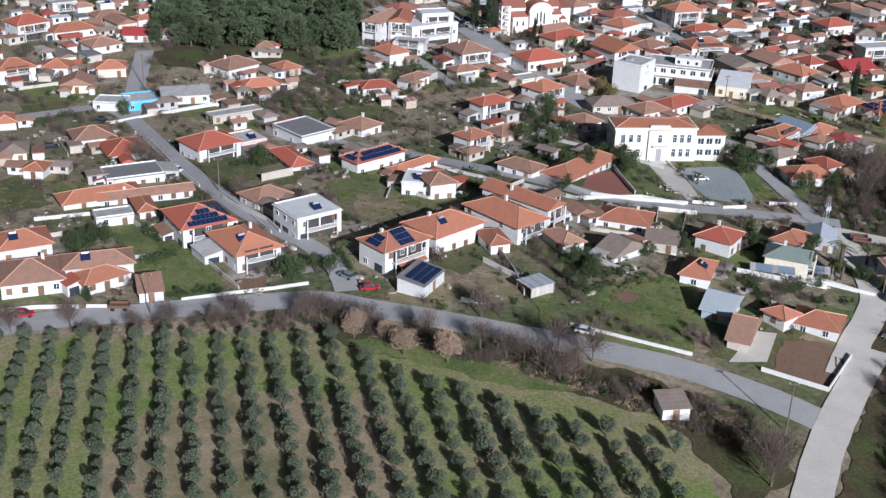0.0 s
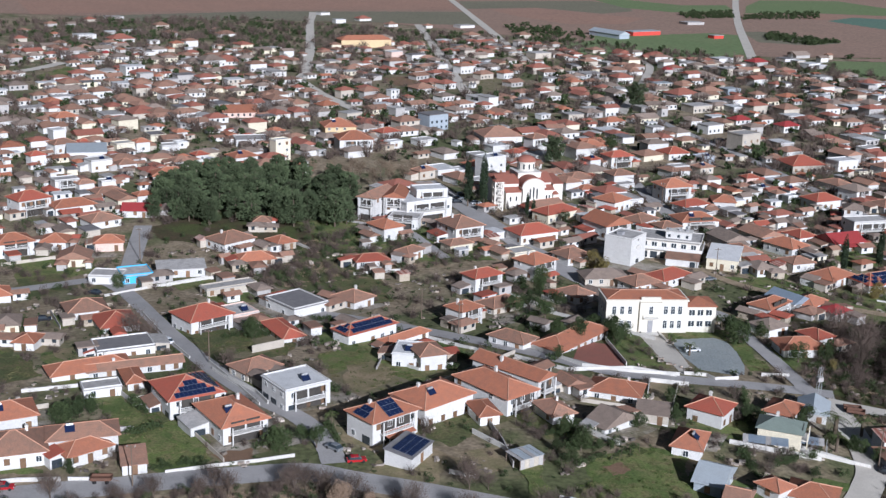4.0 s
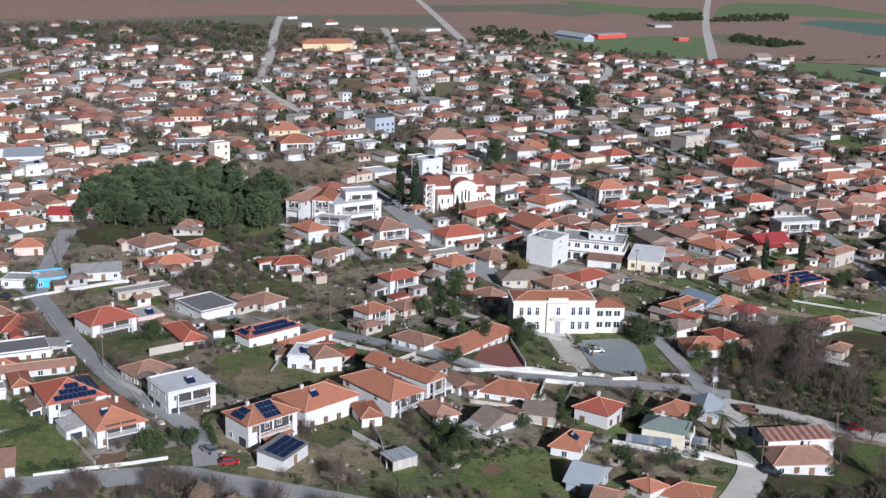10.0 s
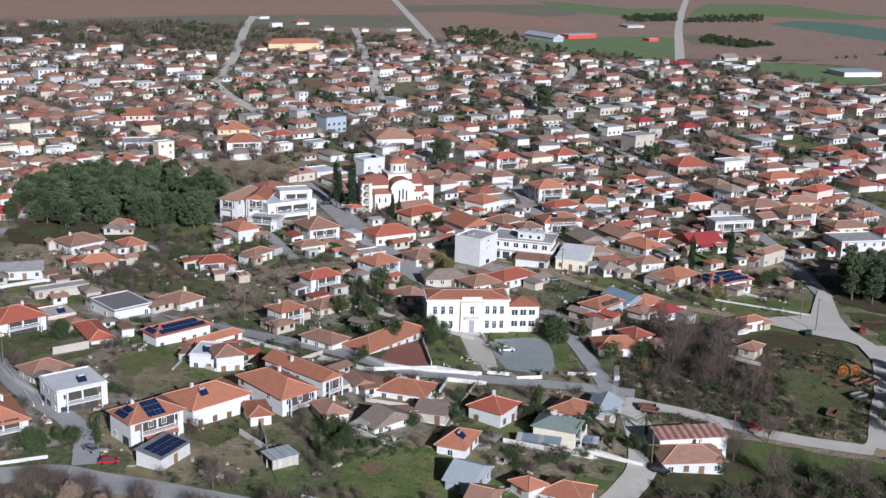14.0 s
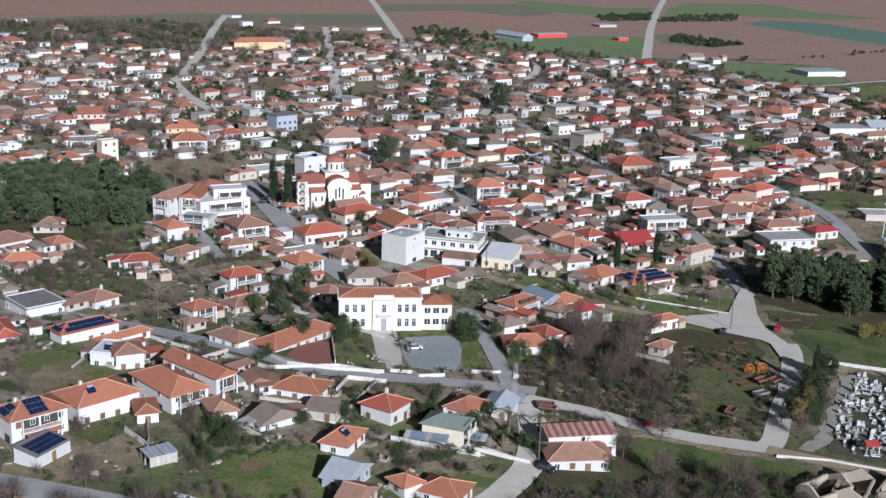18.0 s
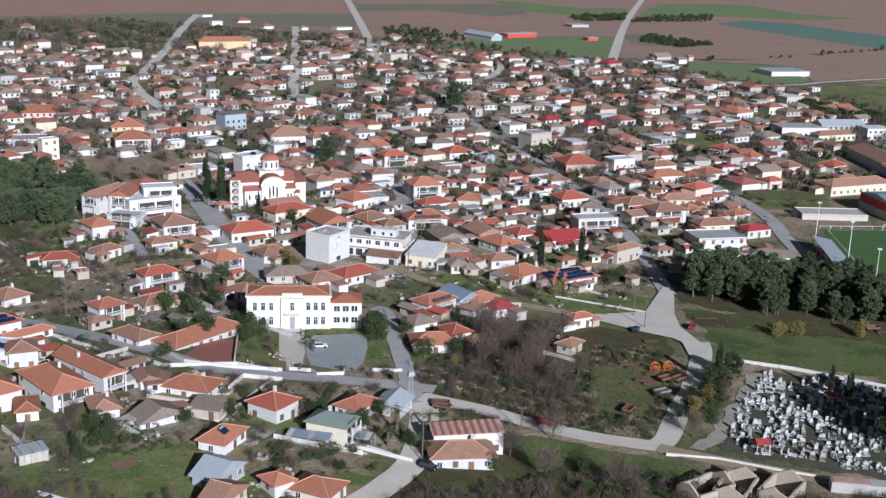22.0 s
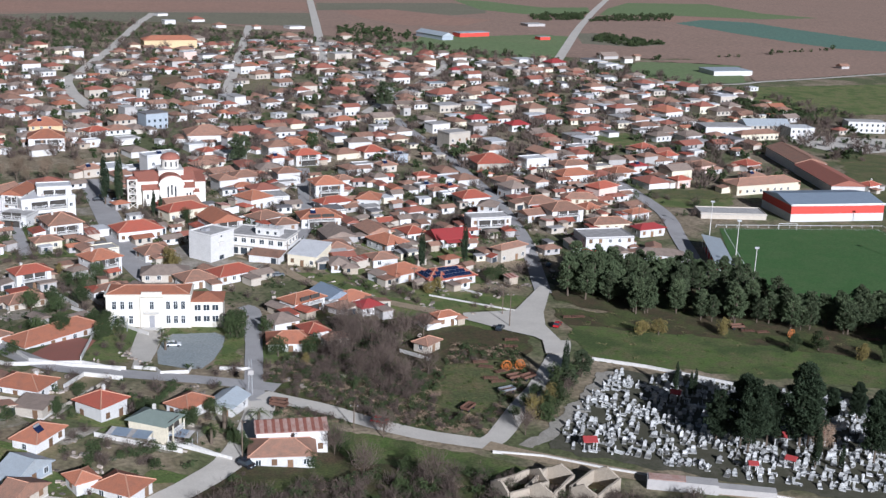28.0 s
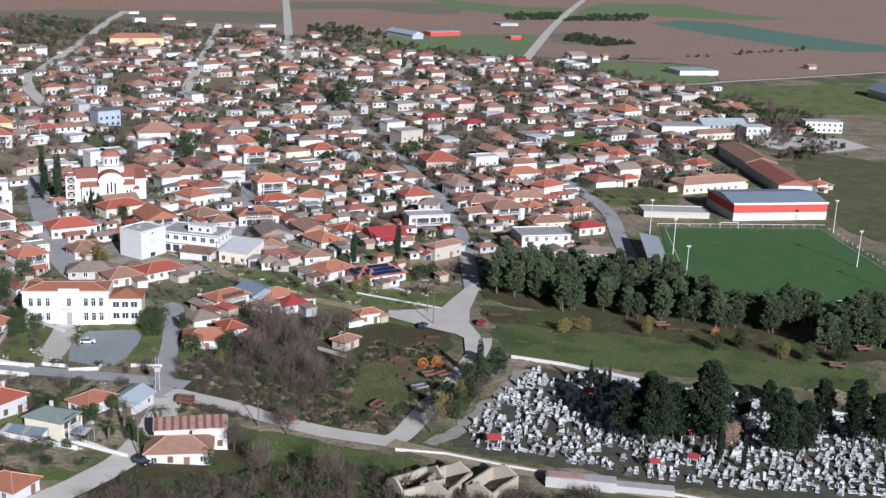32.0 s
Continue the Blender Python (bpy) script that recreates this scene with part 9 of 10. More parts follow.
WHEEL = Geo().tube((0, -0.1, 0), (0, 0.1, 0), 0.32, 0.32, 12).mesh("wheel", TYRE)
LIGHT = Geo().box(-0.04, -0.17, -0.08, 0.04, 0.17, 0.08).mesh("headlight", FRAME)


def car(x, y, rot, paint, label):
    c = thing("car", pose(x, y, 0.26, 0, 0, rot), label, "car", "parked cars")
    part("body", CAR_BODY, PAINT[paint], c)
    part("roof", CAR_ROOF, PAINT[paint], c)
    part("cabin_glass", CAR_CABIN, None, c)
    for a in (-1.3, 1.3):
        for b in (-0.75, 0.75):
            part("wheel", WHEEL, None, c, "", pose(a, b, 0.32))
    for b in (-0.58, 0.58):
        part("headlight", LIGHT, None, c, "", pose(1.98, b, 0.64))


def ring(g, c, r, t, n=16, y=0.0):
    for i in range(n):
        a, b = 2 * math.pi * i / n, 2 * math.pi * (i + 1) / n
        g.tube((c[0] + r * math.cos(a), y, c[1] + r * math.sin(a)), (c[0] + r * math.cos(b), y, c[1] + r * math.sin(b)), t, t, 4)


def hay_rake(x, y, rot):
    r = thing("hay_rake", pose(x, y, 0.1, 0, 0, rot), "orange spoked farm rake standing on the grass", "farm machine", "farm machines")
    for k, yy in enumerate((-0.25, 0.25)):
        g = Geo()
        ring(g, (0, 1.3), 1.25, 0.1, 16, yy)
        ring(g, (0, 1.3), 0.45, 0.08, 8, yy)
        w = part("wheel", g, PAINT['orange'], r)
        for i in range(8):
            a = 2 * math.pi * i / 8
            part("spoke", Geo().tube((0, yy, 1.3), (1.55 * math.cos(a), yy, 1.3 + 1.25 * math.sin(a)), 0.05, 0.04, 4), PAINT['orange'], w)
    part("axle", Geo().tube((0, -1.2, 1.3), (0, 1.2, 1.3), 0.1, 0.1, 6), PAINT['rust'], r)
    part("drawbar", Geo().tube((0, 0, 1.2), (1.9, 0.3, 0.3), 0.08, 0.08, 4), PAINT['orange'], r)


def harrow(x, y, rot, paint):
    h = thing("harrow", pose(x, y, 0.1, 0, 0, rot), "old painted iron harrow lying on the grass", "farm machine", "farm machines")
    for i in range(3):
        part("beam", Geo().box(-1.9, -0.8 + i * 0.7, 0.45, 1.9, -0.65 + i * 0.7, 0.6), PAINT[paint], h)
    for i in range(5):
        part("crossbar", Geo().box(-1.7 + i * 0.8, -0.9, 0.6, -1.58 + i * 0.8, 0.85, 0.7), PAINT[paint], h)
    for i in range(3):
        part("tine", Geo().tube((-1.7 + i * 0.96, -0.7 + 0.7 * (i % 3), 0.5), (-1.75 + i * 0.96, -0.75 + 0.7 * (i % 3), -0.05), 0.05, 0.03, 4), PAINT['rust'], h)


def trailer(x, y, rot, paint):
    t = thing("farm_trailer", pose(x, y, 0.1, 0, 0, rot), "old open farm trailer abandoned on the grass", "trailer", "farm machines")
    part("bed", Geo().box(-2.0, -1.0, 0.75, 2.0, 1.0, 0.87), PAINT['rust'], t)
    for s in (-1, 1):
        part("side_board", Geo().box(-2.0, s * 1.0 - 0.04, 0.87, 2.0, s * 1.0 + 0.04, 1.4), PAINT[paint], t)
        part("end_board", Geo().box(s * 2.0 - 0.04, -0.96, 0.87, s * 2.0 + 0.04, 0.96, 1.4), PAINT[paint], t)
        for a in (-1.2, 1.2):
            part("wheel", WHEEL, None, t, "", pose(a, s * 0.85, 0.36) @ Matrix.Diagonal((1.2, 1.2, 1.2, 1)))
    part("drawbar", Geo().tube((2.0, 0, 0.7), (3.3, 0, 0.3), 0.06, 0.06, 4), PAINT['rust'], t)


def utility_pole(x, y, h):
    p = thing("utility_pole", pose(x, y, 0), "dark wooden utility pole with a crossarm", "pole", "utility poles")
    part("shaft", Geo().tube((0, 0, -0.3), (0, 0, h), 0.16, 0.1, 8), WOOD, p)
    part("crossarm", Geo().box(-0.9, -0.06, h - 0.6, 0.9, 0.06, h - 0.45), WOOD, p)
    for s in (-0.8, 0.8):
        part("insulator", Geo().tube((s, 0, h - 0.45), (s, 0, h - 0.2), 0.06, 0.04, 6), FRAME, p)


def lattice_pylon(x, y, h):
    p = thing("lattice_pylon", pose(x, y, 0, 0, 0, 20), "grey steel lattice pole carrying a transformer", "pylon")
    for a in (-0.5, 0.5):
        for b in (-0.5, 0.5):
            part("leg", Geo().tube((a, b, -0.3), (a * 0.6, b * 0.6, h), 0.05, 0.05, 4), STEEL, p)
    for k in range(6):
        z = h * k / 6
        for b in (-0.45, 0.45):
            part("brace", Geo().tube((-0.45, b, z), (0.45, b, z + h / 6), 0.03, 0.03, 4), STEEL, p)
    part("transformer", Geo().box(-0.7, -0.5, h * 0.6, 0.7, 0.5, h * 0.6 + 1.1), WALL['grey'], p)


def palm(x, y, s):
    p = thing("palm_tree", pose(x, y, 0), "palm tree with a shaggy trunk and drooping fronds", "palm", "palms")
    hh = 4.2 * s
    part("trunk", Geo().tube((0, 0, -0.3), (0, 0, hh), 0.42 * s, 0.34 * s, 8), BARK, p)
    r = np.random.default_rng(int(abs(x) * 10))
    v = []
    for i in range(34):
        a, up = r.uniform(0, 6.28), r.uniform(-0.35, 1.0)
        d = np.array([math.cos(a), math.sin(a), 0])
        for k in range(9):
            t0 = k / 9
            q = d * 2.6 * s * t0 + np.array([0, 0, hh + s * (2.0 * up * t0 - 1.9 * t0 * t0)])
            side = np.array([-d[1], d[0], 0]) * 0.5 * s * (1 - t0 * 0.6)
            fwd = d * 0.55 * s + np.array([0, 0, -0.28 * s])
            v += [q, q + d * 0.12, q + side + fwd, q, q + d * 0.12, q - side + fwd]
    part("crown", leaf_mesh("crown", np.array(v), LEAF['palm']), None, p)


def vegetable_plot(x, y, rot, w, d):
    """A kitchen garden: dark earth, leafy rows of uneven height and bean poles, or bare ridges."""
    green = rot > 0
    v = thing("vegetable_plot", pose(x, y, 0.16, 0, 0, rot), "leafy kitchen garden with bean poles on dark earth" if green else "tilled garden plot of red-brown soil ridges", "garden plot")
    part("soil", Geo().box(-w / 2, -d / 2, -0.2, w / 2, d / 2, 0.02), SCRUB if green else SOIL, v)
    r = np.random.default_rng(int(abs(x)))
    for i in range(int(d / 1.1)):
        yy = -d / 2 + 0.6 + i * 1.1
        if green:
            for k in range(int(w / 2.4)):
                if r.uniform() < 0.72:
                    h = r.uniform(0.35, 1.0)
                    plant = cloud(r, 150, (1.3, 0.5, h), 7, 0.13, low=-0.9) + np.array([-w / 2 + 1.3 + k * 2.4 + r.uniform(-0.4, 0.4), yy + r.uniform(-0.2, 0.2), h * 0.6])
                    part("vegetable_bed", leaf_mesh("bed", plant, LEAF['yellow' if r.uniform() < 0.08 else 'bush']), None, v)
            if i % 3 == 0:
                for k in range(4):
                    part("bean_pole", Geo().tube((-w / 2 + 1 + k * w / 4, yy + 0.5, 0), (-w / 2 + 1.1 + k * w / 4, yy + 0.5, 1.9), 0.05, 0.04, 4), WOOD, v)
            continue
        ridge = Geo()
        m = int(w / 0.5)
        rows = [[(-w / 2 + k * w / m, yy + c + r.uniform(-0.06, 0.06), 0.02 if c else 0.28 + r.uniform(-0.12, 0.1)) for k in range(m + 1)] for c in (-0.4, 0.0, 0.4)]
        ridge.v = rows[0] + rows[1] + rows[2]
        ridge.f = [(k + j * (m + 1), k + 1 + j * (m + 1), k + 1 + (j + 1) * (m + 1), k + (j + 1) * (m + 1)) for k in range(m) for j in (0, 1)]
        part("soil_ridge", ridge, SOIL, v)


def dry_tree(x, y, s):
    put(DRY, x, y, random.Random(int(x * 3 + y)), s, 0.06)


def bare_tree(x, y, s):
    put(BARE, x, y, random.Random(int(x * 3 + y)), s, 0.1)


def planting_bed(x, y, rot):
    b = thing("planting_bed", pose(x, y, 0.2, 0, 0, rot), "long pale tilled planting bed with cross rows", "garden bed", "planting beds")
    part("soil", Geo().box(-7, -1.5, -0.2, 7, 1.5, 0.05), DIRT2, b)
    for s in (-1, 1):
        part("edge", Geo().box(-7, s * 1.6 - 0.25, -0.2, 7, s * 1.6 + 0.25, 0.25), DIRT, b)
    for i in range(9):
        part("cross_row", Geo().box(-6.4 + i * 1.5, -1.3, 0.05, -6.0 + i * 1.5, 1.3, 0.18), DIRT, b)


def carport(x, y, rot, w, d):
    p = thing("carport", pose(x, y, 0, 0, 0, rot), "low carport of pale corrugated sheets on steel posts", "carport", "carports")
    for i in range(int(w / 1.2)):
        part("roof_sheet", Geo().quadstrip([(-w / 2 + i * 1.2, -d / 2, 2.3), (-w / 2 + i * 1.2 + 1.19, -d / 2, 2.3), (-w / 2 + i * 1.2 + 1.19, d / 2, 2.75), (-w / 2 + i * 1.2, d / 2, 2.75),
                                            (-w / 2 + i * 1.2, -d / 2, 2.35), (-w / 2 + i * 1.2 + 1.19, -d / 2, 2.35), (-w / 2 + i * 1.2 + 1.19, d / 2, 2.8), (-w / 2 + i * 1.2, d / 2, 2.8)],
                                           [(0, 3, 2, 1), (4, 5, 6, 7), (0, 1, 5, 4), (1, 2, 6, 5), (2, 3, 7, 6), (3, 0, 4, 7)]), ROOF['blue'] if i % 4 else ROOF['concrete'], p)
    for a in (-w / 2 + 0.2, 0, w / 2 - 0.4):
        part("post", Geo().tube((a, -d / 2 + 0.2, 0), (a, -d / 2 + 0.2, 2.32), 0.06, 0.06, 6), STEEL, p)
        part("post", Geo().tube((a, d / 2 - 0.2, 0), (a, d / 2 - 0.2, 2.72), 0.06, 0.06, 6), STEEL, p)


def ruin(x, y, rot, n, h):
    r = thing("ruined_barn", pose(x, y, 0, 0, 0, rot), "roofless ruined barn of tan rubble walls", "ruin", "ruins")
    q = random.Random(int(x))
    for k, (ax, ay, bx, by) in enumerate(((-5, -3, 5, -3), (-5, 3, 5, 3), (-5, -2.75, -5, 2.75), (5, -2.75, 5, 2.75))):
        m = 6
        d = Vector((bx - ax, by - ay, 0)).normalized()
        s = Vector((-d.y, d.x, 0)) * 0.24
        g = Geo()
        for i in range(m + 1):
            c = Vector((ax, ay, 0)).lerp(Vector((bx, by, 0)), i / m)
            hh = 3.0 + (1.5 * (1 - abs(i / m - 0.5) * 2) if k > 1 else 0) - q.uniform(0, 0.3)
            g.v += [(c.x + s.x, c.y + s.y, -0.3), (c.x - s.x, c.y - s.y, -0.3), (c.x - s.x, c.y - s.y, hh), (c.x + s.x, c.y + s.y, hh)]
            if i:
                n = 4 * i
                g.f += [(n - 4 + j, n - 4 + (j + 1) % 4, n + (j + 1) % 4, n + j) for j in range(4)]
        g.f += [(0, 3, 2, 1), (4 * m, 4 * m + 1, 4 * m + 2, 4 * m + 3)]
        part("wall", g, WALL['stone'], r)


def wall_block(x, y, rot, length, h):
    b = thing("ruined_wall", pose(x, y, 0, 0, 0, rot), "long pale ruined wall with patched render", "ruin", "ruins")
    part("wall", Geo().box(0, 0, -0.3, length * 0.55, 3.2, h).box(length * 0.55, 0.3, -0.3, length, 2.8, h * 0.7), WALL['grey'], b)
    part("roof", Geo().box(0.3, 0.2, h, length * 0.3, 3.0, h + 0.12), ROOF['rust'], b)


def pergola(x, y, rot):
    p = thing("play_frame", pose(x, y, 0, 0, 0, 10), "green metal climbing frame in the school garden", "play frame")
    for a in (-2, 0, 2):
        for b in (-1, 1):
            part("post", Geo().tube((a, b, 0), (a, b, 2.6), 0.08, 0.08, 6), STEEL, p)
    for b in (-1, 1):
        part("bar", Geo().tube((-2.2, b, 2.6), (2.2, b, 2.6), 0.07, 0.07, 6), STEEL, p)


def greenhouse(x, y, rot):
    p = thing("garden_shelter", pose(x, y, 0, 0, 0, rot), "patched garden shelter of pale sheets on posts", "shelter")
    for a in (-3, 3):
        for b in (-2.4, 2.4):
            part("post", Geo().box(a - 0.08, b - 0.08, -0.3, a + 0.08, b + 0.08, 2.4), WOOD, p)
    for i in range(6):
        part("roof_sheet", Geo().box(-3.2 + i * 1.07, -2.7, 2.4 + 0.05 * (i % 2), -2.2 + i * 1.07, 2.7, 2.44 + 0.05 * (i % 2)), ROOF['metal'] if i % 3 else ROOF['concrete'], p)
    for i in range(5):
        part("wall_sheet", Geo().box(-3 + i * 1.2, -2.45, 0, -1.85 + i * 1.2, -2.4, 2.3), WALL['beige'] if i % 2 else WALL['grey'], p)


SHRUBS = {}


def shrub_tree(x, y, leaf, s):
    """A broad garden tree whose crown reaches low."""
    if leaf not in SHRUBS:
        SHRUBS[leaf] = tree_kinds("garden_tree", "broad yellow-leaved garden tree in winter" if leaf == 'yellow' else "broad dark evergreen garden tree", "tree", leaf, 0.6, (1.9, 1.9, 2.0), 2800, 18, 0.095, 2, low=-0.9, crown_z=1.9, group="garden trees")
    x, y = free_spot(x, y, s)
    put(SHRUBS[leaf], x, y, random.Random(int(x * 7 + y)), s * 0.85, 0.08)


car(-84.3, 182.0, 15, 'red', 'small red car parked at the street corner')
car(-89.4, 187.4, 140, 'grey', 'silver-grey car parked by the garden hedge')
car(-149.9, 164.2, 8, 'red', 'red car parked along the road wall')
car(-3.2, 254.3, 12, 'white', 'white car parked in the school yard')
car(51.2, 209.6, -15, 'red', 'dark red car driving lane beside the scrub')
car(25.6, 186.2, -35, 'dark', 'dark car parked beside the brown house')
car(-138.6, 246.2, 130, 'white', 'white car parked in the village street')
car(-168.6, 282.5, 160, 'dark', 'dark car parked beside the low wall')
car(-175.1, 258.9, 20, 'dark', 'dark car parked in a yard')
car(-42.4, 166.8, -20, 'white', 'white car beside the low road wall')
car(-65.7, 414.4, 20, 'grey', 'grey car parked on the church square')
car(-64.5, 421.4, 15, 'dark', 'dark car parked on the church square')
car(-58.8, 407.9, 25, 'white', 'white car parked on the church square')
car(-66.2, 408.7, 20, 'dark', 'dark car parked on the church square')
car(14.5, 318.5, 20, 'grey', 'grey car parked beside a garden')
car(82.0, 275.1, 70, 'dark', 'dark pickup parked at the fork')
car(98.5, 279.5, 70, 'red', 'dark red car parked at the field edge')
car(101.4, 338.6, 80, 'dark', 'dark car in the shaded street')
car(25.7, 185.6, -35, 'dark', 'dark car by the pole')
hay_rake(82.0, 244.6, 10)
hay_rake(85.5, 245.7, 14)
hay_rake(164.1, 276.0, 40)
harrow(84.6, 266.5, 5, 'rust')
harrow(84.1, 261.2, 5, 'rust')
harrow(79.5, 236.0, 10, 'rust')
harrow(76.8, 245.7, -10, 'rust')
harrow(80.6, 242.9, 30, 'rust')
trailer(71.5, 218.6, 60, 'rust')
trailer(83.7, 238.6, 30, 'rust')
trailer(87.0, 238.9, 40, 'rust')
trailer(81.2, 229.7, 30, 'grey')
trailer(28.3, 216.8, -20, 'rust')
harrow(172.6, 275.0, 5, 'rust')
harrow(198.0, 264.9, 5, 'rust')
trailer(202.9, 267.9, 10, 'rust')
harrow(192.6, 270.1, 0, 'rust')
trailer(191.3, 254.2, -10, 'rust')
harrow(102.7, 287.2, 0, 'rust')
harrow(152.9, 280.1, 0, 'rust')
utility_pole(-10.7, 134.4, 10)
utility_pole(24.4, 189.5, 9)
utility_pole(84.8, 278.1, 10)
utility_pole(-164.6, 316.6, 11)
utility_pole(-125.0, 233.2, 9)
utility_pole(83.3, 288.3, 9)
utility_pole(-74.3, 272.7, 9)
utility_pole(-64.2, 261.2, 9)
utility_pole(17.0, 321.8, 10)
utility_pole(-126.0, 167.8, 9)
utility_pole(57.3, 304.1, 9)
utility_pole(142.0, 403.9, 9)
utility_pole(14.5, 418.3, 9)
utility_pole(45.7, 206.2, 6)
lattice_pylon(21.0, 223.6, 9)
palm(25.6, 204.7, 1.0)
palm(-4.5, 251.7, 0.75)
palm(-7.7, 260.8, 0.55)
palm(-91.3, 201.2, 0.6)
palm(-91.5, 200.0, 0.6)
palm(92.2, 377.0, 0.9)
palm(85.2, 368.5, 0.8)
shrub_tree(-15.9, 333.9, 'yellow', 2.0)
shrub_tree(-24.1, 442.7, 'yellow', 1.6)
shrub_tree(62.1, 306.4, 'yellow', 1.3)
shrub_tree(-51.9, 315.3, 'yellow', 1.2)
shrub_tree(64.5, 316.3, 'yellow', 1.2)
shrub_tree(30.6, 254.9, 'bush', 1.7)
shrub_tree(28.4, 255.5, 'bush', 1.5)
shrub_tree(-100.1, 185.6, 'bush', 2.0)
shrub_tree(-101.4, 186.3, 'bush', 1.7)
shrub_tree(11.4, 262.6, 'bush', 2.3)
shrub_tree(-38.3, 296.8, 'bush', 2.0)
shrub_tree(-39.3, 307.9, 'bush', 1.8)
shrub_tree(-118.4, 253.4, 'bush', 1.8)
shrub_tree(-116.4, 254.9, 'bush', 1.6)
shrub_tree(-163.6, 289.4, 'bush', 1.4)
shrub_tree(-147.9, 196.8, 'bush', 1.7)
shrub_tree(-149.3, 195.2, 'bush', 1.6)
shrub_tree(-143.9, 200.3, 'bush', 1.6)
shrub_tree(54.6, 324.2, 'bush', 1.6)
shrub_tree(81.3, 321.0, 'bush', 1.6)
shrub_tree(84.3, 324.4, 'bush', 1.8)
shrub_tree(-26.7, 381.7, 'bush', 1.8)
shrub_tree(93.7, 232.9, 'bush', 2.2)
shrub_tree(90.8, 223.9, 'yellow', 1.8)
shrub_tree(96.9, 236.8, 'bush', 1.8)
shrub_tree(86.7, 215.4, 'yellow', 1.8)
shrub_tree(145.1, 277.0, 'yellow', 1.6)
shrub_tree(121.7, 274.7, 'yellow', 1.6)
shrub_tree(126.5, 275.2, 'yellow', 1.5)
shrub_tree(178.7, 260.1, 'yellow', 1.5)
shrub_tree(185.1, 258.6, 'bush', 1.6)
shrub_tree(193.8, 257.3, 'bush', 1.8)
shrub_tree(161.5, 265.0, 'bush', 1.7)
shrub_tree(168.9, 266.5, 'bush', 1.9)
vegetable_plot(-33.7, 195.1, 42, 12, 14)
vegetable_plot(0.5, 159.7, -104, 8, 12)
planting_bed(184.4, 233.5, -50)
planting_bed(188.8, 232.1, -50)
planting_bed(193.0, 230.0, -50)
planting_bed(196.9, 227.5, -50)
ruin(80.7, 177.5, 35, 14, 4)
ruin(86.9, 178.4, 60, 12, 9)
ruin(96.0, 178.0, 55, 12, 8)
wall_block(107.1, 181.2, -8, 26, 2.2)
pergola(-19.9, 265.3, 0)
greenhouse(-51.1, 184.9, 35)
dry_tree(-85.6, 161.2, 1.0)
dry_tree(-76.1, 155.4, 1.0)
dry_tree(-68.1, 153.1, 1.15)
dry_tree(-80.0, 161.3, 0.7)
bare_tree(-57.5, 156.5, 1.0)
bare_tree(-54.4, 154.7, 1.1)
bare_tree(-50.8, 150.8, 1.1)
bare_tree(-48.4, 147.9, 1.2)
bare_tree(-45.7, 149.2, 0.9)
bare_tree(-95.9, 167.8, 0.9)
bare_tree(-92.7, 169.0, 1.0)
bare_tree(-89.2, 167.4, 1.0)
bare_tree(-83.4, 165.6, 1.0)
bare_tree(-72.2, 161.9, 1.0)
bare_tree(-62.3, 159.4, 1.0)
bare_tree(-106.8, 165.9, 0.8)
bare_tree(-112.0, 164.3, 0.7)
bare_tree(-139.7, 160.7, 0.9)
bare_tree(-150.1, 157.5, 0.9)
bare_tree(-127.8, 161.2, 0.7)
bare_tree(-120.6, 162.8, 0.8)
bare_tree(-17.9, 122.6, 1.2)
bare_tree(-17.1, 118.0, 1.3)
bare_tree(-14.2, 125.3, 1.0)
bare_tree(-62.4, 175.9, 0.8)
bare_tree(-58.4, 172.6, 0.7)
bare_tree(52.3, 245.8, 1.7)
bare_tree(42.2, 253.9, 1.5)
bare_tree(45.7, 262.8, 1.6)
bare_tree(38.9, 245.4, 1.4)
bare_tree(54.8, 263.7, 1.4)
bare_tree(60.6, 268.7, 1.2)
bare_tree(39.2, 266.6, 1.5)
bare_tree(42.6, 192.8, 1.1)
bare_tree(49.2, 182.7, 1.3)
bare_tree(63.2, 178.7, 1.2)
bare_tree(52.4, 202.1, 1.0)
shrub_tree(24.1, 252.1, 'bush', 1.7)
shrub_tree(31.1, 244.7, 'yellow', 0.9)
shrub_tree(36.7, 188.3, 'bush', 1.2)
shrub_tree(28.1, 190.4, 'bush', 1.0)
shrub_tree(57.6, 184.6, 'bush', 1.2)
shrub_tree(56.7, 175.8, 'bush', 1.2)
shrub_tree(9.5, 203.3, 'bush', 1.5)
shrub_tree(11.8, 206.5, 'bush', 1.3)
shrub_tree(16.6, 199.4, 'bush', 1.1)
shrub_tree(8.7, 183.7, 'bush', 0.9)
shrub_tree(9.3, 263.6, 'bush', 2.2)
shrub_tree(-45.2, 300.2, 'bush', 1.8)
shrub_tree(-31.6, 264.0, 'bush', 1.6)
shrub_tree(-29.4, 266.5, 'bush', 1.5)
trailer(-132.4, 168.9, 5, 'rust')
trailer(28.0, 218.6, -10, 'rust')
harrow(105.3, 287.6, 5, 'rust')
harrow(156.9, 279.3, 15, 'rust')
trailer(150.3, 282.4, 10, 'rust')
harrow(187.3, 275.7, 5, 'rust')
trailer(192.1, 271.6, 5, 'rust')
harrow(173.1, 276.2, 8, 'rust')
harrow(75.5, 248.8, 8, 'rust')
harrow(77.7, 238.1, 8, 'rust')
carport(1.3, 196.7, -12, 10, 3.2)
carport(11.4, 196.1, -14, 7, 3)
palm(18.8, 203.0, 1.35)
palm(17.2, 196.5, 0.9)
shrub_tree(1.5, 211.5, 'bush', 1.4)
shrub_tree(2.9, 208.5, 'bush', 1.2)
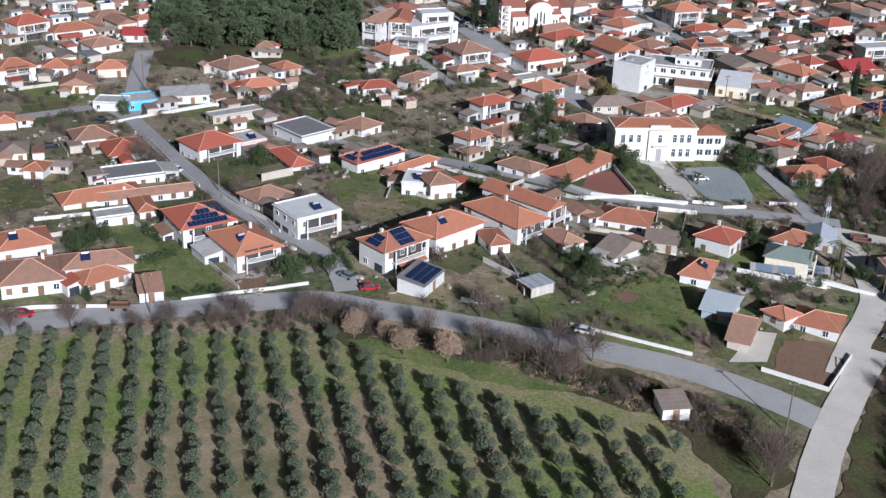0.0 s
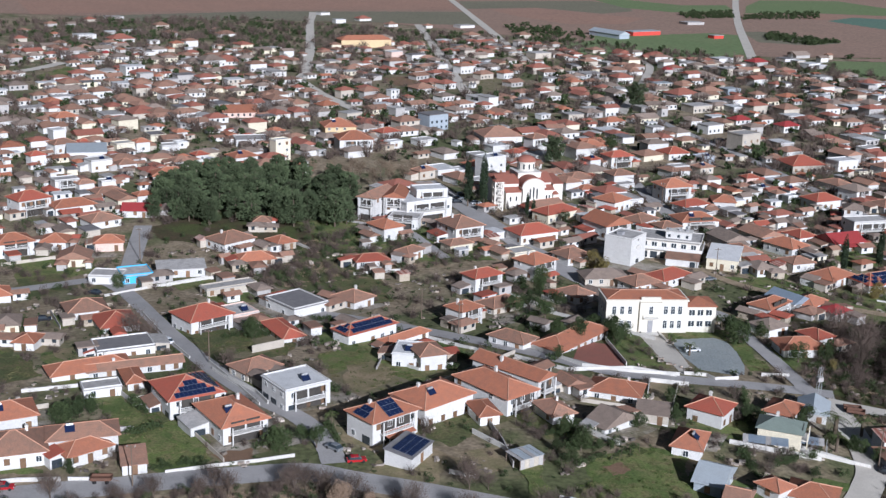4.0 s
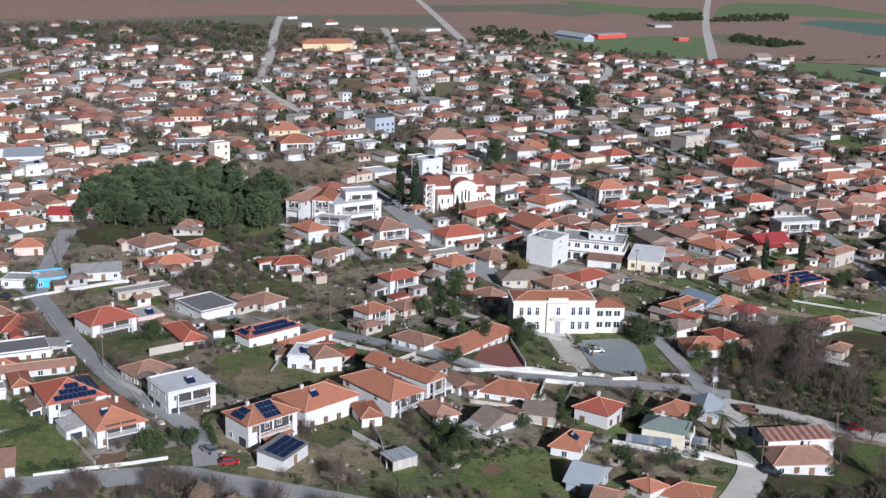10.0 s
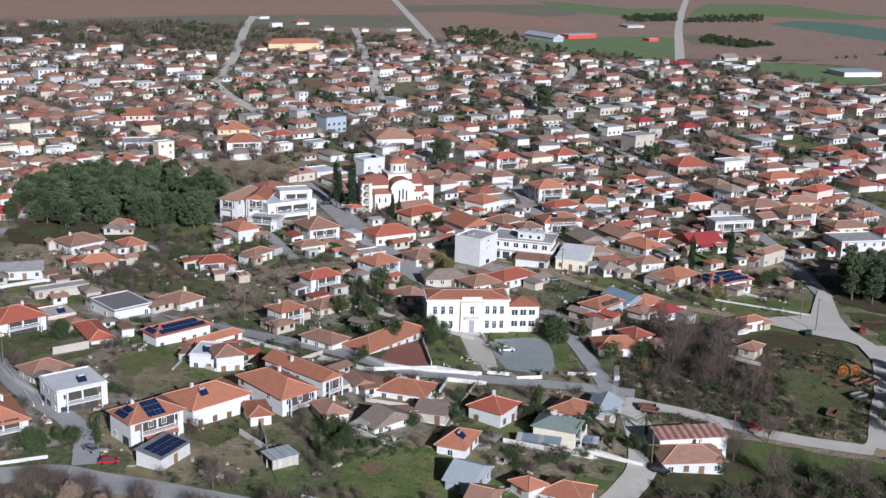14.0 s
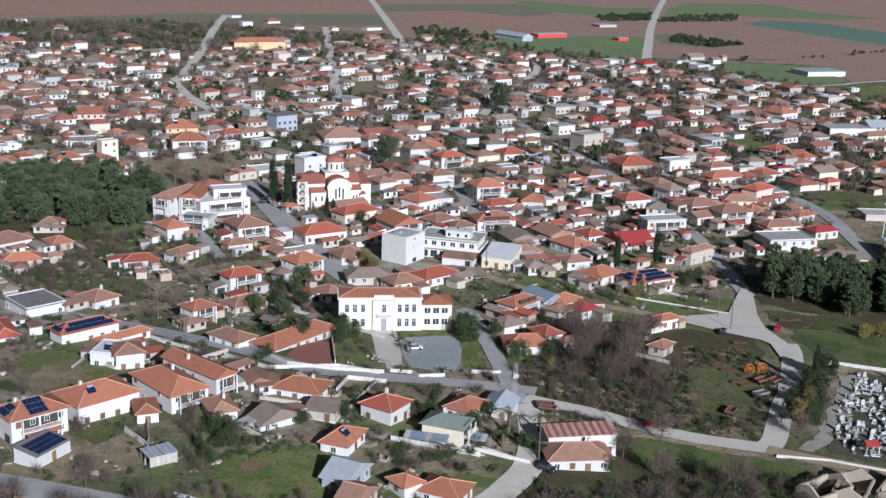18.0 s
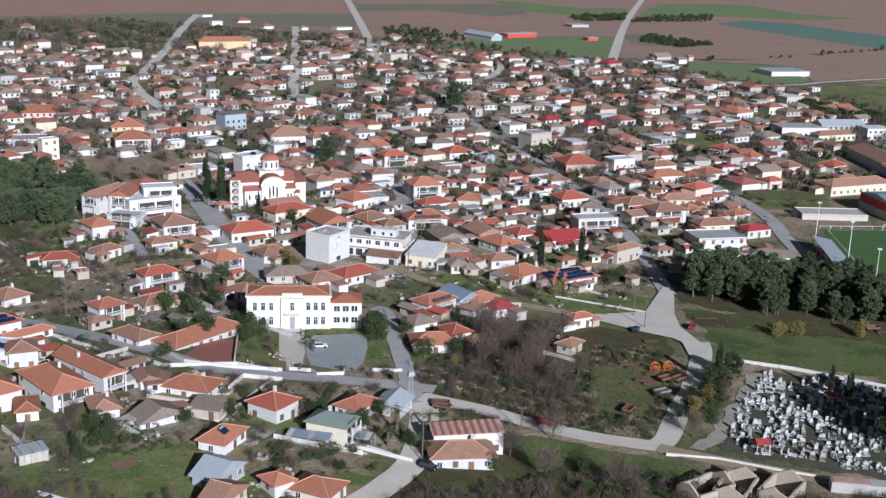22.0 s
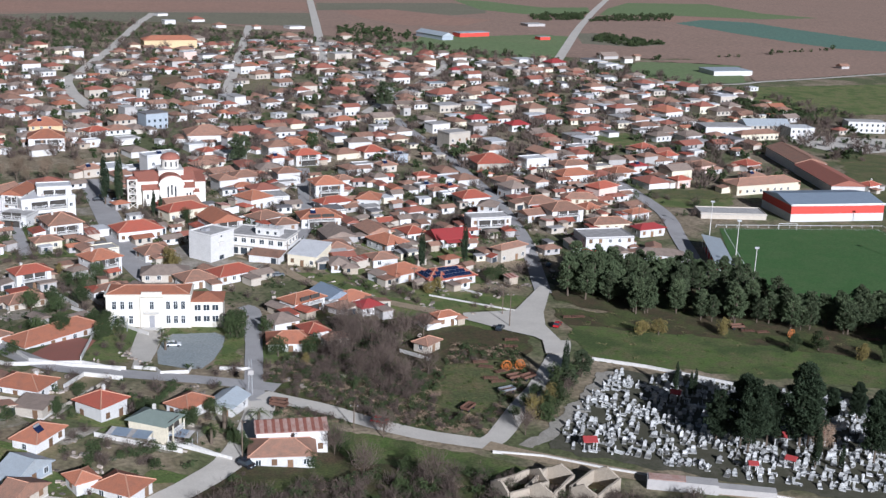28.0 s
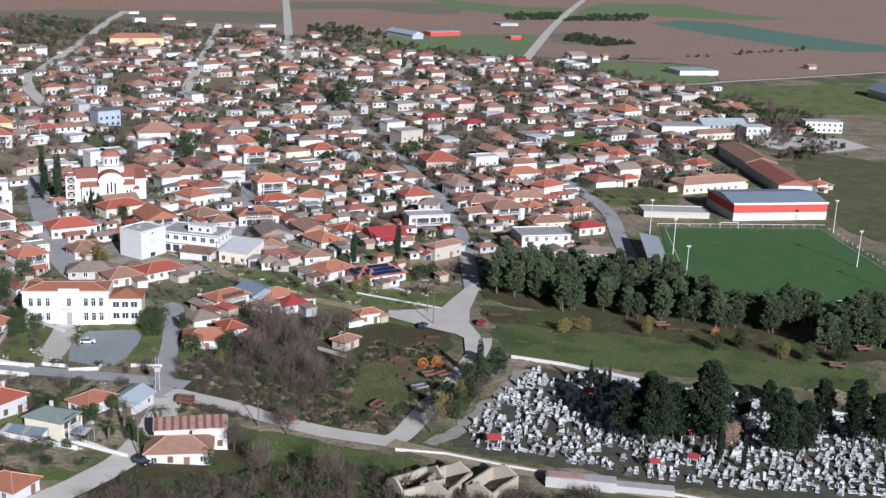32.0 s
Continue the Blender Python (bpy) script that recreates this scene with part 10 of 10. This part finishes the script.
shrub_tree(10.4, 191.8, 'bush', 0.8)
shrub_tree(-39.3, 191.9, 'bush', 1.4)
shrub_tree(-42.1, 198.7, 'bush', 1.6)
shrub_tree(-40.2, 200.3, 'bush', 1.3)
shrub_tree(-28.7, 204.3, 'bush', 1.3)
shrub_tree(-27.0, 262.9, 'bush', 1.6)
shrub_tree(-19.3, 263.6, 'bush', 1.5)
shrub_tree(-21.9, 260.3, 'bush', 1.3)
shrub_tree(-31.9, 257.2, 'bush', 1.4)
shrub_tree(-117.3, 251.7, 'bush', 1.5)
shrub_tree(-146.3, 198.7, 'bush', 1.6)
shrub_tree(-149.5, 195.4, 'bush', 1.6)
shrub_tree(-139.8, 172.0, 'bush', 1.2)
bare_tree(-39.4, 169.4, 0.45)
bare_tree(-37.5, 171.5, 0.45)
bare_tree(-36.2, 167.4, 0.45)
bare_tree(-34.3, 169.9, 0.45)
bare_tree(-33.0, 166.2, 0.45)
bare_tree(-31.4, 165.5, 0.45)
bare_tree(-23.0, 166.2, 0.45)
bare_tree(-21.0, 168.7, 0.45)
bare_tree(-19.8, 165.3, 0.45)
bare_tree(-18.6, 163.1, 0.45)
bare_tree(-17.8, 161.0, 0.45)
bare_tree(-21.2, 163.6, 0.45)
bare_tree(-27.3, 163.5, 0.45)
bare_tree(-29.3, 164.7, 0.45)
shrub_tree(93.6, 223.4, 'bush', 1.7)
shrub_tree(91.2, 217.6, 'bush', 1.3)
bare_tree(96.4, 230.5, 0.7)
bare_tree(94.6, 227.2, 0.6)
shrub_tree(89.8, 213.6, 'bush', 1.6)
shrub_tree(-18.5, 209.2, 'bush', 1.3)
shrub_tree(-15.5, 220.1, 'bush', 1.2)
shrub_tree(18.0, 266.4, 'bush', 1.6)
shrub_tree(21.3, 197.6, 'bush', 1.2)
shrub_tree(23.1, 196.3, 'bush', 1.1)
shrub_tree(-0.4, 210.7, 'bush', 1.0)
shrub_tree(-44.3, 191.0, 'bush', 1.2)
shrub_tree(-41.8, 185.8, 'bush', 1.2)
shrub_tree(-38.7, 194.2, 'bush', 1.4)
shrub_tree(-39.4, 245.0, 'bush', 1.2)
shrub_tree(-12.9, 322.2, 'yellow', 2.0)
shrub_tree(-15.6, 324.5, 'yellow', 1.6)

# pattern trees that were not planted
for root in TREE_ROOTS:
    if root.name not in USED:
        for child in list(root.children):
            bpy.data.objects.remove(child)
        bpy.data.objects.remove(root)


# ---------------------------------------------------------------- the low rise under the south-west part of the village
CELL = 10.0
RISE_X, RISE_Y = (-320.0, 50.0), (20.0, 310.0)


def rise_at(x, y):
    """Height of the low rise above the plain."""
    across = np.interp(x, [-320, -220, -35, 0, 26, 50], [0, 1, 1, 0.6, 0.22, 0])
    north = np.clip((y - 190) / 120, 0, 1)
    south = np.clip((y - 20) / 65, 0, 1)
    return 8.5 * across * (1 - north * north * (3 - 2 * north)) * south * south * (3 - 2 * south)


def rise(x, y):
    """The same height on facets of ten metres, so that all sheets of ground lie parallel."""
    x, y = np.asarray(x, float), np.asarray(y, float)
    i, j = np.floor(x / CELL), np.floor(y / CELL)
    u, v = x / CELL - i, y / CELL - j
    a, b = rise_at(i * CELL, j * CELL), rise_at((i + 1) * CELL, j * CELL)
    c, d = rise_at(i * CELL, (j + 1) * CELL), rise_at((i + 1) * CELL, (j + 1) * CELL)
    low = a + (b - a) * u + (d - b) * v
    high = a + (d - c) * u + (c - a) * v
    return np.where(u >= v, low, high)


def settle(x, y):
    """Where a spot of the flat plan lies on the rise, and how much its plan shrinks there."""
    h = rise(x, y)
    k = 1 - h / 110.5
    cx = np.clip(-50 + (np.asarray(x) + 80) * 0.5, -60, 20)
    return cx + (x - cx) * k, -41 + (y + 41) * k, h, k


def cut_sheet(mesh, x0, x1, y0, y1):
    """Cuts a sheet or a wall along the facets of the rise."""
    bm = bmesh.new()
    bm.from_mesh(mesh)
    x0, x1 = max(x0, RISE_X[0]), min(x1, RISE_X[1])
    y0, y1 = max(y0, RISE_Y[0]), min(y1, RISE_Y[1])
    planes = [((i * CELL, 0, 0), (1, 0, 0)) for i in range(math.ceil(x0 / CELL), math.floor(x1 / CELL) + 1)]
    planes += [((0, i * CELL, 0), (0, 1, 0)) for i in range(math.ceil(y0 / CELL), math.floor(y1 / CELL) + 1)]
    planes += [((i * CELL, 0, 0), (0.7071068, -0.7071068, 0)) for i in range(math.ceil((x0 - y1) / CELL), math.floor((x1 - y0) / CELL) + 1)]
    for co, no in planes:
        bmesh.ops.bisect_plane(bm, geom=bm.verts[:] + bm.edges[:] + bm.faces[:], dist=1e-4, plane_co=co, plane_no=no)
    bm.to_mesh(mesh)
    bm.free()


def lay_on_rise():
    for ob in list(bpy.context.scene.objects):
        if ob.parent or ob.type not in ("MESH", "EMPTY"):
            continue
        basis = ob.matrix_basis.copy()
        if ob.type == "MESH" and basis == Matrix.Identity(4):
            mesh = ob.data
            co = np.empty(len(mesh.vertices) * 3, np.float32)
            mesh.vertices.foreach_get("co", co)
            co = co.reshape(-1, 3)
            if not len(co):
                continue
            (x0, y0, _), (x1, y1, _) = co.min(0), co.max(0)
            if x1 < RISE_X[0] or x0 > RISE_X[1] or y1 < RISE_Y[0] or y0 > RISE_Y[1]:
                continue
            if len(mesh.polygons) < 1500 and max(x1 - x0, y1 - y0) > 3:
                cut_sheet(mesh, x0, x1, y0, y1)
                co = np.empty(len(mesh.vertices) * 3, np.float32)
                mesh.vertices.foreach_get("co", co)
                co = co.reshape(-1, 3)
            x, y, h, k = settle(co[:, 0], co[:, 1])
            mesh.vertices.foreach_set("co", np.stack([x, y, h + co[:, 2] * k], 1).astype(np.float32).ravel())
            mesh.update()
        else:
            p = basis.translation.copy()
            x, y, h, k = (float(a) for a in settle(p.x, p.y))
            if h < 0.001:
                continue
            if ob.children:
                reach = [max(abs((c.matrix_basis @ Vector(b)).x) for c in ob.children if c.type == "MESH" for b in c.bound_box) * 0.8,
                         max(abs((c.matrix_basis @ Vector(b)).y) for c in ob.children if c.type == "MESH" for b in c.bound_box) * 0.8]
                if max(reach) > 3.5 and ob.name.split(".")[0] not in GROWN:
                    h = min([h] + [float(rise(q.x, q.y)) for q in (basis @ Vector((sx * reach[0], sy * reach[1], 0)) for sx in (-1, 1) for sy in (-1, 1))])
            ob.matrix_basis = Matrix.Translation((x, y, h + p.z * k)) @ Matrix.Scale(k, 4) @ Matrix.Translation(-p) @ basis


GROWN = {root.name.split(".")[0] for root in bpy.context.scene.objects if root.parent is None and any(c.name.split(".")[0] in ("crown", "trunk", "branches", "twigs") for c in root.children)}
lay_on_rise()
